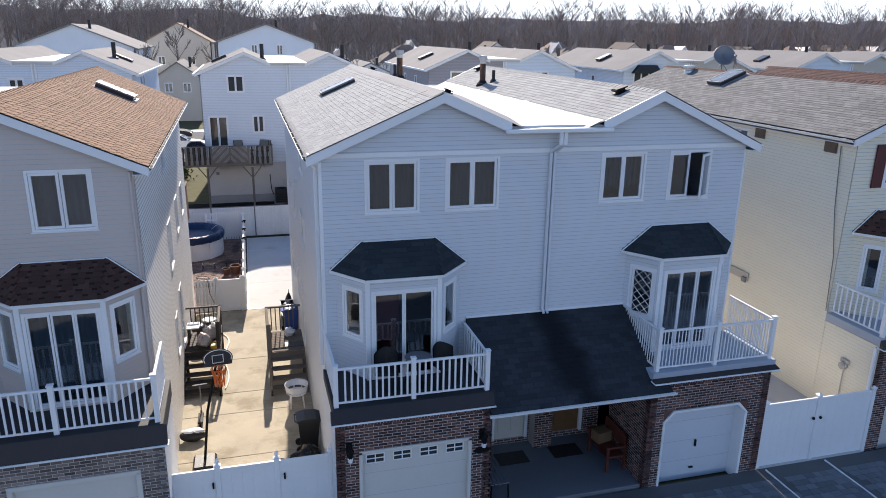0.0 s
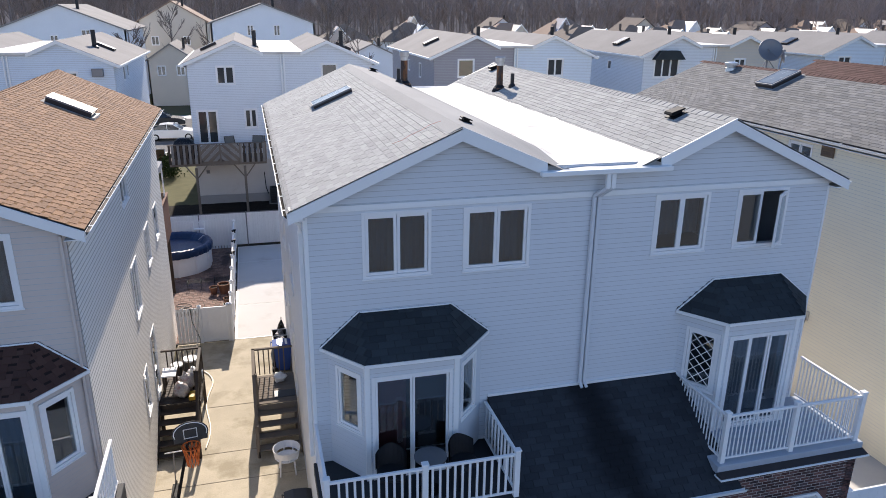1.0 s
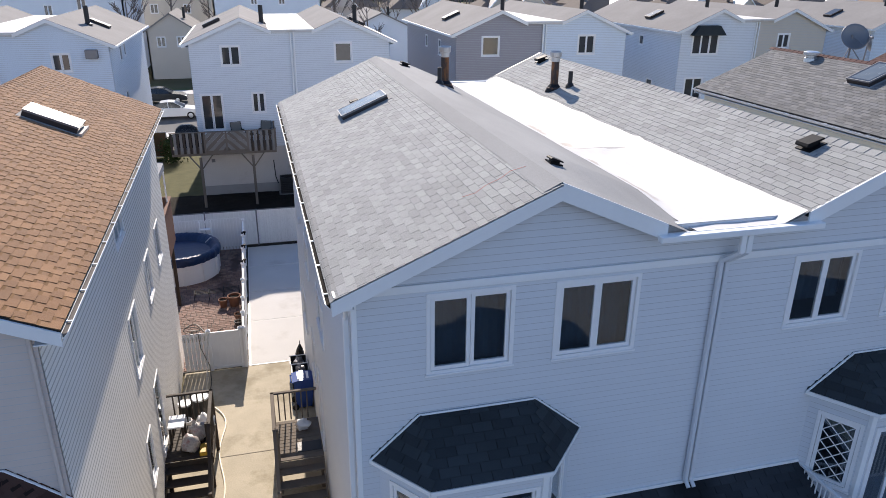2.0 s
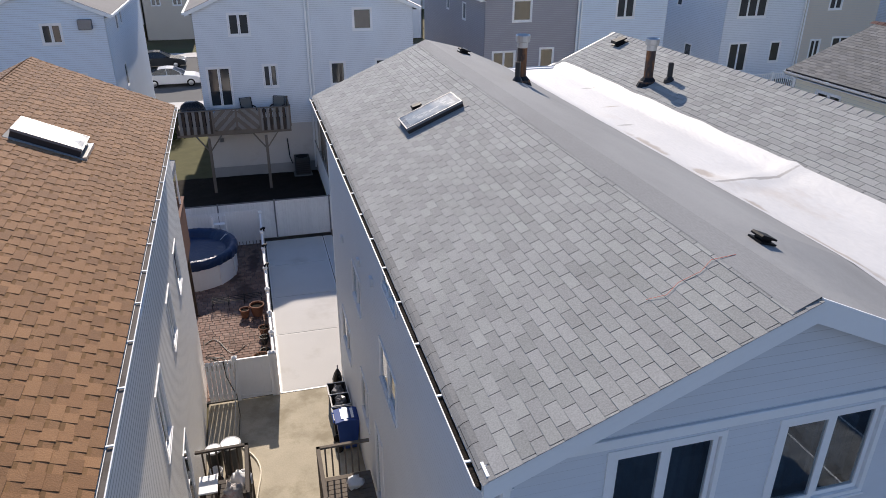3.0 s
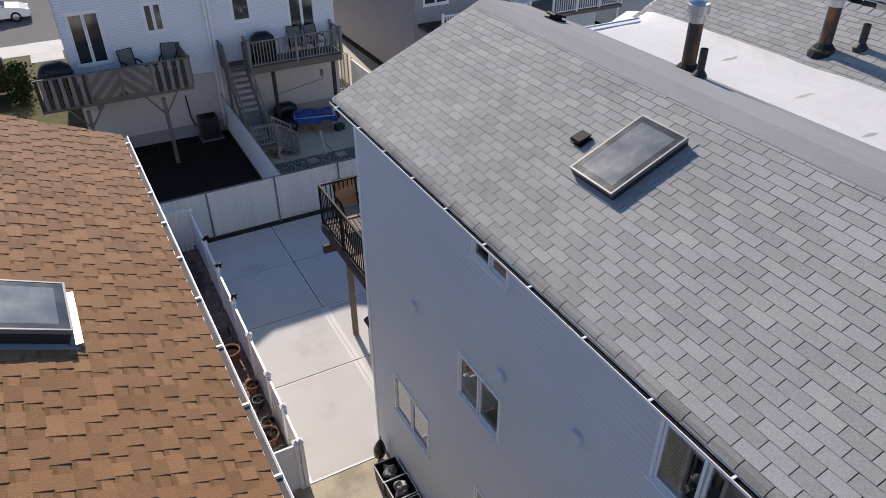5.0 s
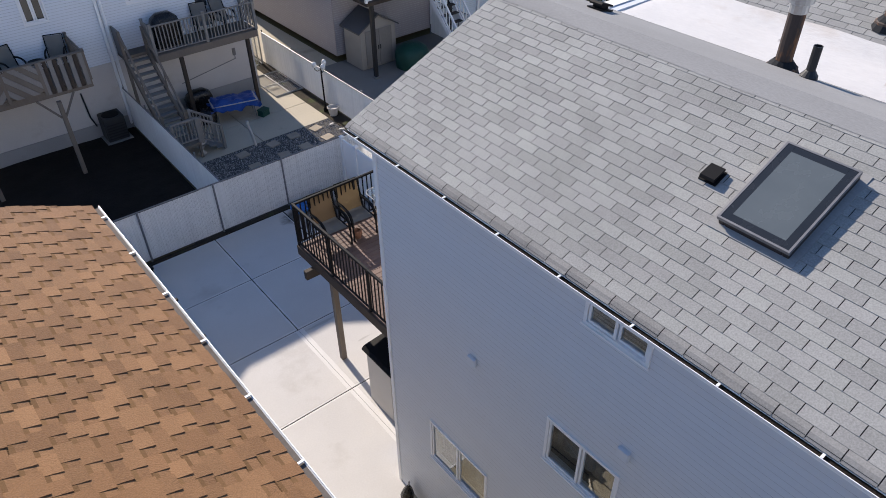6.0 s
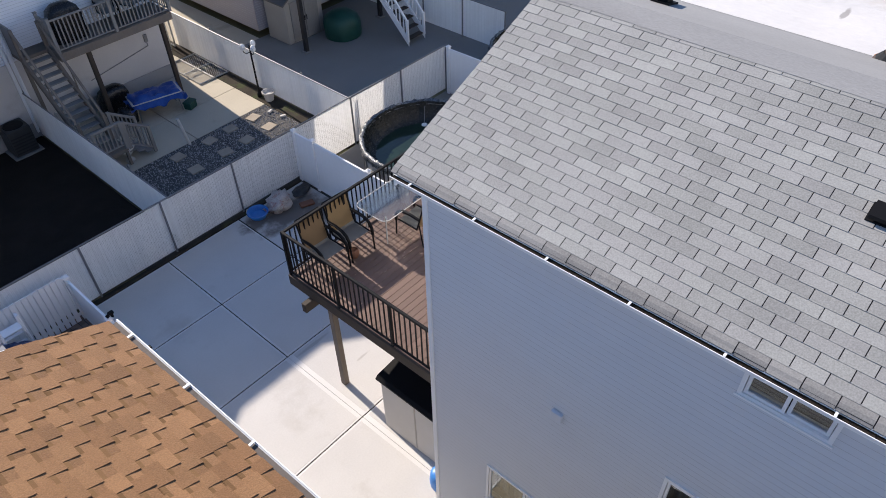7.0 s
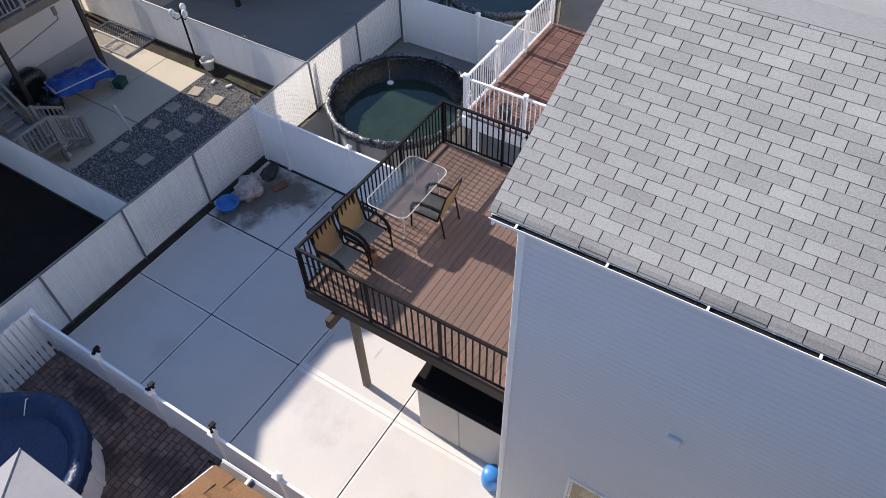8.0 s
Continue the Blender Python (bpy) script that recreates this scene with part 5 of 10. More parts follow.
    for yw in (yf - 0.09, yb + 0.09):
        for dx in (-0.12, 0.06):
            part("downspout", Build().box(c + dx, c + dx + 0.08, yw - 0.04, yw + 0.04, zg + 0.2, zv - 0.12, 0.01), M_TRIM, hs)
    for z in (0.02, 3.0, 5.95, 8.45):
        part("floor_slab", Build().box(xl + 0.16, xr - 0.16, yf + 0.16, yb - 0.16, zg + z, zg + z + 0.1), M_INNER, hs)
    return hs


# tan-roofed duplex on the left
OXL, OXR, OYF, OYB = -13.35, -2.3, 15.3, 29.42
o_front = [(-4.31 - OXL, -3.08 - OXL, 7.1, 8.38, 2, 1, M_CURTAIN_PALE), (-4.75 - OXL, -2.75 - OXL, 3.5, 5.85)]
o_right = [(5.6, 6.75, 7.2, 8.0, 2), (5.6, 6.6, 4.3, 5.7, 2), (8.7, 9.6, 4.6, 5.75, 2), (5.3, 6.0, 1.7, 2.9, 1), (7.2, 8.1, 1.1, 3.1, 1), (11.2, 12.1, 4.6, 5.7, 1)]
tan_near = lambda p: 24.6 < p.y < 29.4 and p.x > -3.55
# right wall takes a paler siding colour than the other three
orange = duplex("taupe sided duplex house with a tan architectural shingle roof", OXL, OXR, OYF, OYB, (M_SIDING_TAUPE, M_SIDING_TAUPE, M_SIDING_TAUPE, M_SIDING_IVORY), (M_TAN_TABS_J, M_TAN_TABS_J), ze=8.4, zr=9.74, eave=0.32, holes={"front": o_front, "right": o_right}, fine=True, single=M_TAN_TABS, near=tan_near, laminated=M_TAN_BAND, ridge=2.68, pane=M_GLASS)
mo = wall_pose((OXL, OYF), (1, 0))
bay(orange, mo, -5.45 - OXL, -2.28 - OXL, -4.62 - OXL, -3.05 - OXL, 0.78, 3.5, 5.88, 6.48, -4.65 - OXL, -2.98 - OXL, M_SIDING_TAUPE, M_BROWN_TABS, (-4.55 - OXL, -3.1 - OXL, 3.55, 5.66), (0.66, 4.35, 5.66), cols=3, slider_back=M_CURTAIN)
garage_wing(orange, -5.9, -2.05, 13.4, OYF, 3.1, (-4.95, -2.57, 0.0, 2.45), 3.5, 0.98, M_DARK_TRIM, M_DARK_FLOOR, M_STONE_J, M_STONE, lambda a, z: z > 1.7, n_front=28, mids=1, rail_ends=(-5.8, -2.12), soldier=False)
garage_door(orange, -4.9, -2.62, 13.5, 2.4, M_GARAGE, 4, 0)
part("door_casing", Build().box(-4.98, -4.88, 13.36, 13.5, 0, 2.45, 0.006).box(-2.64, -2.54, 13.36, 13.5, 0, 2.45, 0.006).box(-4.98, -2.54, 13.36, 13.5, 2.4, 2.5, 0.006), M_GARAGE, orange)
so = 1.34 / 3.0
skylight(orange, basis((-3.2, 23.72, 8.4 + so * (3.2 - 1.98)), (-1, 0, so), (0, -1, 0)) @ Matrix.Translation((0, -0.85, 0)), 1.12, 0.82, 0.16)
part("flashing", Build().box(-3.2, -3.08, 23.7, 24.58, 8.4 + so * 1.15, 8.4 + so * 1.15 + 0.06), M_GALV, orange)
part("downspout", Build().box(-2.4, -2.35, OYF - 0.07, OYF - 0.02, 3.5, 8.3, 0.01), M_SIDING_TAUPE, orange)
for ob in (orange, RAILS[-1]):
    ob.matrix_basis = Matrix.Translation((-1.735, 15.15, 0)) @ Matrix.Rotation(radians(1.08), 4, "Z") @ Matrix.Translation((1.9, -15.15, 0)) @ ob.matrix_basis
# cream duplex on the right
M_METER = surface("beige_meter_paint", (0.5, 0.46, 0.39), 0.5, 0.1, 3.0, 30.0, 0.03)
M_VENT = surface("brown_vent_paint", (0.16, 0.11, 0.075), 0.6, 0.15, 3.0, 30.0, 0.05)
CXL, CXR, CYF, CYB = 16.65, 27.7, 15.2, 28.9
c_left = [(0.9, 1.9, 7.6, 8.2, 2), (8.35, 9.3, 7.8, 8.28, 2)]
c_front = [(17.78 - CXL, 19.78 - CXL, 3.5, 5.85), (17.68 - CXL, 18.9 - CXL, 7.2, 8.4, 2)]
cream = duplex("cream sided duplex house with dark grey and red-brown roofs", CXL, CXR, CYF, CYB, (M_SIDING_CREAM, M_SIDING_CREAM), (M_DARK_TABS_J, M_RED_TABS_J), ze=8.58, zr=9.87, eave=0.3, holes={"front": c_front, "left": c_left}, fine=True, pane=M_GLASS)
mc = wall_pose((CXL, CYF), (1, 0))
bay(cream, mc, 0.33, 3.48, 1.08, 2.73, 0.78, 3.5, 5.95, 6.55, 1.03, 2.78, M_SIDING_CREAM, M_BROWN_TABS, (1.18, 2.63, 3.55, 5.6), (0.55, 4.3, 5.65))
garage_wing(cream, 16.66, 20.3, 13.3, CYF, 3.3, (17.28, 19.78, 0.0, 2.15), 3.55, 0.95, M_DARK_TRIM, M_BLUE_DECK, M_BRICK_J, M_BRICK, lambda a, z: False, n_front=24, soldier=False, side=M_SIDING_CREAM)
garage_door(cream, 17.32, 19.74, 13.45, 2.12, M_GARAGE, 4, 0)
part("shutter", Build().box(17.28, 17.64, CYF - 0.07, CYF - 0.025, 7.2, 8.4, 0.01), M_SHUTTER, cream)
scm = 1.29 / 3.08
skylight(cream, basis((18.22, 23.5, 8.58 + scm * (18.22 - 16.35)), (1, 0, scm), (0, 1, 0)), 1.15, 0.85, 0.16)
tv = Build().lathe([(0.22, -0.1), (0.2, 0.06), (0.17, 0.08), (0.17, 0.14), (0.25, 0.16), (0.25, 0.24), (0.17, 0.27), (0.0, 0.29)], 14, (19.08, 26.95, 8.58 + scm * (19.08 - 16.35)))
part("turbine_vent", tv, M_GALV, cream, "galvanised round roof vent")
dish = thing("satellite_dish", "dark grey satellite dishes on a roof tripod", "dish", (19.5, 25.2, 9.75))
dm = pose(19.5, 25.2, 10.45, 62, 0, -20)
part("reflector", Build().lathe([(0.0, -0.12), (0.2, -0.1), (0.38, -0.03), (0.46, 0.03), (0.44, 0.04), (0.36, -0.01), (0.19, -0.08), (0.0, -0.1)], 20), M_STEEL, dish, m=dm, smooth=True)
part("feed_arm", Build().tube([(19.5, 25.2, 10.4), (19.6, 24.8, 10.2), (19.65, 24.65, 10.45)], 0.018).box(19.6, 19.7, 24.6, 24.7, 10.42, 10.5, 0.01), M_STEEL, dish)
part("mast", Build().cyl((19.5, 25.3, 9.7), (19.5, 25.3, 10.5), 0.03).tube([(19.15, 25.2, 9.65), (19.5, 25.3, 10.15)], 0.018).tube([(19.7, 25.0, 9.7), (19.5, 25.3, 10.15)], 0.018), M_STEEL, dish)
dm2 = pose(19.95, 25.0, 10.25, 80, 0, 55)
part("reflector", Build().lathe([(0.0, -0.08), (0.16, -0.06), (0.28, 0.02), (0.26, 0.03), (0.15, -0.04), (0.0, -0.06)], 18), M_STEEL, dish, m=dm2, smooth=True)
part("mast", Build().cyl((19.95, 25.1, 9.65), (19.95, 25.05, 10.3), 0.025), M_STEEL, dish)

# meter, service boards and pipes on the cream side wall
part("gas_meter", Build().cyl((16.62, 14.25, 2.33), (16.5, 14.25, 2.33), 0.11, n=16).cyl((16.51, 14.25, 2.33), (16.48, 14.25, 2.33), 0.07, n=16).box(16.58, 16.622, 14.1, 14.4, 2.4, 2.52, 0.01), M_METER, cream, "round beige utility meter")
part("meter_pipe", Build().tube([(16.6, 14.25, 2.22), (16.6, 14.25, 1.2)], 0.018, 6), M_METER, cream)
part("service_board", Build().box(16.585, 16.628, 18.6, 19.75, 3.35, 3.62, 0.006), M_METER, cream, "grey board with cable boxes")
part("cable_box", Build().box(16.53, 16.584, 18.64, 18.85, 3.28, 3.46, 0.01), M_STEEL, cream)
part("wall_pipe", Build().tube([(16.61, 15.72, 8.3), (16.61, 15.55, 6.5), (16.61, 15.3, 5.2), (16.61, 15.22, 3.6)], 0.014, 6), M_STEEL, cream)
part("downspout", Build().box(16.56, 16.63, 13.32, 13.4, 0.2, 3.28, 0.01), M_TRIM, cream)
for y in (15.85, 18.8):
    vt = part("wall_vent", Build().box(16.6, 16.632, y, y + 0.46, 8.06, 8.36, 0.006), M_VENT, cream, "brown louvred wall vent")
    for k in range(4):
        part("louvre", Build().box(16.585, 16.6, y + 0.03, y + 0.43, 8.09 + k * 0.065, 8.125 + k * 0.065), M_VENT, vt)
for ob, d in ((cream, (-0.6, 0, 0)), (dish, (0.8, 2.0, -0.05)), (RAILS[-1], (-0.6, 0, 0))):
    ob.matrix_basis = Matrix.Translation(d) @ ob.matrix_basis
# second row of duplexes, their backs to the yards
AY0, AY1 = 48.5, 62.2
upper = lambda u, w=1.1: (u, u + w, 7.3, 8.4, 2)


def back_row(cx, zg, sidings, tabs, label, wins, right=None, left=None):
    xl, xr = cx - 5.5, cx + 5.5
    return duplex(label, xl, xr, AY0, AY1, sidings, tabs, zg=zg, ze=8.5 + zg, zr=9.85 + zg, holes={"front": [(a - xl, b - xl, c + zg, d + zg, n) for a, b, c, d, n in wins], "right": right or [], "left": left or []}, group="second row houses")


A1 = back_row(2.95, 0, (M_SIDING_WHITE, M_SIDING_WHITE), (M_FAR_ROOF, M_FAR_ROOF), "white sided duplex house seen from its back yards",
              [(-0.95, 0.15, 7.28, 8.4, 2), (-2.26, -1.02, 3.75, 5.82, 2), (0.5, 1.3, 4.65, 5.85, 2), (5.25, 6.3, 7.35, 8.5, 1), (3.95, 4.8, 4.6, 5.85, 1), (6.35, 7.6, 3.8, 5.9, 2)])
A0 = back_row(-12.0, 0, (M_SIDING_BLUE, M_SIDING_BLUE, M_SIDING_BLUE, M_SIDING_WHITE), (M_FAR_ROOF, M_FAR_ROOF), "light blue sided duplex house with weathered roof",
              [(-9.36, -8.4, 7.17, 8.15, 2), (-9.0, -7.7, 3.8, 5.8, 2), (-13.5, -12.6, 7.2, 8.2, 2), (-11.9, -10.9, 4.6, 5.7, 2)], right=[(3.0, 3.8, 7.3, 8.2, 1), (4.6, 5.2, 7.4, 8.2, 1), (3.2, 4.0, 4.4, 5.6, 1)])
A2 = back_row(17.95, 0.3, (M_SIDING_GREY, M_SIDING_BLUE), (M_FAR_ROOF, M_FAR_ROOF), "duplex house half mauve-grey and half light blue siding",
              [(14.0, 15.15, 7.2, 8.4, 1), (12.9, 14.3, 3.8, 5.7, 2), (15.7, 16.6, 4.5, 5.8, 1), (20.2, 21.4, 7.2, 8.4, 2), (18.9, 20.1, 3.9, 5.7, 2)], left=[(6, 6.6, 7.4, 8.2, 1), (9.5, 10.2, 7.2, 8.2, 1), (9.8, 10.4, 4.4, 5.6, 1)])
A3 = back_row(32.9, 0.3, (M_SIDING_WHITE, M_SIDING_SAND), (M_FAR_ROOF, M_FAR_ROOF), "duplex house half white and half sand siding with a bay window",
              [(28.2, 30.2, 7.0, 8.5, 3), (28.0, 29.4, 3.8, 5.6, 2), (30.9, 31.7, 4.3, 5.6, 1), (34.6, 35.6, 7.3, 8.3, 2), (33.8, 34.6, 4.3, 5.6, 2), (35.4, 36.7, 3.8, 5.7, 2)], left=[(8.5, 9.1, 7.5, 8.2, 1), (10.0, 10.8, 4.2, 5.4, 1)])
part("bay_hood", Build().prism([(28.0, 8.55), (30.4, 8.55), (29.9, 9.15), (28.5, 9.15)], 1, AY0 - 0.45, AY0 - 0.02), M_BLACK_TABS, A3, "black hood over the bay window")
A4 = back_row(47.9, 0.3, (M_SIDING_BLUE, M_SIDING_SAND), (M_FAR_ROOF, M_FAR_ROOF), "duplex house half light blue and half sand siding",
              [(43.6, 44.8, 7.2, 8.4, 2), (49.3, 50.3, 7.2, 8.4, 2), (43.0, 44.4, 3.8, 5.6, 2)])
back_row(62.9, 0.3, (M_SIDING_WHITE, M_SIDING_SAND), (M_FAR_ROOF, M_FAR_ROOF_B), "white and sand duplex house far along the row", [(58.6, 59.8, 7.2, 8.4, 2), (64.3, 65.3, 7.2, 8.4, 2)])
back_row(77.9, 0.3, (M_SIDING_SAND, M_SIDING_WHITE), (M_FAR_ROOF_B, M_FAR_ROOF), "sand and white duplex house far along the row", [(73.6, 74.8, 7.2, 8.4, 2)])
back_row(-27.0, 0, (M_SIDING_BLUE, M_SIDING_WHITE), (M_FAR_ROOF, M_FAR_ROOF), "light blue and white duplex house far along the row", [(-24.4, -23.4, 7.2, 8.2, 2)])
for hs, x, zz in ((A1, 0.15, 0), (A1, 5.7, 0), (A0, -9.3, 0), (A2, 15.2, 0.3), (A2, 20.7, 0.3), (A3, 30.1, 0.3), (A3, 35.7, 0.3), (A4, 45.2, 0.3)):
    pipe_vent(hs, x + 1.3, AY0 + 3.6, 9.3 + zz, 1.0, 0.13, M_BLACK_PIPE)
    sgn = -1 if x in (0.15, 15.2, 30.1, 45.2) else 1
    ss = 1.35 / 3.12
    ux = sgn
    base_x = x + sgn * 2.1
    zb0 = 9.85 + zz - ss * 2.1
    b = Build().box(0, 1.1, 0, 0.8, 0.0, 0.16, 0.01)
    mm = basis((base_x, AY0 + 5.0 + (0 if sgn < 0 else 0.8), zb0), (-sgn, 0, ss), (0, 1, 0) if sgn < 0 else (0, -1, 0))
    sk = part("skylight", b, M_DARK_TRIM, hs, "raised skylight", m=mm)
    part("pane", Build().box(0.06, 1.04, 0.06, 0.74, 0.162, 0.17), M_SKY_GLASS, sk, m=mm)
part("air_conditioner", Build().box(-7.65, -7.05, AY0 - 0.3, AY0, 7.85, 8.3, 0.02), M_STEEL, A0, "grey window air conditioner")


# streets beyond: broad single-gable houses and lower hipped ones
def gable_house(label, x0, x1, y0, y1, ze, zr, siding, roof_mat, wins, group="far houses", along_y=True):
    hs = thing("house", label, "house", (x0, y0, 0), group)
    cx = (x0 + x1) / 2
    if along_y:
        m = wall_pose((x0, y0), (1, 0))
        W = x1 - x0
        wall(hs, m, 0, [(0, ze), (W / 2, zr - 0.1), (W, ze)], [(a, b, c, d) for a, b, c, d in wins], siding, siding=False)
        for h in wins:
            window(hs, m, *h, cols=2, pane=M_FAR_GLASS)
        bw = Build().box(x0, x0 + 0.15, y0, y1, 0, ze - 0.1).box(x1 - 0.15, x1, y0, y1, 0, ze - 0.1).prism([(x0, 0), (x1, 0), (x1, ze), (cx, zr - 0.1), (x0, ze)], 1, y1 - 0.15, y1)
        part("wall", bw, siding, hs)
        r = Build()
        s = (zr - ze) / (cx - x0)
        slab(r, (x0 - 0.4, y1 + 0.3, ze - 0.4 * s), (x0 - 0.4, y0 - 0.3, ze - 0.4 * s), (cx, y0 - 0.3, zr), (cx, y1 + 0.3, zr), 0.15)
        slab(r, (x1 + 0.4, y0 - 0.3, ze - 0.4 * s), (x1 + 0.4, y1 + 0.3, ze - 0.4 * s), (cx, y1 + 0.3, zr), (cx, y0 - 0.3, zr), 0.15)
        part("roof", r, roof_mat, hs)
        part("chimney", Build().box(cx + 1.2, cx + 1.5, y0 + 3, y0 + 3.3, zr - 0.8, zr + 0.5, 0.02), M_BLACK_PIPE, hs)
    else:
        b = Build().box(x0, x1, y0, y1, 0, ze, 0.02)
        part("wall", b, siding, hs)
        cy = (y0 + y1) / 2
        hip = min(cx - x0, cy - y0)
        o = 0.4
        r = Build().add([(x0 - o, y0 - o, ze), (x1 + o, y0 - o, ze), (x1 + o, y1 + o, ze), (x0 - o, y1 + o, ze), (x0 + hip, cy, zr), (x1 - hip, cy, zr)],
                        [(0, 1, 5, 4), (1, 2, 5), (2, 3, 4, 5), (3, 0, 4), (3, 2, 1, 0)])
        rf = part("roof", r, roof_mat, hs)
        # front cross gable
        gx = cx + (1.5 if int(x0) % 2 else -1.5)
        gz = zr - 0.3
        gb = Build().add([(gx - 2.4, y0 - o - 0.2, ze), (gx + 2.4, y0 - o - 0.2, ze), (gx, y0 - o - 0.2, gz), (gx, cy, gz)], [(0, 1, 2), (0, 2, 3), (1, 3, 2)])
        part("cross_gable", gb, siding, rf)
        part("rake", Build().tube([(gx - 2.5, y0 - o - 0.25, ze), (gx, y0 - o - 0.25, gz + 0.05), (gx + 2.5, y0 - o - 0.25, ze)], 0.12, 4), M_TRIM, rf)
        m = wall_pose((x0, y0), (1, 0))
        for a in wins:
            window(hs, m @ Matrix.Translation((0, -0.02, 0)), *a, cols=2, pane=M_FAR_GLASS)
        part("chimney", Build().box(x0 + 2.2, x0 + 2.6, cy - 0.2, cy + 0.2, zr - 1.2, zr + 0.25, 0.03), M_FAR_ROOF_D, hs)
    return hs


gable_house("broad white sided house with a shallow gable", -25.6, -12.3, 95, 111, 9.1, 11.7, M_SIDING_WHITE, M_FAR_ROOF, [(5.3, 6.2, 7.2, 8.4), (8.6, 9.6, 7.6, 9.0)])
gable_house("broad white sided house with a shallow gable", -2.9, 9.2, 95, 111, 9.9, 12.1, M_SIDING_WHITE, M_FAR_ROOF, [(4.1, 4.9, 8.3, 9.6), (7.2, 8.0, 8.3, 9.6)])
gable_house("tan house with a porch on the next street", -10.6, -5.2, 97, 108, 5.6, 7.4, M_SIDING_SAND, M_FAR_ROOF, [(1.0, 2.0, 3.6, 4.8), (3.2, 4.2, 3.6, 4.8)])
gable_house("tan house behind the street trees", -14.0, -4.5, 120, 132, 9.6, 12.3, M_SIDING_SAND, M_FAR_ROOF_B, [(1.5, 2.6, 6.0, 7.3), (6.0, 7.0, 6.0, 7.3)])
gable_house("white house with a green porch roof", 12.0, 19.5, 92, 104, 5.9, 7.6, M_SIDING_WHITE, M_FAR_ROOF, [(2.0, 3.4, 4.2, 5.4)])
frnd = random.Random(11)
for row, (yy, xs, n, step) in enumerate(((118, 22, 11, 15.0), (146, 14, 14, 16.5))):
    for i in range(n):
        x = xs + i * step + frnd.uniform(-1.5, 1.5)
        y = yy + frnd.uniform(-3, 3)
        ze = 5.8 + frnd.uniform(-0.4, 0.8)
        gable_house("brick and sided house with a hipped roof far off", x, x + 10 + frnd.uniform(-1, 1.5), y, y + 9, ze, ze + 2.9, frnd.choice((M_SIDING_SAND, M_SIDING_TAUPE, M_SIDING_WHITE)), frnd.choice((M_FAR_ROOF_D, M_FAR_ROOF_B, M_FAR_ROOF_D)), [(2, 3, 3.2, 4.5), (6.5, 7.5, 3.2, 4.5)], along_y=False)

# brown-roofed houses before the woods
frn = random.Random(77)
for i, x in enumerate((34, 50, 66, 83, 99, 116, 133, 150, 168)):
    y = 158 + frn.uniform(-4, 10)
    gable_house("low house with a brown hipped roof before the woods", x, x + frn.uniform(9, 11.5), y, y + 9, 6.2 + frn.uniform(-0.4, 0.4), 9.6 + frn.uniform(-0.4, 0.6), (M_SIDING_SAND, M_SIDING_WHITE, M_SIDING_GREY)[i % 3], (M_FAR_ROOF_B, M_FAR_ROOF_D)[i % 2], [], group="houses by the woods", along_y=bool(i % 2))

# ---- woods along the horizon ----


def bare_tree(rnd, h, verts, faces, at):
    def limb(p, q, r0, r1):
        d = q - p
        s = d.orthogonal().normalized()
        t = d.cross(s).normalized()
        k = len(verts)
        for c, r in ((p, r0), (q, r1)):
            for i in range(3):
                a = 2.094 * i
                verts.append(tuple(c + (s * math.cos(a) + t * math.sin(a)) * r + at))
        for i in range(3):
            faces.append((k + i, k + (i + 1) % 3, k + 3 + (i + 1) % 3, k + 3 + i))

    top = Vector((rnd.uniform(-0.6, 0.6), rnd.uniform(-0.6, 0.6), h * rnd.uniform(0.8, 0.95)))
    limb(Vector((0, 0, -0.3)), top * 0.5, 0.24, 0.16)
    limb(top * 0.5, top, 0.16, 0.05)
    for i in range(rnd.randint(7, 10)):
        f = rnd.uniform(0.25, 0.95)
        p = top * f
        a = rnd.uniform(0, 6.283)
        L = h * rnd.uniform(0.22, 0.4) * (1.15 - f * 0.6)
        q = p + Vector((math.cos(a) * L * 0.55, math.sin(a) * L * 0.55, L * rnd.uniform(0.6, 1.0)))
        limb(p, q, 0.11 - 0.07 * f, 0.025)
        for k in range(rnd.randint(3, 5)):
            g = rnd.uniform(0.3, 1.0)
            p2 = p.lerp(q, g)
            b = a + rnd.uniform(-1.4, 1.4)
            L2 = L * rnd.uniform(0.3, 0.55)
            q2 = p2 + Vector((math.cos(b) * L2 * 0.6, math.sin(b) * L2 * 0.6, L2 * rnd.uniform(0.4, 1.0)))
            limb(p2, q2, 0.045, 0.018)
            for w in range(rnd.randint(5, 7)):
                p3 = p2.lerp(q2, rnd.uniform(0.3, 1.0))
                c = b + rnd.uniform(-1.2, 1.2)
                L3 = L2 * rnd.uniform(0.35, 0.8)
                limb(p3, p3 + Vector((math.cos(c) * L3 * 0.6, math.sin(c) * L3 * 0.6, L3 * rnd.uniform(0.3, 1.1))), 0.035, 0.016)


trnd = random.Random(5)
tv_, tf_ = [], []
for i in range(900):
    ang = radians(trnd.uniform(-24, 54))
    dist = trnd.uniform(200, 300)
    x, y = dist * math.sin(ang), dist * math.cos(ang)
    rise = 1.5 * noise.noise(Vector((ang * 7, 2, 0)))
    bare_tree(trnd, trnd.uniform(14, 20) + (2.5 if ang < 0 else 0) + rise + (dist - 175) * 0.02, tv_, tf_, Vector((x, y, 0)))
woods = Build()
woods.v, woods.f = tv_, tf_
solid("woods", woods, M_WOODS, "grey-brown bare winter woods along the horizon", "woods", kind="stuff")
M_RIDGE = surface("glowing_distant_woods", (0.22, 0.19, 0.185), 0.95, 0.4, 0.08, 0.6, 0.0, stretch=(1, 1, 0.2))
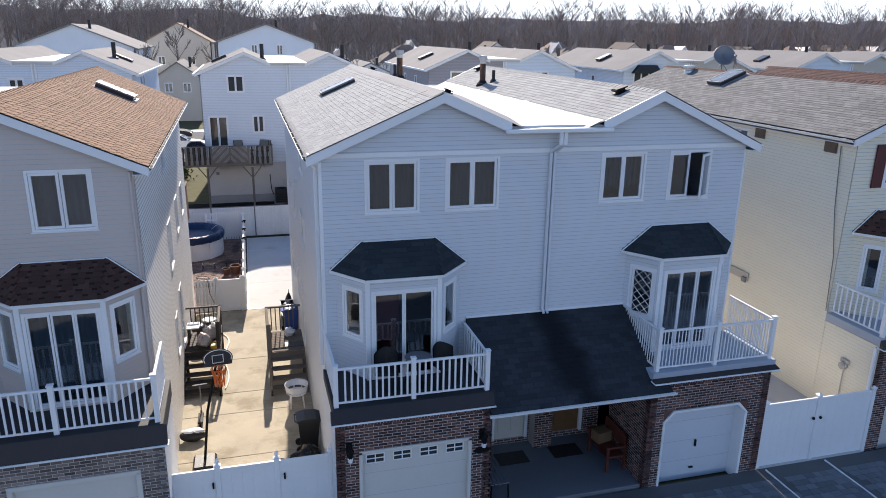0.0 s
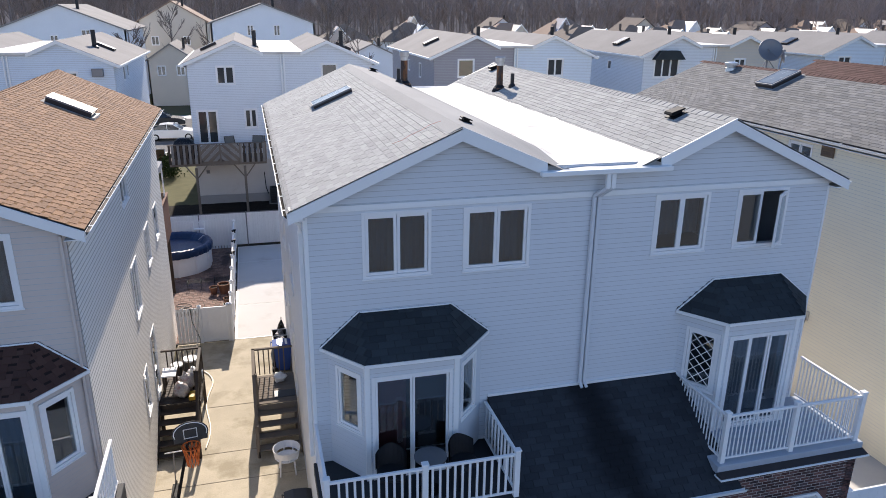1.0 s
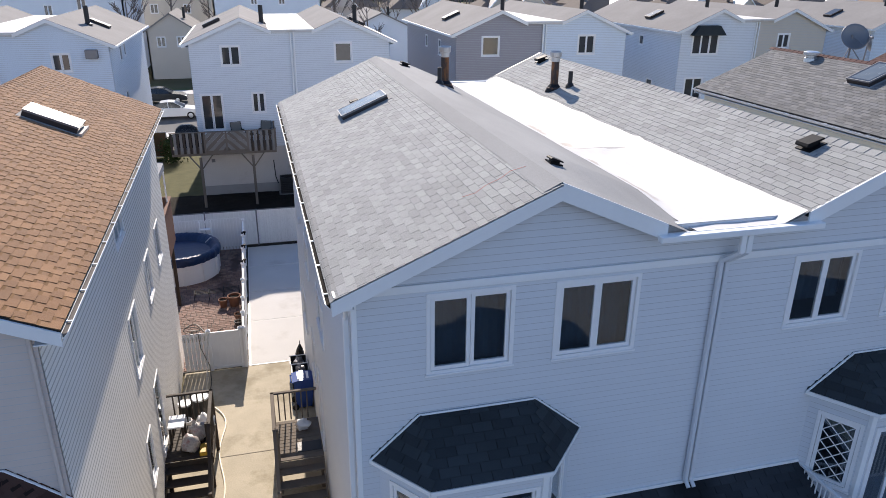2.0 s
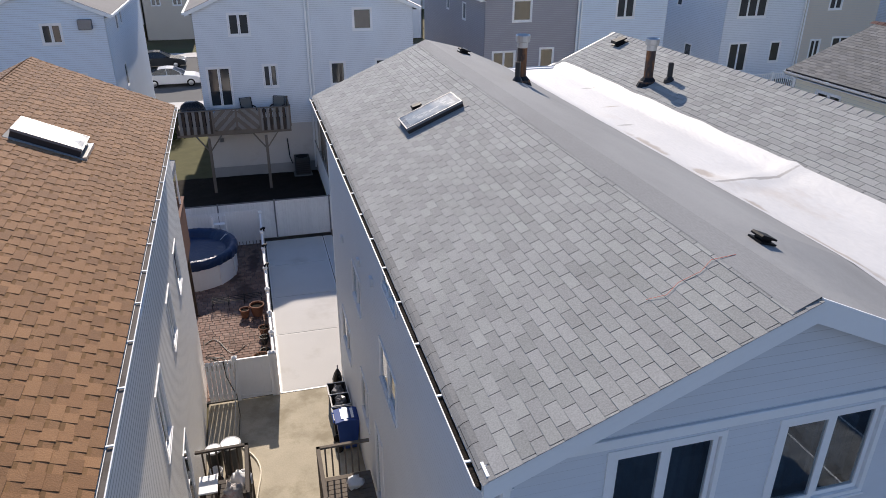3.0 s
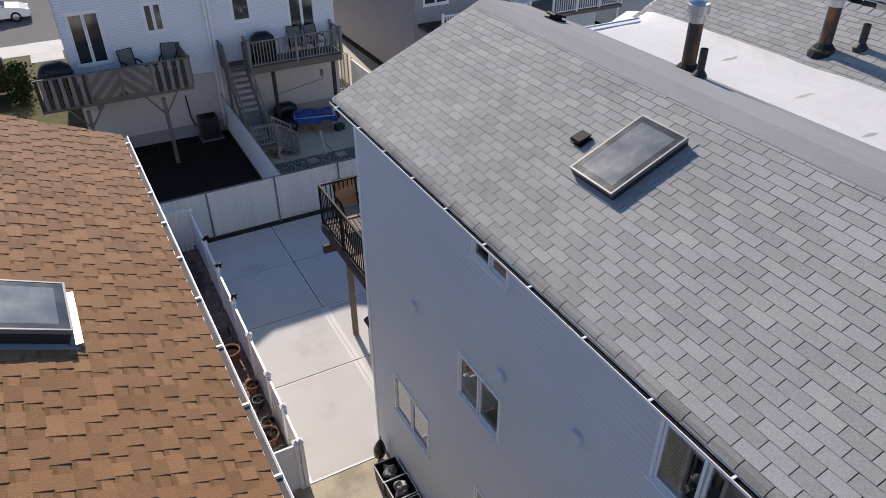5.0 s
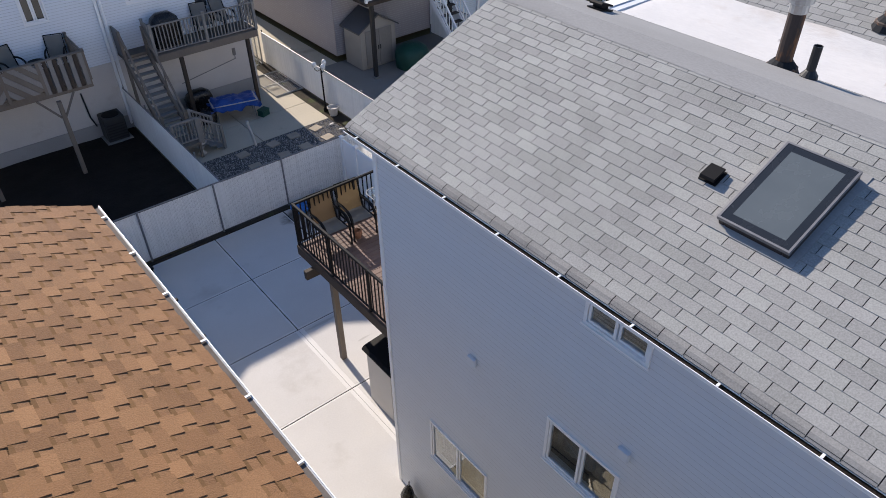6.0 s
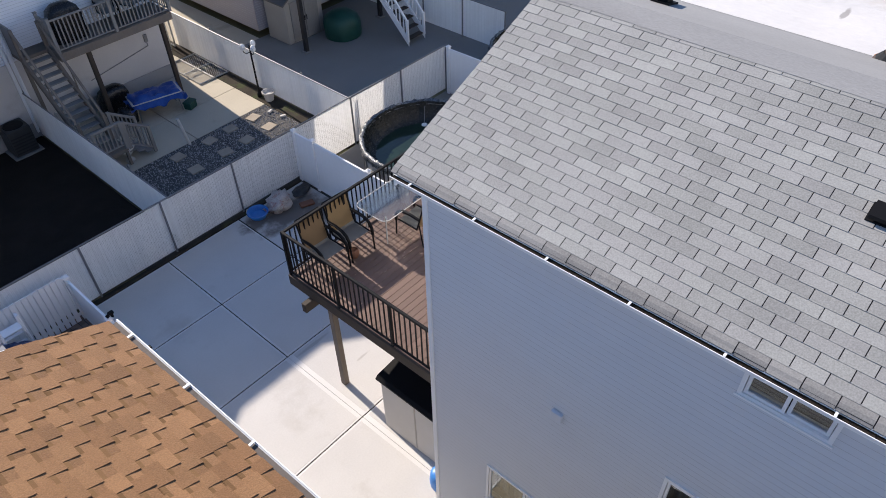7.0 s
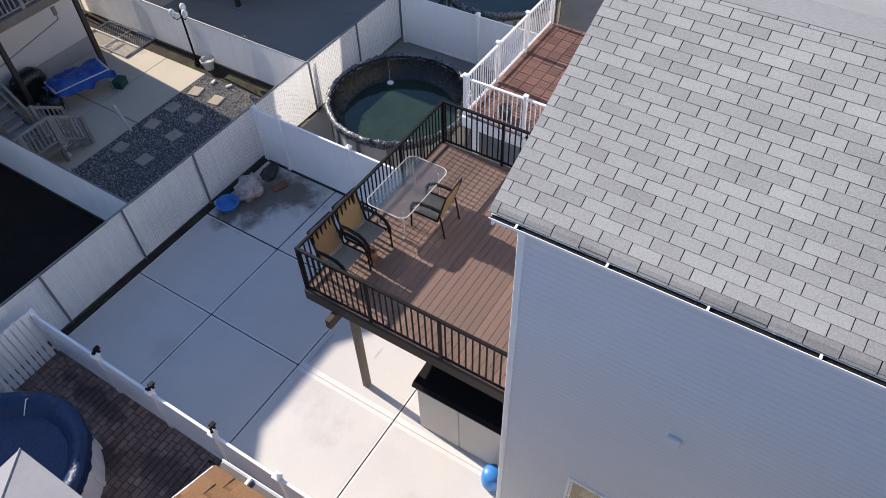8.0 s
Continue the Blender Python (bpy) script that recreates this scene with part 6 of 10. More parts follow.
# faint emission lightens the backlit rise, standing in for haze
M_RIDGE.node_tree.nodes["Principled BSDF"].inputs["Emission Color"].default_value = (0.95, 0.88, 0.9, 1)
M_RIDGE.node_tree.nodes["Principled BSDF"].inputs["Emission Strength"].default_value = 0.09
hl = Build()
nseg = 240
for i in range(nseg):
    q = []
    for k in (i, i + 1):
        a = 2 * math.pi * k / nseg
        hh = 18.0 + 5.0 * max(0, -math.sin(a)) + 3.5 * noise.noise(Vector((math.cos(a) * 9, math.sin(a) * 9, 0))) + 1.6 * noise.noise(Vector((math.cos(a) * 60, math.sin(a) * 60, 1)))
        q.append(((330 * math.sin(a), 330 * math.cos(a)), hh))
    (p0, h0), (p1, h1) = q
    hl.quad((*p0, -1), (*p1, -1), (*p1, h1), (*p0, h0))
solid("backdrop", hl, M_RIDGE, "brown wooded rise far behind the houses, faintly glowing as haze", "backdrop", kind="structure")
# street trees among the houses
for i, (x, y, h) in enumerate(((-11.5, 91, 11), (-9.0, 114, 13), (12.5, 112, 14), (16, 113, 12), (20, 110, 13), (14, 90, 10), (-3.5, 116, 13), (26, 112, 12))):
    v_, f_ = [], []
    r2 = random.Random(40 + i)
    bare_tree(r2, h, v_, f_, Vector((0, 0, 0)))
    cr = Build()
    cr.v, cr.f = v_[12:], [tuple(k - 12 for k in f) for f in f_[6:]]
    tk = Build()
    tk.v, tk.f = v_[:12], f_[:6]
    t = thing("tree", "bare grey-brown street tree", "tree", (x, y, 0), "street trees")
    part("trunk", tk, M_BARK, t, m=pose(x, y, 0))
    part("crown", cr, M_BARK, t, m=pose(x, y, 0))

# ---- paving and yards ----
lane = thing("pavement", "old yellowish concrete drive between the houses with tooled joints", "pavement", (0, 14, 0), kind="structure")
part("bed", Build().box(-2.32, 1.65, 13.0, 28.355, -0.05, -0.008), M_JOINT, lane)
ys = [13.0, 15.0, 17.37, 19.78, 21.1, 23.62, 28.36]
for a, b in zip(ys, ys[1:]):
    part("slab", Build().box(-2.3, 1.63, a + 0.009, b - 0.009, -0.04, 0.0, 0.008), M_CONC_OLD, lane)
M_CRACK = surface("joint_crack_dirt", (0.05, 0.046, 0.042), 0.95, 0.4, 3.0, 30.0, 0.0)
M_KERB_SOIL = surface("mossy_kerb_soil", (0.045, 0.038, 0.03), 0.95, 0.4, 2.0, 25.0, 0.6, stain=(0.06, 0.08, 0.03), stain_at=0.52, depth=0.02)
patio = thing("patio", "fresh pale concrete slabs behind the duplex", "patio", (2, 34, 0), kind="structure")
part("bed", Build().box(1.65, 7.2, 28.36, 39.75, -0.05, -0.012), M_CRACK, patio)
part("bed", Build().box(-0.3, 1.648, 28.36, 39.6, -0.05, -0.012), M_CRACK, patio)
yp = [28.38, 31.65, 34.28, 36.97, 39.46]
xp = [-0.26, 2.2, 4.6, 7.05]
M_TROWEL = surface("smooth_trowelled_concrete", (0.63, 0.615, 0.595), 0.7, 0.06, 0.9, 25.0, 0.08, stain=(0.5, 0.475, 0.445), stain_at=0.58)
for i, (a, b) in enumerate(zip(yp, yp[1:])):
    for k, (c, d) in enumerate(zip(xp, xp[1:])):
        # a broomed field inside a smooth trowelled border, with an open joint round each slab
        dirty = i == 3 and k == 2
        g = 0.014
        gl, gr, ga = (0.022 if dirty or (k == 2 and i == 2) else 0.003 if k == 1 and i < 2 else g), (0.003 if k == 0 and i < 2 else 0.022 if i == 3 and k == 1 else g), (0.022 if dirty else g)
        w = 0.06
        wl, wr = (0.13 if k == 1 and i < 2 else w), (0.1 if k == 0 and i < 2 else w)
        sl = part("slab", Build().box(c + gl, d - gr, a + ga, b - g, -0.04, 0.002, 0.004), M_CONC_NEW if dirty else M_TROWEL, patio)
        part("broomed_field", Build().box(c + wl, d - wr, a + w, b - w, 0.0022, 0.0045, 0.002), M_CONC_NEW, sl)
part("kerb", Build().box(-0.3, 7.1, 39.47, 39.62, -0.04, 0.035, 0.01), M_KERB_SOIL, patio)
part("edge_strip", Build().box(-0.28, 1.62, 28.345, 28.385, -0.03, 0.012, 0.004), M_TRIM, patio)
part("edge_strip", Build().box(-0.29, -0.235, 28.39, 33.2, -0.03, 0.014, 0.004), M_TRIM, patio)
# front drives
DH = 0.2
drv = thing("driveway", "blue-grey paver driveway in front of the garages", "driveway", (11, 10, 0), kind="structure")
part("bed", Build().box(5.2, 26, 6.6, 13.19, -0.05, DH - 0.012), M_ROAD, drv)
pj = Build()
prn = random.Random(8)
y = 6.7
r = 0
while y < 12.6:
    x = 5.3 + (0.15 if r % 2 else 0)
    while x < 22:
        w = prn.choice((0.2, 0.3, 0.3))
        if not (12.7 < x < 12.95 or 14.62 < x < 14.82):
            pj.box(x + 0.005, x + w - 0.005, y + 0.005, y + 0.195, DH - 0.02, DH + prn.uniform(0, 0.004))
        x += w
    y += 0.2
    r += 1
tagged(part("paver_field", pj, M_PAVER_GREY, drv), kind="stuff")
part("edging", Build().box(12.82, 12.86, 6.6, 13.1, 0.0, DH + 0.02, 0.006).box(14.71, 14.75, 6.6, 13.1, 0.0, DH + 0.02, 0.006), M_TRIM, drv)
part("bed", Build().box(-6, 5.2, 6.6, 13.0, -0.05, -0.014), M_CONC_OLD, drv)
part("side_passage", Build().box(12.42, 16.04, 13.19, 14.4, -0.05, DH), M_CONC_NEW, drv)
part("side_passage", Build().box(12.42, 16.04, 14.41, 30, -0.05, 0.75, 0.01), M_CONC_NEW, drv)
# paver yard of the tan-roofed house
py = thing("paver_yard", "worn red brick paver yard", "paving", (-3, 33, 0), kind="structure")
part("bed", Build().box(-9.0, -0.31, 28.4, 39.6, -0.05, 0.006), M_GRAVEL_BASE, py)
PV = {w: Build().box(0.007, w - 0.007, 0.007, 0.143, 0.0, 0.028, 0.006).mesh("paver", M_PAVER) for w in (0.15, 0.22)}
pj = Build()
y, cnt = 28.45, 0
while y < 39.4:
    x = -8.9 - prn.uniform(0, 0.15)
    while x < -0.4:
        w = prn.choice((0.15, 0.22, 0.22))
        e = min(x + w, -0.31)
        if -2.75 < x < -0.53 and y < 31.4 and cnt < 300:
            put("paver", PV[w], py, pose(x, y, prn.uniform(-0.004, 0.003), prn.uniform(-0.8, 0.8), prn.uniform(-0.8, 0.8), 0))
            cnt += 1
        else:
            z = prn.uniform(0.018, 0.032)
            pj.add([(x + 0.012, y + 0.012, z), (e - 0.012, y + 0.011, z), (e - 0.012, y + 0.139, z), (x + 0.012, y + 0.138, z), (x + 0.007, y + 0.007, 0), (e - 0.007, y + 0.007, 0), (e - 0.007, y + 0.143, 0), (x + 0.007, y + 0.143, 0)], [(0, 1, 2, 3), (0, 4, 5, 1), (1, 5, 6, 2), (2, 6, 7, 3), (3, 7, 4, 0)])
        x += w
    y += 0.15
tagged(part("paver_field", pj, M_PAVER_J, py), kind="stuff")
# soil yard, patio and gravel behind the back fence
sy = Build()
for i in range(30):
    for j in range(24):
        z = lambda a, b: 0.02 + 0.03 * noise.noise(Vector((a * 1.7, b * 1.7, 0)))
        xa, xb = -9 + i * 0.397, -9 + (i + 1) * 0.397
        ya, yb = 39.75 + j * 0.364, 39.75 + (j + 1) * 0.364
        sy.quad((xa, ya, z(xa, ya)), (xb, ya, z(xb, ya)), (xb, yb, z(xb, yb)), (xa, yb, z(xa, yb)))
solid("soil_yard", sy, M_SOIL, "dark bare soil yard in the shade", "ground", kind="structure")
M_CONC_BACK = surface("worn_back_concrete", (0.47, 0.425, 0.34), 0.85, 0.12, 0.5, 22.0, 0.2, stain=(0.23, 0.205, 0.165), stain_at=0.56)
solid("side_passage", Build().box(8.5, 12.4, 52.0, 66.5, -0.05, -0.004), M_CONC_BACK, "worn concrete passage between the back houses", "paving", kind="structure")
solid("side_passage", Build().box(9.84, 12.4, 48.5, 51.99, -0.05, -0.004), M_CONC_BACK, "worn concrete passage between the back houses", "paving", kind="structure")
cp = thing("back_patio", "grey concrete patio of the white house", "patio", (6, 46, 0), kind="structure")
for a, b, c, d in ((2.98, 6.3, 44.1, 45.9), (2.98, 6.3, 45.92, 48.5), (6.32, 9.25, 44.1, 45.9), (6.32, 9.25, 45.92, 48.5), (8.45, 9.8, 48.5, 52)):
    part("slab", Build().box(a, b - 0.01, c, d, -0.05, 0.0, 0.006), M_CONC_BACK, cp)
part("soil_strip", Build().box(9.22, 9.86, 39.7, 52, -0.05, 0.01), M_KERB_SOIL, cp)
gv = Build()
grn = random.Random(3)
for i in range(11500):
    x, y, s = grn.uniform(3.05, 9.2), grn.uniform(39.85, 44.05), grn.uniform(0.014, 0.034)
    a = grn.uniform(0, 6.28)
    q = [(x + s * math.cos(a + k * 1.57) * (1 if k % 2 else 0.7), y + s * math.sin(a + k * 1.57)) for k in range(4)]
    gv.add([(*p, -0.01) for p in q] + [(x, y, s * 0.9)], [(0, 1, 4), (1, 2, 4), (2, 3, 4), (3, 0, 4)])
solid("gravel_bed", gv, M_GRAVEL, "loose grey gravel bed between yards", "gravel", kind="stuff")
solid("gravel_base", Build().box(2.98, 9.25, 39.78, 44.08, -0.05, -0.006), M_GRAVEL_BASE, "compacted dark gravel ground", "gravel", kind="structure")
M_STEP = surface("tan_stepping_stone", (0.36, 0.31, 0.245), 0.85, 0.2, 2.0, 30.0, 0.3, stain=(0.22, 0.19, 0.15), stain_at=0.55)
ST = Build().box(-0.22, 0.22, -0.2, 0.2, -0.02, 0.03, 0.01)
stn = solid("stepping_stone", ST, M_STEP, "square tan concrete stepping stone in gravel", "stone", "stepping stones", m=pose(8.36, 42.76, 0.01, 0, 0, 8))
for x, y, a in ((5.24, 43.63, 6), (5.23, 42.59, -4), (6.49, 43.63, 10), (6.44, 42.65, -8), (7.4, 43.7, -3), (7.35, 42.7, 5), (8.37, 43.66, 14)):
    copy_thing(stn, pose(x, y, 0.01, 0, 0, a))
solid("yard_slab", Build().box(9.85, 25, 39.8, 48.5, -0.05, -0.004), M_CONC_GREY, "grey concrete yard behind the mauve house", "paving", kind="structure")
solid("lawn_strip", Build().box(-6.45, -2.55, 48.5, 64.2, -0.05, 0.005), M_LAWN, "green lawn strip beside the white house", "lawn", kind="structure")
solid("side_drive", Build().box(-4.4, -2.7, 62.6, 66.6, -0.03, 0.015, 0.01), M_CONC_NEW, "pale concrete drive beside the white house", "driveway", kind="structure")
solid("pool_yard", Build().box(7.2, 16.5, 30.5, 39.6, -0.05, -0.002), M_CONC_GREY, "grey concrete yard around the covered pool", "paving", kind="structure")

# ---- fences ----
BF = thing("privacy_fence", "chain-link fence filled with white privacy slats", "fence", (3, 39.65, 0))


def slat_fence(parent, x0, y0, x1, y1, h, step, zb=0.06):
    a, b = Vector((x0, y0, 0)), Vector((x1, y1, 0))
    L = (b - a).length
    m = wall_pose((x0, y0), (b - a))
    n = max(1, round(L / step))
    for i in range(n + 1):
        x = L * i / n
        part("post", Build().cyl((x, -0.045, 0), (x, -0.045, h + 0.03), 0.03, n=8).lathe([(0.036, h + 0.02), (0.03, h + 0.05), (0.0, h + 0.06)], 8, (x, -0.045, 0)), M_STEEL, parent, m=m)
    s = Build()
    k = int(L / 0.038)
    for i in range(k):
        x = L * (i + 0.012) / k
        w = L / k * 0.992
        d = 0.001 if i % 2 else -0.001
        s.add([(x, d, zb), (x + w, d + 0.004, zb), (x + w, d + 0.004, h - 0.03), (x, d, h - 0.03), (x + w / 2, d - 0.003, zb), (x + w / 2, d - 0.003, h - 0.03)], [(0, 4, 5, 3), (4, 1, 2, 5)])
    tagged(part("slat_field", s, M_SLAT, parent, m=m), kind="stuff")
    part("top_rail", Build().cyl((0, 0.03, h - 0.01), (L, 0.03, h - 0.01), 0.021, n=6), M_STEEL, parent, m=m)
    part("wire", Build().tube([(0, 0, zb), (L, 0, zb)], 0.01, 4), M_STEEL, parent, m=m)


slat_fence(BF, -9.0, 39.66, 14.2, 39.66, 1.78, 2.22)
f2 = thing("divider_fence", "white slatted chain-link fence between back yards", "fence", (2.95, 44, 0), "divider fences")
slat_fence(f2, 2.95, 39.75, 2.95, 48.45, 1.7, 2.2)
f3 = thing("divider_fence", "white slatted chain-link fence between back yards", "fence", (9.8, 44, 0), "divider fences")
slat_fence(f3, 9.82, 39.75, 9.82, 50.5, 1.55, 2.6)
f4 = thing("divider_fence", "white slatted chain-link fence between back yards", "fence", (17.9, 44, 0), "divider fences")
slat_fence(f4, 17.9, 48.45, 17.9, 39.75, 1.7, 2.2)


def vinyl_fence(label, pts, h, solid_panel=True, ball=False, group=""):
    """White vinyl panels between posts."""
    f = thing("vinyl_fence", label, "fence", (*pts[0], 0), group)
    for i, (p, q) in enumerate(zip(pts, pts[1:])):
        m = wall_pose(p, (q[0] - p[0], q[1] - p[1]))
        L = math.hypot(q[0] - p[0], q[1] - p[1])
        if solid_panel:
            n = max(2, round(L / 0.28))
            for k in range(n):
                a, b = 0.05 + (L - 0.1) * k / n, 0.05 + (L - 0.1) * (k + 1) / n
                part("board", Build().box(a, b - 0.001, -0.018, 0.018, 0.08, h - 0.08, 0.002), M_VINYL, f, m=m)
        part("rail", Build().box(0.04, L - 0.04, -0.03, 0.03, h - 0.1, h - 0.01, 0.008), M_VINYL, f, m=m)
        part("rail", Build().box(0.04, L - 0.04, -0.03, 0.03, 0.03, 0.14, 0.008), M_VINYL, f, m=m)
    for p in pts:
        b = Build().box(-0.06, 0.06, -0.06, 0.06, 0, h + 0.05, 0.008).box(-0.08, 0.08, -0.08, 0.08, h + 0.05, h + 0.07, 0.008)
        b.add([(-0.075, -0.075, h + 0.07), (0.075, -0.075, h + 0.07), (0.075, 0.075, h + 0.07), (-0.075, 0.075, h + 0.07), (0, 0, h + 0.13)], [(0, 1, 4), (1, 2, 4), (2, 3, 4), (3, 0, 4)])
        if ball:
            b.lathe([(0.03, h + 0.11), (0.05, h + 0.15), (0.03, h + 0.21), (0.0, h + 0.26)], 8)
        part("post", b, M_VINYL, f, m=pose(*p, 0))
    return f


vinyl_fence("low white vinyl fence along the paver yard", [(-0.36, 39.3), (-0.36, 37.2), (-0.36, 35.6), (-0.36, 33.9), (-0.36, 32.3), (-0.36, 30.7), (-0.36, 29.5), (-0.36, 28.36)], 1.4)
# small black clamp at the head of a fence post
CL = Build().box(-0.035, 0.035, -0.025, 0.025, -0.03, 0.03, 0.006).cyl((-0.05, 0, 0.04), (0.05, 0, 0.04), 0.024, n=8).box(0.015, 0.035, -0.014, 0.014, 0.035, 0.085, 0.004)
clamp = solid("fence_lamp", CL, M_BLACK_METAL, "small black clamp on a vinyl fence post", "lamp", "fence lamps", m=pose(-0.36, 37.2, 1.53, 0, 0, 20))
for y, a in ((35.6, -35), (33.9, 60)):
    copy_thing(clamp, pose(-0.36, y, 1.53, 0, 0, a))
vinyl_fence("white vinyl fence panel closing the paver yard", [(-0.45, 28.36), (-1.45, 28.36)], 1.4)
gate = thing("yard_gate", "white slatted vinyl gate to the paver yard", "gate", (-1.9, 28.36, 0))
for i in range(6):
    part("board", Build().box(-1.52 - i * 0.125 - 0.112, -1.52 - i * 0.125, 28.34, 28.37, 0.06, 1.4, 0.006), M_VINYL, gate)
    # slots drawn as darker strips on the boards
    part("slot", Build().box(-1.52 - i * 0.125 - 0.072, -1.52 - i * 0.125 - 0.04, 28.336, 28.339, 1.12, 1.3), M_SEAM_DARK, gate)
part("rail", Build().box(-2.28, -1.5, 28.37, 28.4, 1.2, 1.28, 0.006), M_VINYL, gate)
part("rail", Build().box(-2.28, -1.5, 28.37, 28.4, 0.2, 0.28, 0.006), M_VINYL, gate)
bk = thing("picket_panel", "white slatted vinyl panel behind the blue pool", "fence", (-1.5, 39.2, 0))
for i in range(24):
    part("board", Build().box(-0.5 - i * 0.14 - 0.115, -0.5 - i * 0.14, 39.2, 39.23, 0.06, 1.6, 0.004), M_VINYL, bk)
part("rail", Build().box(-3.9, -0.42, 39.23, 39.27, 1.45, 1.53, 0.006).box(-3.9, -0.42, 39.23, 39.27, 0.2, 0.28, 0.006), M_VINYL, bk)
vinyl_fence("white vinyl privacy fence beside the covered pool", [(7.12, 39.5), (7.12, 38.65), (7.12, 36.3), (7.12, 33.9), (7.12, 31.5)], 1.8)
vinyl_fence("white vinyl privacy fence behind the covered pool", [(14.1, 39.4), (14.15, 36.6), (14.2, 33.8)], 1.8)
fg = vinyl_fence("tall white vinyl gate across the drive with finial posts", [(-2.12, 14.1), (-0.92, 14.1), (0.36, 14.1), (1.58, 14.1)], 1.83, ball=True)
for x in (-1.05, 0.5):
    part("latch", Build().box(x, x + 0.04, 14.03, 14.07, 1.35, 1.5, 0.006), M_BLACK_METAL, fg)
rg = vinyl_fence("white vinyl double gate beside the brick garage", [(12.7, 13.3), (14.36, 13.3), (16.12, 13.3)], 2.05)
for x in (14.25, 14.47):
    part("knob", Build().lathe([(0, 0), (0.04, 0.0), (0.04, 0.03), (0, 0.04)], 8), M_BLACK_METAL, rg, m=pose(x, 13.26, 1.45, 90, 0, 0))
solid("pool_yard", Build().box(14.3, 23, 30.5, 39.6, -0.05, -0.002), M_CONC_GREY, "grey concrete yard around a second covered pool", "paving", kind="structure")

# ---- decks, stairs and yard things ----
M_TAN_SLING = surface("tan_sling_fabric", (0.24, 0.165, 0.085), 0.85, 0.1, 3.0, 120.0, 0.2)
M_BROWN_SLING = surface("brown_sling_fabric", (0.185, 0.125, 0.07), 0.85, 0.1, 3.0, 120.0, 0.2)
M_GREY_SLING = surface("grey_sling_fabric", (0.2, 0.19, 0.17), 0.85, 0.1, 3.0, 120.0, 0.2)
M_TABLE_GLASS = glass("table_glass", (0.88, 0.96, 0.96), 0.18)
M_BLUE_TARP = surface("blue_tarp", (0.02, 0.07, 0.28), 0.35, 0.2, 3.0, 20.0, 0.4, depth=0.03)
M_POOL_BLUE = surface("navy_pool_cover", (0.008, 0.028, 0.085), 0.35, 0.25, 2.0, 14.0, 0.6, depth=0.04)
M_POOL_BLACK = surface("black_pool_cover", (0.012, 0.014, 0.014), 0.25, 0.2, 2.0, 16.0, 0.7, depth=0.04)
M_WATER_GREEN = surface("murky_pool_water", (0.02, 0.036, 0.026), 0.08, 0.3, 1.0, 5.0, 0.05, spec=0.3)
M_TERRA = surface("terracotta", (0.2, 0.1, 0.065), 0.8, 0.2, 4.0, 40.0, 0.15)
M_POT_DARK = surface("dark_pot", (0.04, 0.04, 0.04), 0.6, 0.2, 4.0, 40.0, 0.1)
M_POT_WHITE = surface("weathered_white_urn", (0.5, 0.48, 0.45), 0.7, 0.15, 4.0, 40.0, 0.1)
M_BLUE_PLASTIC = surface("blue_plastic", (0.02, 0.06, 0.26), 0.35, 0.1, 3.0, 30.0, 0.03)
M_LIGHT_BLUE = surface("light_blue_plastic", (0.04, 0.2, 0.55), 0.4, 0.1, 3.0, 30.0, 0.03)
M_GREEN_TARP = surface("dark_green_tarp", (0.01, 0.06, 0.045), 0.5, 0.2, 3.0, 20.0, 0.4, depth=0.03)
M_ORANGE = surface("orange_rim_net", (0.5, 0.12, 0.02), 0.6, 0.1, 3.0, 30.0, 0.05)
M_YELLOW = surface("yellow_plastic", (0.5, 0.3, 0.02), 0.5, 0.1, 3.0, 30.0, 0.05)
M_BAG = surface("clear_plastic_bag", (0.45, 0.42, 0.4), 0.3, 0.4, 6.0, 30.0, 0.7, stain=(0.3, 0.1, 0.09), stain_at=0.52, depth=0.02)
M_BLACK_BAG = surface("black_refuse_bag", (0.01, 0.01, 0.011), 0.25, 0.2, 5.0, 20.0, 0.6, depth=0.02)
M_BOX_GREY = surface("grey_resin_box", (0.5, 0.47, 0.43), 0.5, 0.06, 2.0, 30.0, 0.05)
M_LEATHER = surface("red_brown_wood", (0.12, 0.03, 0.02), 0.5, 0.15, 3.0, 30.0, 0.1)
M_CARD = surface("cardboard", (0.2, 0.125, 0.07), 0.8, 0.1, 3.0, 30.0, 0.05)
M_RED_WIRE = surface("red_wire", (0.45, 0.04, 0.02), 0.5, 0.1, 3.0, 30.0, 0.0)
M_CAR_WHITE = surface("white_car_paint", (0.72, 0.72, 0.72), 0.2, 0.03, 2.0, 20.0, 0.0, spec=0.6)
M_CAR_DARK = surface("dark_car_paint", (0.02, 0.025, 0.03), 0.2, 0.1, 2.0, 20.0, 0.0, spec=0.6)
M_TYRE = surface("tyre_rubber", (0.02, 0.02, 0.02), 0.8, 0.1, 5.0, 40.0, 0.05)
M_CANVAS = surface("grey_white_canvas", (0.25, 0.255, 0.27), 0.8, 0.12, 1.0, 20.0, 0.1)
M_HOSE = surface("cream_hose", (0.78, 0.7, 0.55), 0.5, 0.1, 3.0, 30.0, 0.0)

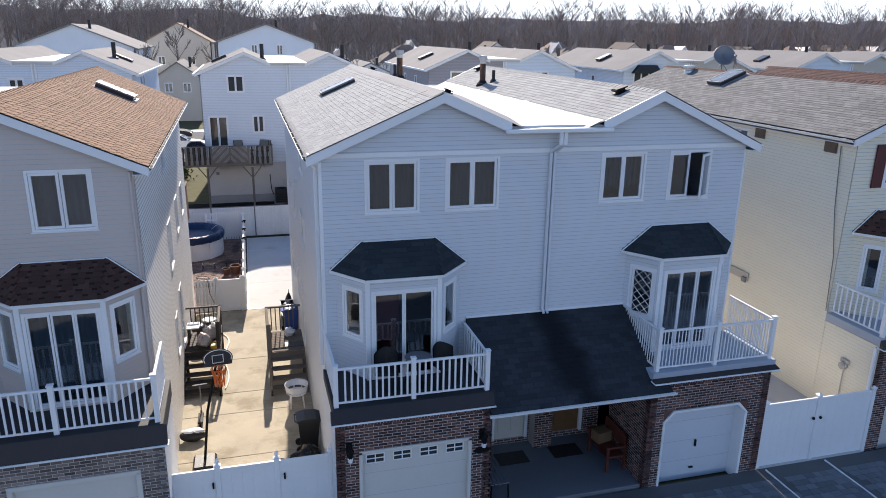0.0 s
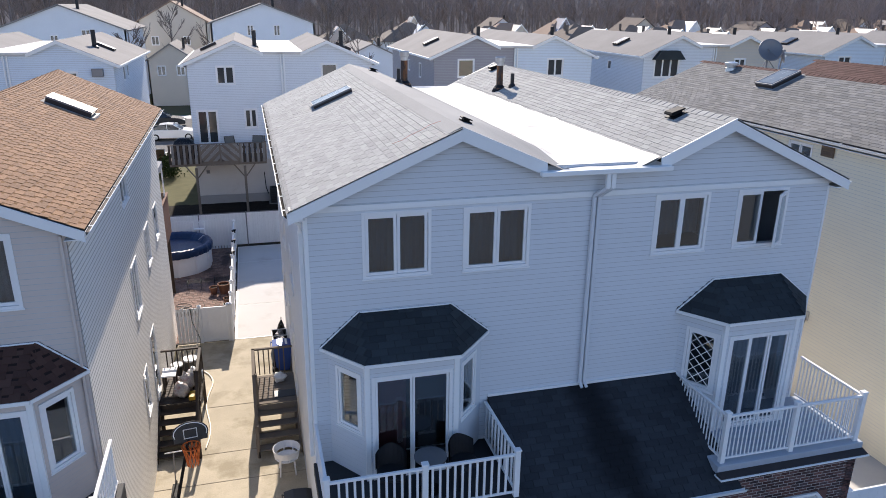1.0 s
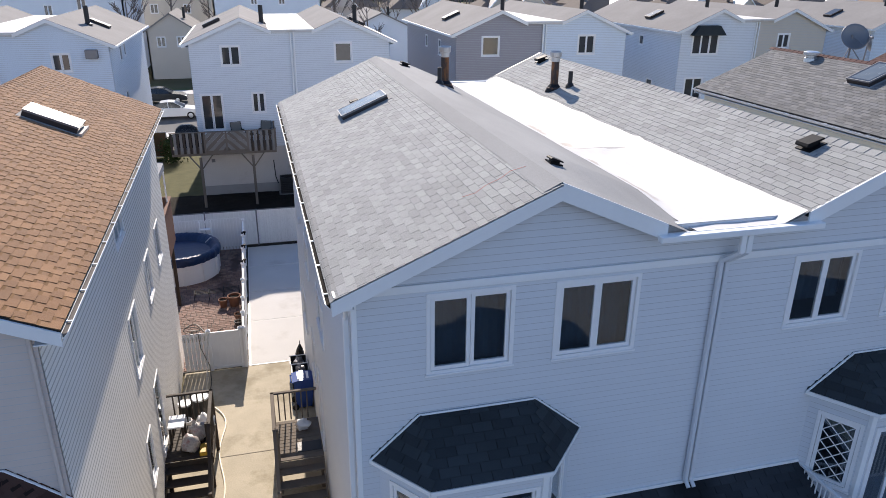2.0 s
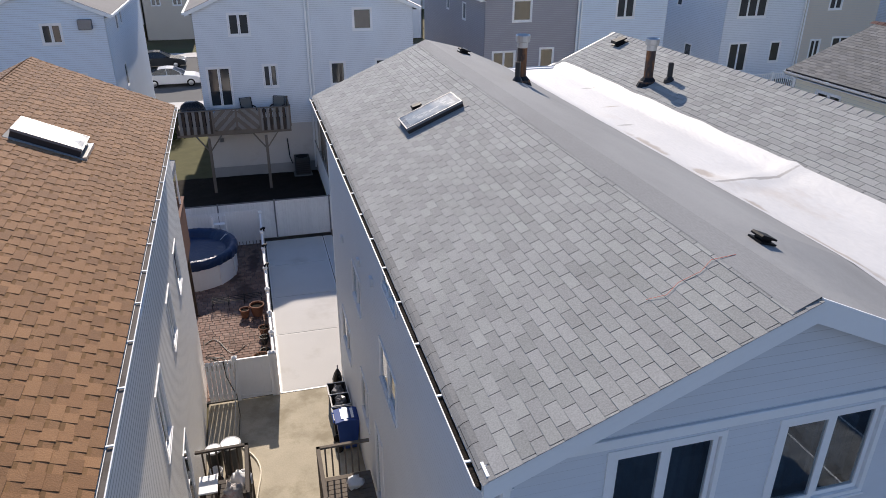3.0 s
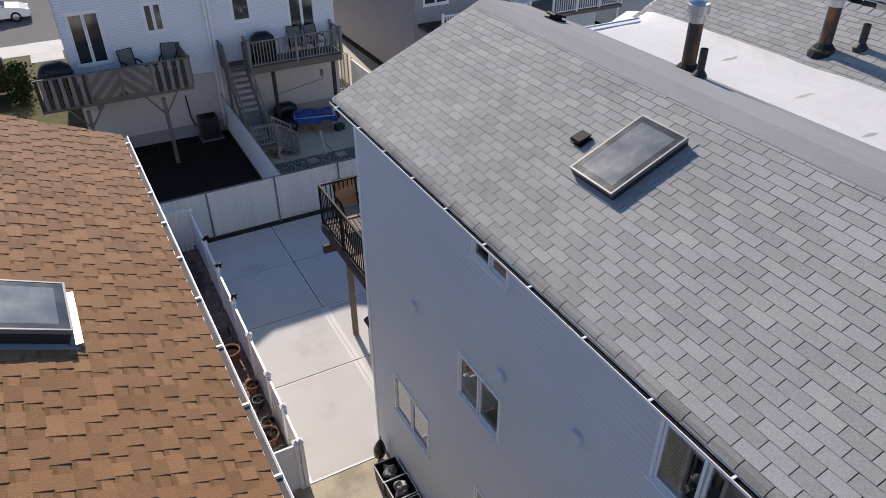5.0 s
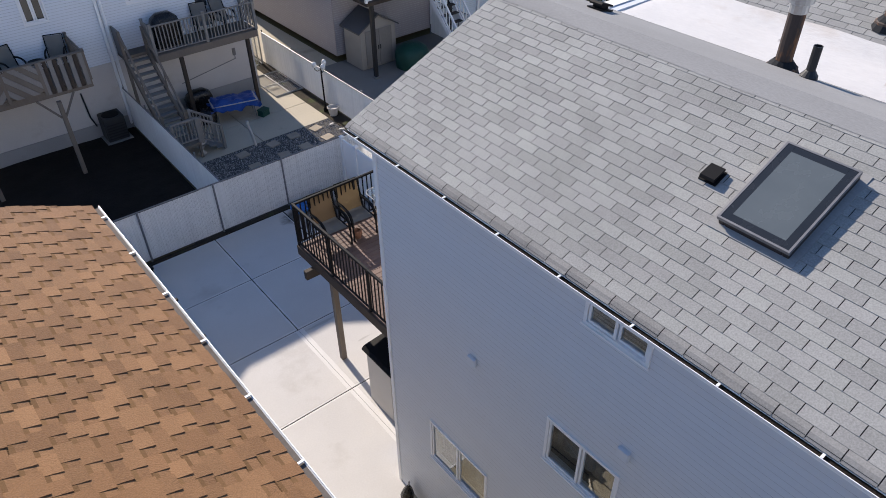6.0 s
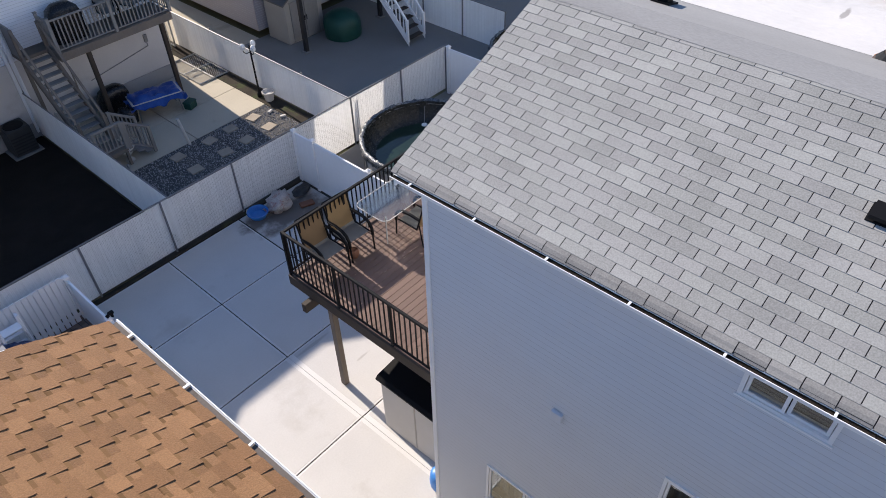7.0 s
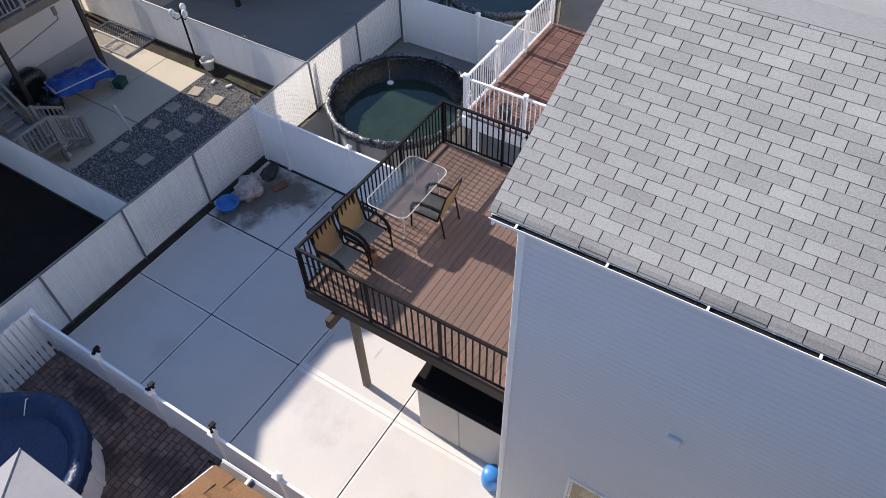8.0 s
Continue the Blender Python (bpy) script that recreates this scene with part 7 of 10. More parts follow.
# rear deck of the duplex
dk = thing("rear_deck", "raised brown composite deck with dark beams and timber posts", "deck", (2.2, 29, 0))
DZ, DX0, DX1, DY0, DY1 = 3.5, 2.2, 6.9, 28.87, 33.25
n = 31
for i in range(n):
    a, b = DY0 + (DY1 - DY0) * i / n, DY0 + (DY1 - DY0) * (i + 1) / n
    part("plank", Build().box(DX0, DX1, a + 0.003, b - 0.003, DZ - 0.03, DZ, 0.004), M_PLANK, dk)
part("rim_beam", Build().box(DX0 - 0.05, DX0 - 0.003, DY0, DY1 + 0.04, DZ - 0.26, DZ - 0.005, 0.006), M_WOOD_DARK, dk)
part("rim_beam", Build().box(DX1 + 0.003, DX1 + 0.05, DY0, DY1 + 0.04, DZ - 0.26, DZ - 0.005, 0.006), M_WOOD_DARK, dk)
part("rim_beam", Build().box(DX0, DX1, DY1 + 0.003, DY1 + 0.045, DZ - 0.26, DZ - 0.005, 0.006), M_WOOD_DARK, dk)
part("carrier_beam", Build().box(DX0 - 0.26, DX1 + 0.1, 32.58, 32.7, DZ - 0.5, DZ - 0.27, 0.008), M_WOOD_DARK, dk)
for i in range(9):
    x = DX0 + 0.3 + i * 0.52
    part("joist", Build().box(x, x + 0.045, DY0, DY1, DZ - 0.25, DZ - 0.035), M_WOOD_DARK, dk)
for x in (2.6, 6.5):
    part("post", Build().box(x - 0.07, x + 0.07, 32.57, 32.71, 0, DZ - 0.5, 0.008), M_WOOD_GREY, dk)
rl = thing("deck_railing", "black metal deck railing with thin balusters", "railing", (2.2, 29, DZ))
railing(rl, (DX0, DY0 + 0.05, DZ), (DX0, DY1, DZ), 34, 1.14, M_BLACK_METAL, 0.028, 0.0135, ends=(False, True), mids=2, cap=False)
railing(rl, (DX0, DY1, DZ), (DX1, DY1, DZ), 40, 1.14, M_BLACK_METAL, 0.028, 0.0135, ends=(False, True), mids=2, cap=False)
railing(rl, (DX1, DY1, DZ), (DX1, DY0 + 0.05, DZ), 34, 1.14, M_BLACK_METAL, 0.028, 0.0135, ends=(False, False), mids=2, cap=False)


def sling_chair(at, rz, label, sling):
    """A patio armchair of bent tube with a stretched fabric seat and back."""
    c = thing("patio_chair", label, "chair", at, "deck chairs", rz=rz)
    M = c.matrix_basis @ Matrix.Scale(1.1, 4)
    s = Build()
    prof = [(0.22, 0.40), (0.0, 0.39), (-0.2, 0.37), (-0.24, 0.4), (-0.30, 0.62), (-0.36, 0.85), (-0.4, 1.0)]
    for (y0, z0), (y1, z1) in zip(prof, prof[1:]):
        s.quad((-0.25, y0, z0), (0.25, y0, z0), (0.25, y1, z1), (-0.25, y1, z1))
        s.quad((-0.25, y0 - 0.004, z0 - 0.008), (-0.25, y1 - 0.004, z1 - 0.008), (0.25, y1 - 0.004, z1 - 0.008), (0.25, y0 - 0.004, z0 - 0.008))
    k = 12
    seat, backp = Build(), Build()
    seat.v, seat.f = s.v[:24], s.f[:6]
    backp.v, backp.f = s.v[24:], [tuple(i - 24 for i in f) for f in s.f[6:]]
    part("seat", seat, M_GREY_SLING, c, "grey shaded sling seat", m=M)
    part("backrest", backp, sling, c, m=M)
    for x in (-0.27, 0.27):
        part("side_frame", Build().tube([(x, 0.24, 0.4), (x, -0.22, 0.37), (x, -0.41, 1.02)], 0.016, 6), M_BLACK_METAL, c, m=M)
        part("leg", Build().tube([(x, 0.32, 0.0), (x, 0.3, 0.37)], 0.018, 6), M_BLACK_METAL, c, m=M)
        part("leg", Build().tube([(x, -0.36, 0.0), (x, -0.28, 0.5)], 0.016, 6), M_BLACK_METAL, c, m=M)
        part("armrest", Build().tube([(x, 0.3, 0.36), (x, 0.29, 0.5), (x, 0.23, 0.6), (x, 0.12, 0.655), (x, -0.08, 0.665), (x, -0.3, 0.63)], 0.03, 8), M_BLACK_METAL, c, m=M)
    part("crossbar", Build().tube([(-0.27, -0.41, 1.02), (0.27, -0.41, 1.02)], 0.014, 6), M_BLACK_METAL, c, m=M)
    return c


# chairs face the house; the third faces the table
sling_chair((2.86, 32.86, DZ), 178, "brown sling patio armchair with black frame on the deck", M_BROWN_SLING)
sling_chair((3.56, 32.86, DZ), 176, "tan sling patio armchair with black frame on the deck", M_TAN_SLING)
sling_chair((4.8, 32.15, DZ), 3, "low tan sling patio chair pushed under the glass table", M_TAN_SLING)
tb = thing("patio_table", "rectangular frosted glass patio table with white rim", "table", (4.7, 32.65, DZ))
tz = DZ + 0.74


def rounded(x0, x1, y0, y1, r, k=5):
    pts = []
    for cx, cy, a0 in ((x1 - r, y1 - r, 0), (x0 + r, y1 - r, 90), (x0 + r, y0 + r, 180), (x1 - r, y0 + r, 270)):
        pts += [(cx + r * math.cos(radians(a0 + 90 * i / k)), cy + r * math.sin(radians(a0 + 90 * i / k))) for i in range(k + 1)]
    return pts


tp = rounded(3.97, 5.54, 32.25, 33.17, 0.16)
part("tabletop", Build().prism(tp, 2, tz - 0.006, tz), M_TABLE_GLASS, tb)
loop = [(x, y, tz - 0.003) for x, y in tp]
part("rim", Build().tube(loop + loop[:1], 0.011, 6), M_POT_WHITE, tb)
for x, y in ((4.12, 32.4), (5.38, 32.4), (4.12, 33.0), (5.38, 33.0)):
    part("leg", Build().tube([(x, y, DZ), (x * 0.97 + 4.7 * 0.03, y, tz - 0.02)], 0.018, 6), M_POT_WHITE, tb)
solid("clay_pot", Build().lathe([(0.0, 0.0), (0.08, 0.0), (0.11, 0.1), (0.1, 0.18), (0.07, 0.2), (0.06, 0.17), (0.0, 0.15)], 12), M_TERRA, "small orange clay pot under a chair", "pot", m=pose(3.4, 32.65, DZ))
sbx = thing("storage_box", "pale grey resin deck box with a black lid", "storage box", (2.8, 30.3, 0))
for y0, y1 in ((29.22, 30.155), (30.165, 31.11)):
    part("panel", Build().box(2.4, 3.12, y0, y1, 0.004, 1.66, 0.018), M_BOX_GREY, sbx)
part("lid", Build().prism([(2.33, 1.66), (3.18, 1.66), (3.18, 1.8), (3.1, 1.83), (2.4, 1.76), (2.33, 1.7)], 1, 29.17, 31.17), M_BLACK_METAL, sbx)
solid("blue_barrel", Build().lathe([(0.0, 0), (0.17, 0), (0.21, 0.12), (0.22, 0.3), (0.2, 0.5), (0.15, 0.56), (0.0, 0.57)], 16), M_LIGHT_BLUE, "blue plastic barrel by the house corner", "barrel", m=pose(2.08, 29.2, 0.004), smooth=True)
solid("wash_tub", Build().lathe([(0.0, 0.01), (0.24, 0.01), (0.3, 0.16), (0.33, 0.17), (0.32, 0.19), (0.28, 0.17), (0.22, 0.04), (0.0, 0.035)], 18), M_LIGHT_BLUE, "blue plastic tub on the slab", "tub", m=pose(5.08, 39.12, 0.006))
solid("soil_bag", Build().blob((0, 0, 0.2), 0.46, 0.33, 0.24, 0.75, 4, 18, 10), M_BAG, "crumpled printed soil bag by the fence", "bag", m=pose(5.78, 38.98, 0.01, 0, 0, 30), smooth=True)
solid("planter_tray", Build().blob((0, 0, 0.08), 0.35, 0.22, 0.1, 0.6, 6, 12, 6), M_POT_DARK, "dark tray of soil by the fence", "tray", m=pose(6.68, 39.02, 0.005, 0, 0, 15))
solid("clay_tray", Build().box(-0.22, 0.22, -0.12, 0.12, 0, 0.08, 0.02), M_TERRA, "red clay trough on the slab", "trough", m=pose(6.38, 38.42, 0.008, 0, 0, -20))
solid("stone_block", Build().blob((0, 0, 0.07), 0.1, 0.09, 0.09, 0.4, 8, 9, 6), M_POT_WHITE, "pale stone by the fence", "stone", m=pose(5.0, 39.45, 0.0))

# covered black pool beyond the white fence
bp = thing("round_pool", "round above-ground pool with a sagging black cover", "pool", (10.2, 36.9, 0))


def draped(cx, cy, r, rings, folds, rough, seed, n=120):
    """A closed band of sheeting round a pool: rings of (radius share, height), with folds that run down it."""
    vs = []
    for k, (f, z) in enumerate(rings):
        for i in range(n):
            a = 6.28319 * i / n
            c, s = math.cos(a), math.sin(a)
            w = 1 + folds * noise.noise(Vector((c * 11, s * 11, k * 0.25 + seed))) + rough * noise.noise(Vector((c * 34, s * 34, k * 1.7 + seed)))
            dz = rough * 1.6 * noise.noise(Vector((c * 19, s * 19, k * 0.9 + seed + 5)))
            vs.append((cx + r * f * w * c, cy + r * f * w * s, z + dz))
    return Build().add(vs, [(k * n + i, k * n + (i + 1) % n, (k + 1) * n + (i + 1) % n, (k + 1) * n + i) for k in range(len(rings) - 1) for i in range(n)])


def disc(cx, cy, r, z, n=48):
    return Build().add([(cx + r * math.cos(6.28319 * i / n), cy + r * math.sin(6.28319 * i / n), z) for i in range(n)], [tuple(range(n))])


M_FOIL = surface("silvery_black_sheeting", (0.16, 0.165, 0.17), 0.28, 0.5, 6.0, 24.0, 0.7, metal=0.55, stain=(0.015, 0.016, 0.017), stain_at=0.5, depth=0.03)
part("pool_wall", Build().lathe([(2.02, 0), (2.02, 1.12), (1.98, 1.12)], 48, (10.2, 36.9, 0)), M_BOX_GREY, bp)
for i in range(14):
    part("upright", Build().box(2.02, 2.07, -0.06, 0.06, 0, 1.1, 0.01), M_STEEL, bp, m=pose(10.2, 36.9, 0, 0, 0, 25.7 * i))
part("rim_fold", draped(10.2, 36.9, 2.08, ((0.985, 0.95), (1.015, 1.08), (1.02, 1.2), (0.99, 1.27), (0.955, 1.22)), 0.02, 0.03, 2, 160), M_FOIL, bp, "crinkled silvery sheeting folded over the rim", smooth=True)
part("cover", draped(10.2, 36.9, 2.08, ((0.965, 1.225), (0.945, 1.05), (0.91, 0.88), (0.85, 0.7), (0.77, 0.56), (0.7, 0.52)), 0.025, 0.006, 7, 160), M_POOL_BLACK, bp, "black cover hanging in folds down to the water", smooth=True)
part("water", disc(10.2, 36.9, 1.66, 0.6), M_WATER_GREEN, bp, "murky green water on the cover")
part("float", Build().lathe([(0, 0), (0.1, 0), (0.1, 0.03), (0, 0.05)], 10, (11.25, 38.0, 0.6)), M_VINYL, bp)
part("skimmer_pole", Build().cyl((11.3, 38.05, 0.62), (11.75, 38.4, 1.3), 0.012, n=5), M_STEEL, bp)
solid("bucket", Build().lathe([(0, 0), (0.11, 0), (0.14, 0.28), (0.12, 0.28), (0.1, 0.03), (0, 0.03)], 14), M_VINYL, "white plastic bucket by the pool", "bucket", m=pose(7.75, 37.6, 0.0))
# deck of the other unit, white railing
d2 = thing("paver_deck", "raised deck with red-brown square tiles", "deck", (8.1, 29, 0))
part("frame_box", Build().box(8.06, 12.6, 28.86, 33.5, 3.05, 3.33, 0.01), M_TRIM, d2)
M_TILE = surface("deck_tile", (0.16, 0.09, 0.075), 0.8, 0.15, 1.0, 30.0, 0.2, pieces="object", spread=0.4)
TL = Build().box(0.006, 0.294, 0.006, 0.294, 0, 0.03, 0.004).mesh("tile", M_TILE)
for i in range(15):
    for j in range(15):
        put("tile", TL, d2, pose(8.1 + i * 0.3, 28.95 + j * 0.3, 3.332))
for x in (8.3, 12.3):
    part("post", Build().box(x - 0.06, x + 0.06, 33.2, 33.32, 0, 3.05, 0.008), M_TRIM, d2)
r2_ = thing("deck_railing", "white vinyl deck railing with thin balusters", "railing", (8.1, 33.4, 3.36))
railing(r2_, (8.1, 33.42, 3.36), (12.5, 33.42, 3.36), 42, 1.05, M_VINYL, 0.04, 0.012, mids=2)
railing(r2_, (8.1, 28.95, 3.36), (8.1, 33.42, 3.36), 40, 1.05, M_VINYL, 0.04, 0.012, ends=(True, False), mids=2)
pl = thing("flower_pot", "dark pot with dry plant stalks on the deck", "pot", (8.5, 32.6, 3.365))
part("pot", Build().lathe([(0, 0), (0.12, 0), (0.17, 0.28), (0.15, 0.28), (0.11, 0.22), (0, 0.22)], 12), M_POT_DARK, pl, m=pose(8.5, 32.6, 3.365))
sp = Build()
r3 = random.Random(2)
for i in range(14):
    a = r3.uniform(0, 6.28)
    sp.tube([(0, 0, 0.2), (0.1 * math.cos(a), 0.1 * math.sin(a), 0.4), (0.25 * math.cos(a), 0.25 * math.sin(a), r3.uniform(0.4, 0.6))], 0.006, 3)
part("dry_plant", sp, M_WOOD_GREY, pl, m=pose(8.5, 32.6, 3.365))

# paver yard: blue pool, pots, rack
M_BROWN_BOARD = surface("brown_stained_board", (0.2, 0.115, 0.085), 0.8, 0.15, 1.5, 30.0, 0.2, stretch=(1, 1, 0.3))
bl = thing("round_pool", "white-walled above-ground pool with a navy cover", "pool", (-3.05, 37.05, 0))
part("pool_wall", Build().lathe([(1.62, 0.03), (1.62, 1.16), (1.58, 1.16)], 40, (-3.05, 37.05, 0)), M_VINYL, bl)
for i in range(12):
    part("upright", Build().box(1.615, 1.66, -0.05, 0.05, 0.03, 1.12, 0.01), M_VINYL, bl, m=pose(-3.05, 37.05, 0, 0, 0, 30 * i + 10))
part("cover", draped(-3.05, 37.05, 1.64, ((1.04, 0.9), (1.05, 1.05), (1.05, 1.17), (1.01, 1.25), (0.94, 1.26), (0.86, 1.16), (0.8, 1.02), (0.76, 0.94)), 0.02, 0.022, 4, 150), M_POOL_BLUE, bl, "wrinkled navy tarpaulin over the rim", smooth=True)
part("sagging_cover", disc(-3.05, 37.05, 1.3, 0.97), M_POOL_BLUE, bl, "sagging navy tarpaulin")
part("cord", Build().tube([(-1.62, 37.75, 0.75), (-1.58, 37.8, 1.1), (-1.75, 37.72, 1.28), (-1.98, 37.6, 1.1)], 0.01, 4), M_VINYL, bl)
ld = thing("pool_ladder", "white plastic pool ladder behind the pool", "ladder", (-2.0, 38.8, 0))
for x in (-2.25, -1.75):
    part("rail", Build().tube([(x, 39.12, 0.03), (x, 38.85, 1.55), (x, 38.78, 1.66), (x, 38.68, 1.66), (x, 38.6, 1.2), (x, 38.52, 0.4)], 0.03, 6), M_VINYL, ld)
for k in range(4):
    part("rung", Build().box(-2.25, -1.75, 39.02 - k * 0.055, 39.12 - k * 0.055, 0.3 + k * 0.32, 0.33 + k * 0.32, 0.006), M_VINYL, ld)
part("platform", Build().box(-2.28, -1.72, 38.66, 38.86, 1.28, 1.31, 0.006), M_VINYL, ld)
# raised deck behind the tan-roofed house, under a fabric canopy
td = thing("rear_deck", "raised brown timber deck with boarded sides behind the taupe house", "deck", (-5.2, 31.7, 0))
part("floor", Build().box(-7.8, -2.72, 29.75, 33.74, 3.3, 3.42, 0.008), M_WOOD_DARK, td)
for x in (-7.6, -5.2, -2.85):
    for y in (31.4, 33.6):
        part("post", Build().box(x - 0.06, x + 0.06, y - 0.06, y + 0.06, 0, 3.3, 0.006), M_WOOD_DARK, td)
for k in range(26):
    part("board", Build().box(-2.72, -2.69, 29.78 + k * 0.152, 29.92 + k * 0.152, 2.75, 4.4, 0.004), M_BROWN_BOARD, td)
for k in range(34):
    part("board", Build().box(-7.8 + k * 0.149, -7.66 + k * 0.149, 33.74, 33.77, 2.75, 4.4, 0.004), M_BROWN_BOARD, td)
part("top_rail", Build().box(-2.77, -2.66, 29.75, 33.8, 4.4, 4.44, 0.008).box(-7.8, -2.77, 33.7, 33.8, 4.4, 4.44, 0.008), M_BROWN_BOARD, td)
cn = thing("canopy", "white fabric gazebo canopy on slim posts over the deck", "canopy", (-4.2, 31.6, 3.42))
cx0, cx1, cy0, cy1, ce = -5.75, -2.69, 30.1, 33.16, 5.86
part("roof", Build().add([(cx0, cy0, ce), (cx1, cy0, ce), (cx1, cy1, ce), (cx0, cy1, ce), ((cx0 + cx1) / 2, (cy0 + cy1) / 2, ce + 0.62), (cx0, cy0, ce - 0.22), (cx1, cy0, ce - 0.22), (cx1, cy1, ce - 0.22), (cx0, cy1, ce - 0.22)],
                         [(0, 1, 4), (1, 2, 4), (2, 3, 4), (3, 0, 4), (0, 5, 6, 1), (1, 6, 7, 2), (2, 7, 8, 3), (3, 8, 5, 0)]), M_CANVAS, cn)
for x, y in ((cx0, cy0), (cx1, cy0), (cx1, cy1), (cx0, cy1)):
    part("rib", Build().cyl((x, y, ce + 0.006), ((cx0 + cx1) / 2, (cy0 + cy1) / 2, ce + 0.626), 0.012, n=5), M_STEEL, cn)
    part("post", Build().cyl((x + (0.05 if x < -4 else -0.05), y + (0.05 if y < 31 else -0.05), 3.42), (x + (0.05 if x < -4 else -0.05), y + (0.05 if y < 31 else -0.05), ce - 0.02), 0.03, n=8), M_VINYL, cn)



def plant_pot(x, y, r, h, material, label, stalks=8, z=0.03, seed=1):
    p = thing("flower_pot", label, "pot", (x, y, z), "yard pots")
    m = pose(x, y, z)
    part("pot", Build().lathe([(0, 0), (r * 0.7, 0), (r, h * 0.85), (r * 1.1, h * 0.86), (r * 1.1, h), (r * 0.93, h), (r * 0.9, h * 0.8), (0, h * 0.8)], 14), material, p, m=m)
    part("soil", Build().lathe([(r * 0.9, h * 0.82), (0, h * 0.84)], 12), M_SOIL, p, m=m)
    if stalks:
        r4 = random.Random(seed)
        s = Build()
        for i in range(stalks):
            a = r4.uniform(0, 6.28)
            L = r4.uniform(0.15, 0.4)
            s.tube([(0, 0, h * 0.8), (0.08 * math.cos(a), 0.08 * math.sin(a), h * 0.8 + L * 0.6), (0.2 * math.cos(a), 0.2 * math.sin(a), h * 0.8 + L)], 0.006, 3)
        tagged(part("dry_plant", s, M_WOOD_GREY, p, m=m), kind="stuff")


plant_pot(-0.78, 33.15, 0.24, 0.42, M_TERRA, "large terracotta pot with bare soil", 0)
plant_pot(-1.2, 33.1, 0.17, 0.32, M_TERRA, "terracotta pot with bare soil", 0)
plant_pot(-0.6, 31.75, 0.17, 0.3, M_TERRA, "terracotta pot with dry stalks by the fence", 6, seed=2)
plant_pot(-0.62, 31.2, 0.14, 0.26, M_POT_DARK, "dark pot with dry stalks by the fence", 8, seed=3)
plant_pot(-0.62, 30.35, 0.16, 0.28, M_POT_DARK, "dark pot with dry stalks by the fence", 10, seed=4)
plant_pot(-0.75, 29.85, 0.25, 0.4, M_TERRA, "large terracotta pot with a dead plant", 12, seed=5)
plant_pot(-0.6, 29.3, 0.15, 0.3, M_POT_DARK, "dark pot with dry stalks by the fence", 10, seed=6)
rk_ = thing("wire_rack", "low black wire rack on the pavers", "rack", (-1.4, 33.9, 0.03))
for k in range(4):
    part("wire", Build().tube([(-2.3, 33.75 + k * 0.12, 0.35), (-0.6, 33.8 + k * 0.12, 0.38)], 0.01, 4), M_BLACK_METAL, rk_)
for x in (-2.3, -1.75, -1.2, -0.6):
    part("hoop", Build().tube([(x, 33.7, 0.03), (x, 33.72, 0.4), (x, 34.15, 0.42), (x, 34.2, 0.03)], 0.011, 4), M_BLACK_METAL, rk_)
hz = Build()
pts = [(-2.5 + 0.1 * i, 31.6 + 0.35 * math.sin(i * 0.55) - 0.05 * i, 0.05) for i in range(14)]
solid("garden_hose", hz.tube(pts, 0.013, 5), M_BLACK_PIPE, "black garden hose on the pavers", "hose")
coil = [(-1.95 + 0.26 * math.cos(a * 0.5), 28.5 + 0.12 * math.sin(a * 0.5), 1.42 + 0.1 * math.sin(a * 0.37)) for a in range(30)]
coil += [(-1.75, 28.3, 1.4), (-1.72, 28.28, 0.9), (-1.5, 28.15, 0.3), (-1.45, 27.6, 0.03), (-1.5, 26.3, 0.03)]
solid("garden_hose", Build().tube(coil, 0.012, 5), M_BLACK_PIPE, "black garden hose draped over the gate", "hose")
solid("garden_hose", Build().tube([(-1.02 - 0.3 * max(0.0, i / 5 - 3.2) ** 2 + 0.09 * math.sin(i * 0.42), 21.4 + i * 0.22, 0.024) for i in range(23)], 0.024, 6), M_HOSE, "cream garden hose lying on the drive", "hose")
for i, y in enumerate((37.2, 35.6, 33.95)):
    lm = thing("solar_lamp", "small black solar lamp on a fence post", "lamp", (-0.3, y, 1.45), "fence lamps")
    part("head", Build().box(-0.06, 0.06, -0.05, 0.05, 0.06, 0.12, 0.01).box(-0.03, 0.03, -0.03, 0.03, -0.05, 0.06, 0.008), M_BLACK_METAL, lm, m=pose(-0.27, y, 1.5))


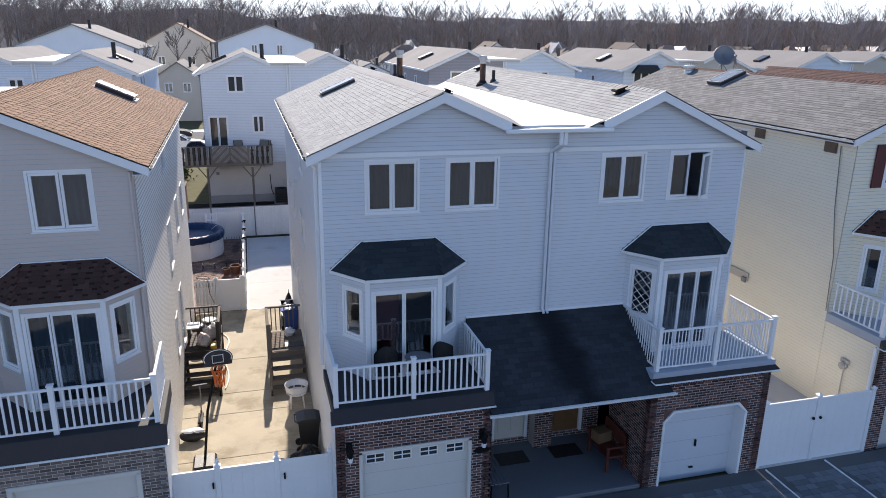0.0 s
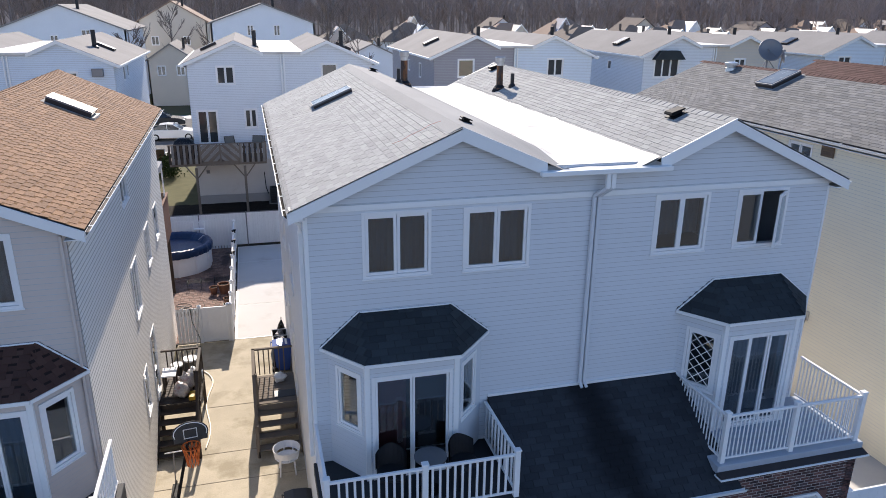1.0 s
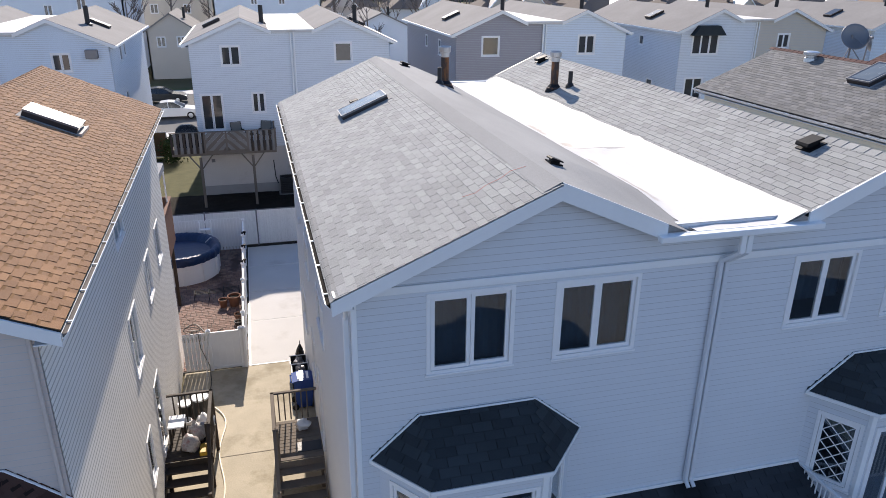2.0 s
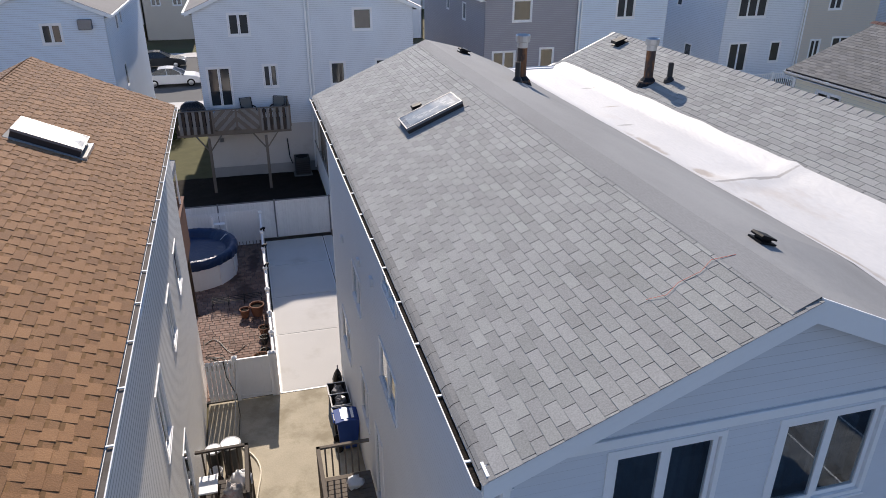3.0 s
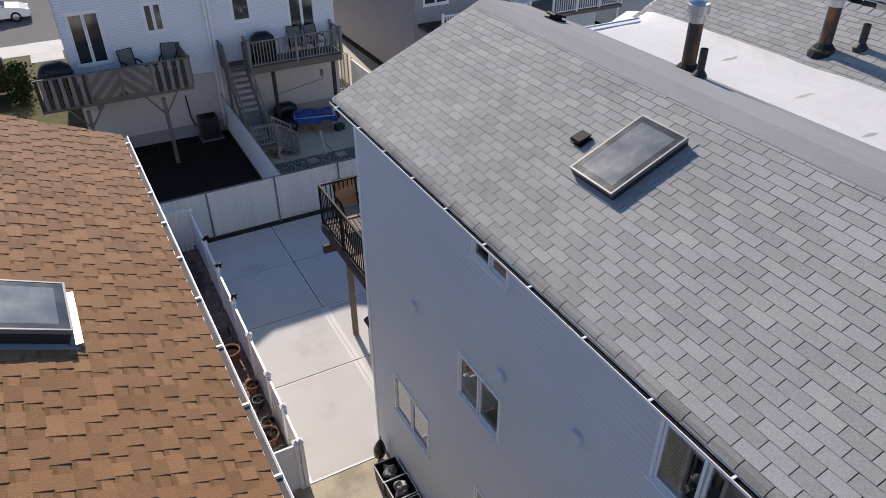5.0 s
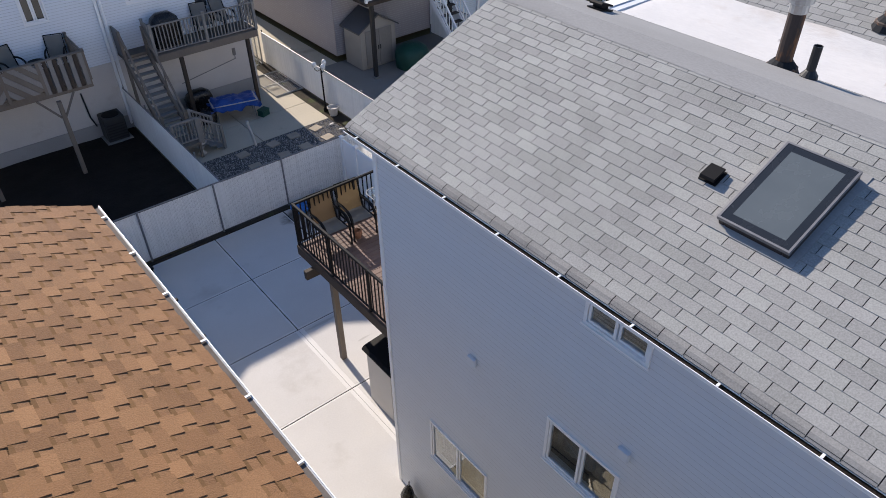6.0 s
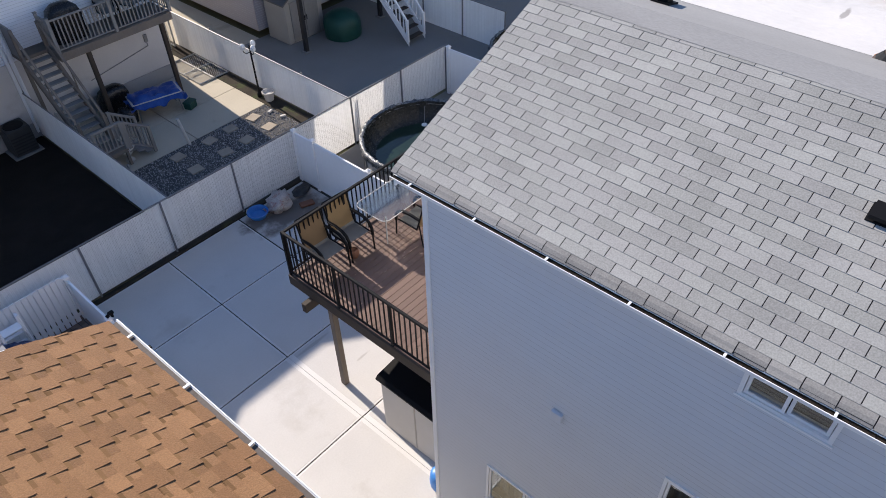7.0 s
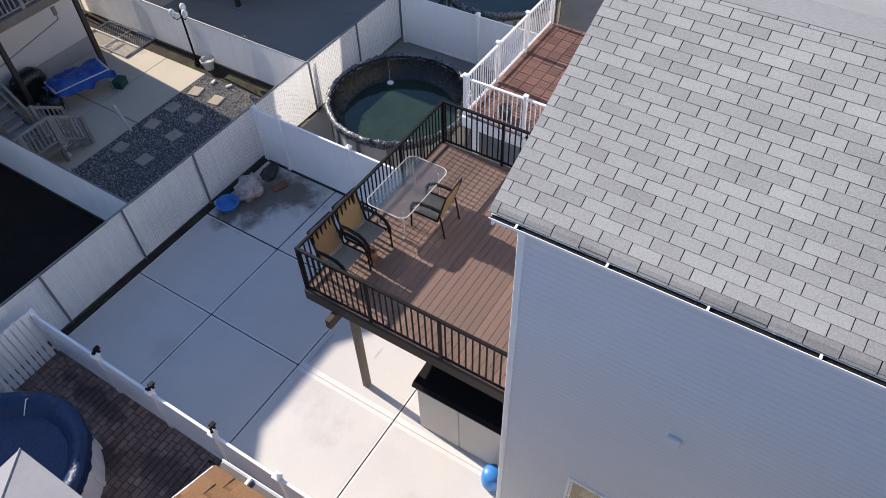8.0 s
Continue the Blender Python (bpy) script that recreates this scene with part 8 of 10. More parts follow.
# ---- the drive between the houses ----
def porch_deck(x0, x1, y0, y1, z, steps, label, wall_left, mat):
    """A small timber landing against a wall with stairs towards the street."""
    d = thing("side_landing", label, "landing", ((x0 + x1) / 2, y0, 0), "side landings")
    n_ = int((y1 - y0) / 0.14)
    for i in range(n_):
        a, b = y0 + (y1 - y0) * i / n_, y0 + (y1 - y0) * (i + 1) / n_
        part("plank", Build().box(x0, x1, a + 0.005, b - 0.005, z - 0.03, z, 0.004), mat, d)
    part("skirt", Build().box(x0, x1, y0 - 0.03, y0 - 0.002, z - 0.2, z - 0.03), mat, d)
    ox = x1 if wall_left else x0
    part("stringer", Build().box(ox - 0.025, ox + 0.025, y0, y1, z - 0.22, z - 0.032), mat, d)
    for x, y in ((x0 + 0.05, y0 + 0.05), (x1 - 0.05, y0 + 0.05), (ox, y1 - 0.05)):
        part("post", Build().box(x - 0.045, x + 0.045, y - 0.045, y + 0.045, 0, z - 0.2 if x != ox and y < y1 - 0.1 and abs(x - ox) > 0.1 else z + 0.95, 0.006), mat, d)
    run = 0.28
    for k in range(steps):
        zz = z * (k + 1) / (steps + 1)
        yb_ = y0 - run * (steps - k)
        part("tread", Build().box(x0 + 0.02, x1 - 0.02, yb_, yb_ + run + 0.02, zz - 0.035, zz, 0.005), mat, d)
    for x in (x0 + 0.02, x1 - 0.02):
        part("stair_stringer", Build().prism([(y0, z - 0.05), (y0, z - 0.3), (y0 - run * steps - 0.05, 0.0), (y0 - run * steps - 0.05, 0.2)], 0, x - 0.02, x + 0.02), mat, d)
    part("handrail", Build().box(ox - 0.045, ox + 0.045, y0, y1, z + 0.9, z + 0.95, 0.008), mat, d)
    part("handrail", Build().box(x0, x1, y1 - 0.09, y1, z + 0.9, z + 0.95, 0.008), mat, d)
    nb = int((y1 - y0) / 0.15)
    bm_ = Build().box(-0.018, 0.018, -0.018, 0.018, z + 0.06, z + 0.9, 0.003).mesh("baluster", mat)
    for i in range(1, nb):
        put("baluster", bm_, d, Matrix.Translation((ox, y0 + (y1 - y0) * i / nb, 0)))
    for i in range(1, int((x1 - x0) / 0.15)):
        put("baluster", bm_, d, Matrix.Translation((x0 + i * 0.15, y1 - 0.045, 0)))
    part("bottom_rail", Build().box(ox - 0.02, ox + 0.02, y0, y1, z + 0.05, z + 0.09), mat, d)
    # slanted handrail beside the stairs
    part("stair_rail", Build().prism([(y0 + 0.02, z + 0.88), (y0 + 0.02, z + 0.95), (y0 - run * steps, 0.95), (y0 - run * steps, 0.88)], 0, ox - 0.04, ox + 0.04), mat, d)
    part("stair_post", Build().box(ox - 0.045, ox + 0.045, y0 - run * steps - 0.05, y0 - run * steps + 0.04, 0, 1.0, 0.006), mat, d)
    return d


porch_deck(0.42, 1.58, 21.75, 23.45, 1.0, 4, "weathered timber landing with steps beside the pale house", False, M_WOOD_GREY)
porch_deck(-2.26, -1.14, 22.4, 24.0, 1.0, 5, "dark stained timber landing with steps beside the taupe house", True, M_WOOD_DARK)
solid("door_mat", Build().box(-0.3, 0.3, -0.2, 0.2, 0, 0.015, 0.004), M_BLACK_PIPE, "black door mat on the timber landing", "mat", m=pose(1.25, 22.2, 1.001))
solid("plastic_bag", Build().blob((0, 0, 0.24), 0.25, 0.22, 0.26, 0.6, 3, 12, 8), M_BAG, "full clear plastic bag on the landing", "bag", m=pose(-1.5, 23.2, 1.0), smooth=True)
solid("plastic_bag", Build().blob((0, 0, 0.2), 0.22, 0.2, 0.22, 0.6, 9, 12, 8), M_BAG, "full clear plastic bag on the landing", "bag", m=pose(-1.65, 22.75, 1.0), smooth=True)
solid("yellow_tray", Build().box(-0.14, 0.14, -0.2, 0.2, 0, 0.12, 0.02), M_YELLOW, "yellow plastic bin on the landing", "bin", m=pose(-1.3, 22.62, 1.0))
wbx = thing("wooden_stand", "small wooden stand with a white top on the landing", "stand", (-2.0, 23.3, 1.0))
part("top", Build().box(-2.2, -1.8, 23.05, 23.6, 1.5, 1.54, 0.006), M_VINYL, wbx)
for x in (-2.15, -1.85):
    for y in (23.1, 23.55):
        part("leg", Build().box(x - 0.03, x + 0.03, y - 0.03, y + 0.03, 1.0, 1.5), M_WOOD_DARK, wbx)
for i, (x, y, r, h, mt) in enumerate(((-2.0, 24.6, 0.2, 0.45, M_POT_DARK), (-1.4, 24.7, 0.24, 0.4, M_VINYL), (-2.02, 25.12, 0.16, 0.35, M_VINYL))):
    solid("pail", Build().lathe([(0, 0.0), (r * 0.8, 0), (r, h), (r * 0.9, h), (r * 0.75, 0.04), (0, 0.04)], 14), mt, "pail beside the house wall", "pail", "pails", m=pose(x, y, 0))
for x, y, z, r, h in ((-1.61, 25.4, 0.0, 0.25, 0.9), (-2.06, 25.62, 0.0, 0.21, 0.62)):
    dm = thing("lidded_drum", "dark plastic drum with a round white lid", "drum", (x, y, z), "lidded drums")
    part("barrel", Build().lathe([(0, 0), (r * 0.85, 0), (r * 0.93, h * 0.4), (r * 0.93, h - 0.1), (r * 0.97, h - 0.05), (0, h - 0.05)], 16), M_POT_DARK, dm, m=pose(x, y, z))
    part("lid", Build().lathe([(0, h - 0.045), (r, h - 0.045), (r * 1.02, h - 0.02), (r * 0.95, h), (r * 0.8, h - 0.012), (0, h - 0.008)], 16), M_VINYL, dm, "white plastic lid", m=pose(x, y, z))
solid("plastic_bag", Build().blob((0, 0, 0.18), 0.24, 0.2, 0.2, 0.7, 14, 14, 9), M_VINYL, "crumpled white plastic bag on the landing", "bag", m=pose(-1.35, 23.65, 1.0), smooth=True)
solid("plastic_bag", Build().blob((0, 0, 0.13), 0.18, 0.16, 0.15, 0.7, 17, 14, 9), M_VINYL, "crumpled white plastic bag on the landing", "bag", m=pose(1.15, 23.0, 1.0), smooth=True)
solid("garden_pole", Build().tube([(-1.42, 28.05, 1.5), (-1.57, 26.47, 0.02)], 0.016, 6), M_POT_WHITE, "thin white pole leaning on the yard gate", "pole")
# basketball hoop
bh_ = thing("basketball_hoop", "portable basketball hoop with black backboard and orange net", "basketball hoop", (-1.45, 17.2, 0))
part("base", Build().box(-1.75, -1.15, 16.8, 17.5, 0, 0.16, 0.05), M_BLACK_PIPE, bh_)
part("pole", Build().tube([(-1.45, 17.2, 0.1), (-1.3, 17.5, 1.4), (-1.02, 18.05, 2.5)], 0.035, 8), M_BLACK_METAL, bh_)
mbk = pose(-0.97, 18.09, 2.6, -18, 0, 8)
part("backboard", Build().prism([(0.36 * math.cos(radians(a)) * 1.1, 0.03 + 0.26 * math.sin(radians(a))) for a in range(-20, 201, 20)] + [(-0.36, -0.16), (0.36, -0.16)], 1, -0.015, 0.015), M_BLACK_PIPE, bh_, "black fan-shaped backboard", m=mbk)
part("marking", Build().tube([(-0.14, -0.02, -0.08), (0.14, -0.02, -0.08), (0.14, -0.02, 0.12), (-0.14, -0.02, 0.12), (-0.14, -0.02, -0.08)], 0.01, 4).tube([(0.36 * math.cos(radians(a)), -0.02, 0.03 + 0.23 * math.sin(radians(a))) for a in range(-20, 201, 20)], 0.012, 4), M_VINYL, bh_, m=mbk)
rim = [(-0.95 + 0.2 * math.cos(6.283 * i / 18), 17.82 + 0.2 * math.sin(6.283 * i / 18), 2.46) for i in range(19)]
part("rim", Build().tube(rim, 0.014, 5), M_ORANGE, bh_)
nt_ = Build()
for i in range(12):
    for sgn in (1, -1):
        a0, a1, a2 = 6.283 * i / 12, 6.283 * (i + sgn * 0.5) / 12, 6.283 * (i + sgn) / 12
        nt_.tube([(-0.95 + 0.2 * math.cos(a0), 17.82 + 0.2 * math.sin(a0), 2.46), (-0.95 + 0.15 * math.cos(a1), 17.82 + 0.15 * math.sin(a1), 2.24), (-0.95 + 0.12 * math.cos(a2), 17.82 + 0.12 * math.sin(a2), 1.96)], 0.012, 3)
tagged(part("net", nt_, M_ORANGE, bh_, "frayed orange net"), kind="stuff")
# kick scooter, bikes, bins
sc = thing("kick_scooter", "old kick scooter standing on the drive", "scooter", (-1.68, 19.5, 0))
part("deck_board", Build().box(-1.75, -1.6, 19.2, 19.8, 0.1, 0.14, 0.01), M_BLACK_METAL, sc)
part("stem", Build().tube([(-1.67, 19.78, 0.12), (-1.65, 19.87, 1.02)], 0.018, 6), M_STEEL, sc)
part("handlebar", Build().tube([(-1.86, 19.87, 1.02), (-1.44, 19.87, 1.04)], 0.016, 6), M_VINYL, sc)
for y in (19.2, 19.86):
    part("wheel", Build().cyl((-1.7, y, 0.09), (-1.65, y, 0.09), 0.09, n=12), M_TYRE, sc)
sk_ = thing("gear_bag", "black and white sports bag lying on the drive", "bag", (-1.84, 18.5, 0))
part("body", Build().blob((-1.84, 18.5, 0.15), 0.36, 0.2, 0.15, 0.25, 31, 16, 8), M_BLACK_PIPE, sk_, smooth=True)
part("flap", Build().blob((-1.84, 18.56, 0.24), 0.33, 0.15, 0.08, 0.3, 33, 14, 6), M_VINYL, sk_, "white top flap", smooth=True)
stl = thing("garden_chair", "round white plastic garden chair beside the steps", "chair", (1.15, 19.8, 0))
part("seat", Build().lathe([(0.0, 0.42), (0.2, 0.42), (0.29, 0.45), (0.31, 0.48), (0.29, 0.49), (0.2, 0.455), (0.0, 0.45)], 20, (1.15, 19.8, 0)), M_VINYL, stl)
part("backrest", Build().lathe([(0.3, 0.56), (0.34, 0.74), (0.36, 0.75), (0.36, 0.72), (0.325, 0.55)], 20, (1.15, 19.8, 0)), M_VINYL, stl, "round slatted rim")
for k in range(8):
    a = 0.785 * k + 0.2
    part("strut", Build().tube([(1.15 + 0.3 * math.cos(a), 19.8 + 0.3 * math.sin(a), 0.47), (1.15 + 0.32 * math.cos(a), 19.8 + 0.32 * math.sin(a), 0.6)], 0.02, 5), M_VINYL, stl)
for k in range(4):
    a = 0.785 + 1.571 * k
    part("leg", Build().tube([(1.15 + 0.29 * math.cos(a), 19.8 + 0.29 * math.sin(a), 0.0), (1.15 + 0.24 * math.cos(a), 19.8 + 0.24 * math.sin(a), 0.45)], 0.022, 6), M_VINYL, stl)


def wheelie_bin(x, y, rz, material, lid, label):
    b = thing("wheelie_bin", label, "bin", (x, y, 0), "bins", rz=rz)
    m = b.matrix_basis
    body = Build().add([(-0.2, -0.22, 0.06), (0.2, -0.22, 0.06), (0.2, 0.22, 0.06), (-0.2, 0.22, 0.06), (-0.26, -0.3, 0.95), (0.26, -0.3, 0.95), (0.26, 0.28, 0.95), (-0.26, 0.28, 0.95)],
                       [(3, 2, 1, 0), (0, 1, 5, 4), (1, 2, 6, 5), (2, 3, 7, 6), (3, 0, 4, 7), (4, 5, 6, 7)])
    part("body", body, material, b, m=m)
    part("lid", Build().prism([(-0.33, 0.955), (0.32, 0.955), (0.32, 1.0), (0.1, 1.05), (-0.2, 1.03), (-0.33, 0.98)], 0, -0.28, 0.28), lid, b, m=m)
    if material is not M_BLACK_PIPE:
        for k in range(3):
            part("marking", Build().box(-0.2, 0.2, -0.17 + k * 0.13, -0.1 + k * 0.13, 1.046, 1.058), M_VINYL, b, m=m)
    for sx in (-0.22, 0.22):
        part("wheel", Build().cyl((sx - 0.03, 0.26, 0.1), (sx + 0.03, 0.26, 0.1), 0.1, n=12), M_TYRE, b, m=m)
    part("handle", Build().tube([(-0.2, 0.3, 0.95), (-0.2, 0.36, 0.98), (0.2, 0.36, 0.98), (0.2, 0.3, 0.95)], 0.015, 5), material, b, m=m)
    return b


bb_ = wheelie_bin(1.33, 25.6, 90, M_BLUE_PLASTIC, M_BLUE_PLASTIC, "blue recycling bin against the house wall")
for k, x in enumerate((-0.14, 0.0, 0.1)):
    part("marking", Build().box(x, x + 0.03, -0.272 - 0.0, -0.266, 0.42, 0.72), M_VINYL, bb_, m=bb_.matrix_basis)
wheelie_bin(1.3, 17.35, 90, M_BLACK_PIPE, M_BLACK_PIPE, "black refuse bin against the house wall")
for i, (x, y) in enumerate(((1.3, 26.35), (1.32, 26.95), (1.3, 27.5))):
    c = thing("crate", "black crate of garden odds and ends", "crate", (x, y, 0), "crates")
    part("box", Build().add([(-0.24, -0.24, 0), (0.24, -0.24, 0), (0.24, 0.24, 0), (-0.24, 0.24, 0), (-0.27, -0.27, 0.5), (0.27, -0.27, 0.5), (0.27, 0.27, 0.5), (-0.27, 0.27, 0.5), (-0.24, -0.24, 0.5), (0.24, -0.24, 0.5), (0.24, 0.24, 0.5), (-0.24, 0.24, 0.5), (-0.2, -0.2, 0.2), (0.2, -0.2, 0.2), (0.2, 0.2, 0.2), (-0.2, 0.2, 0.2)],
                           [(0, 1, 5, 4), (1, 2, 6, 5), (2, 3, 7, 6), (3, 0, 4, 7), (4, 5, 9, 8), (5, 6, 10, 9), (6, 7, 11, 10), (7, 4, 8, 11), (8, 9, 13, 12), (9, 10, 14, 13), (10, 11, 15, 14), (11, 8, 12, 15), (12, 13, 14, 15)]), M_BLACK_PIPE, c, m=pose(x, y, 0.0))
    part("junk_heap", Build().blob((x, y, 0.42), 0.18, 0.17, 0.16, 0.9, i + 1, 10, 6), M_STEEL, c)
    part("rim", Build().tube([(x - 0.27, y - 0.27, 0.51), (x + 0.27, y - 0.27, 0.51), (x + 0.27, y + 0.27, 0.51), (x - 0.27, y + 0.27, 0.51), (x - 0.27, y - 0.27, 0.51)], 0.012, 4), M_VINYL, c)
um = thing("folded_umbrella", "folded dark umbrella leaning on the wall", "umbrella", (1.42, 28.2, 0))
part("canopy", Build().lathe([(0.02, 0.0), (0.13, 0.12), (0.15, 0.3), (0.1, 0.5), (0.03, 0.66), (0, 0.7)], 10), M_BLACK_BAG, um, m=pose(1.38, 28.3, 0.0, 6, 3, 0))
part("pole", Build().cyl((0, 0, 0), (0, 0, 0.82), 0.018, n=6), M_STEEL, um, m=pose(1.38, 28.3, 0.0, 6, 3, 0))
for i, (x, y, s) in enumerate(((0.62, 16.0, 1.0), (0.95, 16.4, 0.8), (1.25, 16.45, 1.1), (1.2, 15.8, 1.0))):
    solid("refuse_bag", Build().blob((0, 0, 0.27 * s), 0.3 * s, 0.28 * s, 0.3 * s, 0.55, i + 20, 12, 8), M_BLACK_BAG, "tied black refuse bag behind the gate", "bag", "refuse bags", m=pose(x, y, 0), smooth=True)
ws_ = lambda x, y: (x, y, ZR - SL * (XA - x) + 0.028)
wr = Build().tube([ws_(3.33, 15.9), ws_(3.5, 15.82), ws_(3.66, 15.9), ws_(3.89, 15.89), ws_(4.05, 15.97), ws_(4.24, 15.87)], 0.0026, 4)
solid("loose_wire", wr, M_RED_WIRE, "loose red wire lying on the shingles", "wire")

# ---- front balconies and porch ----
for x, rz in ((2.85, 170), (4.2, 200)):
    bc = thing("balcony_chair", "black wicker balcony chair", "chair", (x, 13.85, 3.48), "balcony chairs", rz=rz)
    M = bc.matrix_basis
    part("seat", Build().box(-0.26, 0.26, -0.25, 0.25, 0.38, 0.46, 0.02), M_BLACK_PIPE, bc, m=M)
    bk_ = Build()
    for i in range(9):
        a0, a1 = radians(200 + i * 15.5), radians(200 + (i + 1) * 15.5)
        for r_, s_ in ((0.3, 1), (0.27, -1)):
            bk_.quad((r_ * math.cos(a0), 0.05 + r_ * math.sin(a0), 0.45), (r_ * math.cos(a1), 0.05 + r_ * math.sin(a1), 0.45), (r_ * math.cos(a1), 0.02 + r_ * math.sin(a1), 0.88 - 0.12 * abs(i + 1 - 4.5) / 4.5), (r_ * math.cos(a0), 0.02 + r_ * math.sin(a0), 0.88 - 0.12 * abs(i - 4.5) / 4.5))
    part("backrest", bk_, M_BLACK_PIPE, bc, m=M)
    for lx in (-0.22, 0.22):
        for ly in (-0.21, 0.21):
            part("leg", Build().cyl((lx, ly, 0), (lx, ly, 0.38), 0.018, n=6), M_BLACK_PIPE, bc, m=M)
bt = thing("bistro_table", "small round balcony table", "table", (3.55, 13.75, 3.48))
part("tabletop", Build().lathe([(0, 0.7), (0.3, 0.7), (0.3, 0.72), (0, 0.725)], 18, (3.55, 13.75, 3.48)), M_STEEL, bt)
part("stem", Build().cyl((3.55, 13.75, 3.48), (3.55, 13.75, 4.18), 0.025, n=8).lathe([(0.2, 0), (0.2, 0.02), (0, 0.03)], 12, (3.55, 13.75, 3.48)), M_BLACK_METAL, bt)


def lantern(x, z):
    l = thing("wall_lantern", "black wall lantern on the brick garage", "lantern", (x, 13.12, z), "wall lanterns")
    part("bracket", Build().box(x - 0.07, x + 0.07, 13.09, 13.135, z - 0.12, z + 0.14, 0.01).tube([(x, 13.1, z + 0.1), (x, 13.0, z + 0.16), (x, 12.96, z + 0.1)], 0.014, 5), M_BLACK_METAL, l)
    part("cage", Build().lathe([(0.0, -0.18), (0.05, -0.16), (0.08, -0.02), (0.085, 0.04), (0.03, 0.1), (0.0, 0.12)], 6, (x, 12.96, z)), M_BLACK_METAL, l)
    part("globe", Build().lathe([(0.0, -0.2), (0.045, -0.18), (0.06, -0.1), (0.05, -0.06), (0, -0.05)], 8, (x, 12.96, z - 0.06)), M_VINYL, l)


lantern(1.88, 2.5)
lantern(4.9, 2.42)
part("house_plate", Build().prism([(4.72, 2.0), (4.8, 1.95), (5.02, 1.95), (5.08, 2.0), (5.02, 2.08), (4.8, 2.08)], 1, 13.09, 13.13), M_BLACK_METAL, house, "dark name plate")
for x, y in ((6.45, 15.1), (8.0, 15.1)):
    solid("door_mat", Build().box(-0.42, 0.42, -0.28, 0.28, 0, 0.015, 0.004), M_BLACK_PIPE, "dark door mat on the porch", "mat", "porch mats", m=pose(x, y, PF + 0.001))
ch = thing("porch_bench", "red-brown wooden bench on the porch", "bench", (8.9, 14.4, PF))
part("seat", Build().box(8.58, 9.13, 13.9, 15.0, PF + 0.4, PF + 0.45, 0.01), M_LEATHER, ch)
part("backrest", Build().box(9.09, 9.14, 13.9, 15.0, PF + 0.6, PF + 1.0, 0.01), M_LEATHER, ch)
for y in (13.93, 14.95):
    part("side", Build().box(8.59, 8.65, y - 0.03, y + 0.03, PF, PF + 0.7).box(9.07, 9.13, y - 0.03, y + 0.03, PF, PF + 1.0).box(8.57, 9.13, y - 0.035, y + 0.035, PF + 0.67, PF + 0.72), M_LEATHER, ch)
solid("carton", Build().box(-0.22, 0.22, -0.17, 0.17, 0, 0.3, 0.008), M_CARD, "brown cardboard carton on the bench", "carton", m=pose(8.84, 14.72, PF + 0.451, 0, 0, 12))
pbn = thing("garden_bench", "dark slatted bench against the garage wall", "bench", (5.6, 14.0, PF))
for i in range(5):
    part("slat", Build().box(5.3 + i * 0.1, 5.38 + i * 0.1, 13.5, 14.6, PF + 0.43, PF + 0.46, 0.004), M_PORCH, pbn)
for y in (13.55, 14.55):
    part("leg_frame", Build().tube([(5.32, y, PF), (5.34, y, PF + 0.42), (5.76, y, PF + 0.42), (5.78, y, PF)], 0.02, 5), M_BLACK_METAL, pbn)

# ---- back decks, stairs and clutter of the second row ----
M_PALE_BOARD = surface("pale_grey_deck_board", (0.24, 0.228, 0.215), 0.8, 0.2, 1.5, 30.0, 0.2, stretch=(1, 1, 0.3))
M_FOUND = surface("foundation_render", (0.34, 0.33, 0.32), 0.9, 0.12, 1.0, 25.0, 0.2, stain=(0.2, 0.19, 0.18), stain_at=0.6)
M_STUCCO = surface("stained_render", (0.6, 0.57, 0.54), 0.9, 0.08, 0.8, 25.0, 0.15, stain=(0.46, 0.42, 0.38), stain_at=0.58)
M_MESH = surface("chain_link_wire", (0.45, 0.45, 0.44), 0.4, 0.1, 2.0, 30.0, 0.0, metal=0.6)
M_GLOBE = surface("opal_lamp_globe", (0.75, 0.75, 0.74), 0.25, 0.05, 3.0, 20.0, 0.0)
M_SHED = surface("grey_resin_shed", (0.33, 0.31, 0.28), 0.6, 0.08, 1.5, 25.0, 0.05)
M_SHED_ROOF = surface("dark_resin_shed_roof", (0.09, 0.09, 0.095), 0.6, 0.1, 1.5, 25.0, 0.05)
M_CAR_GLASS = surface("car_window_glass", (0.02, 0.024, 0.028), 0.06, 0.2, 2.0, 8.0, 0.0, spec=0.8)
M_HEDGE = surface("clipped_hedge_leaf", (0.05, 0.075, 0.025), 0.8, 0.2, 2.0, 20.0, 0.0, pieces="island", spread=0.8)

part("foundation", Build().box(-2.57, 8.47, AY0 - 0.06, AY0 - 0.003, -0.02, 0.55, 0.006), M_FOUND, A1, "grey rendered foundation strip")
part("conduit", Build().tube([(5.2, AY0 - 0.04, 1.15), (7.6, AY0 - 0.04, 1.55), (7.6, AY0 - 0.04, 1.75)], 0.022, 6).box(7.52, 7.66, AY0 - 0.08, AY0 - 0.005, 1.7, 2.0, 0.01), M_STEEL, A1)
part("basement_wall", Build().box(-2.56, 8.44, AY0 - 0.05, AY0 - 0.003, 0.56, 2.72), M_STUCCO, A1, "stained off-white render below the deck")
part("lamp_box", Build().box(-2.0, -1.8, AY0 - 0.1, AY0 - 0.052, 1.95, 2.15, 0.01), M_STEEL, A1)
for x in (2.85, 2.98):
    part("downspout", Build().box(x, x + 0.09, AY0 - 0.09, AY0 - 0.01, 0.3, 8.4, 0.01), M_TRIM, A1)

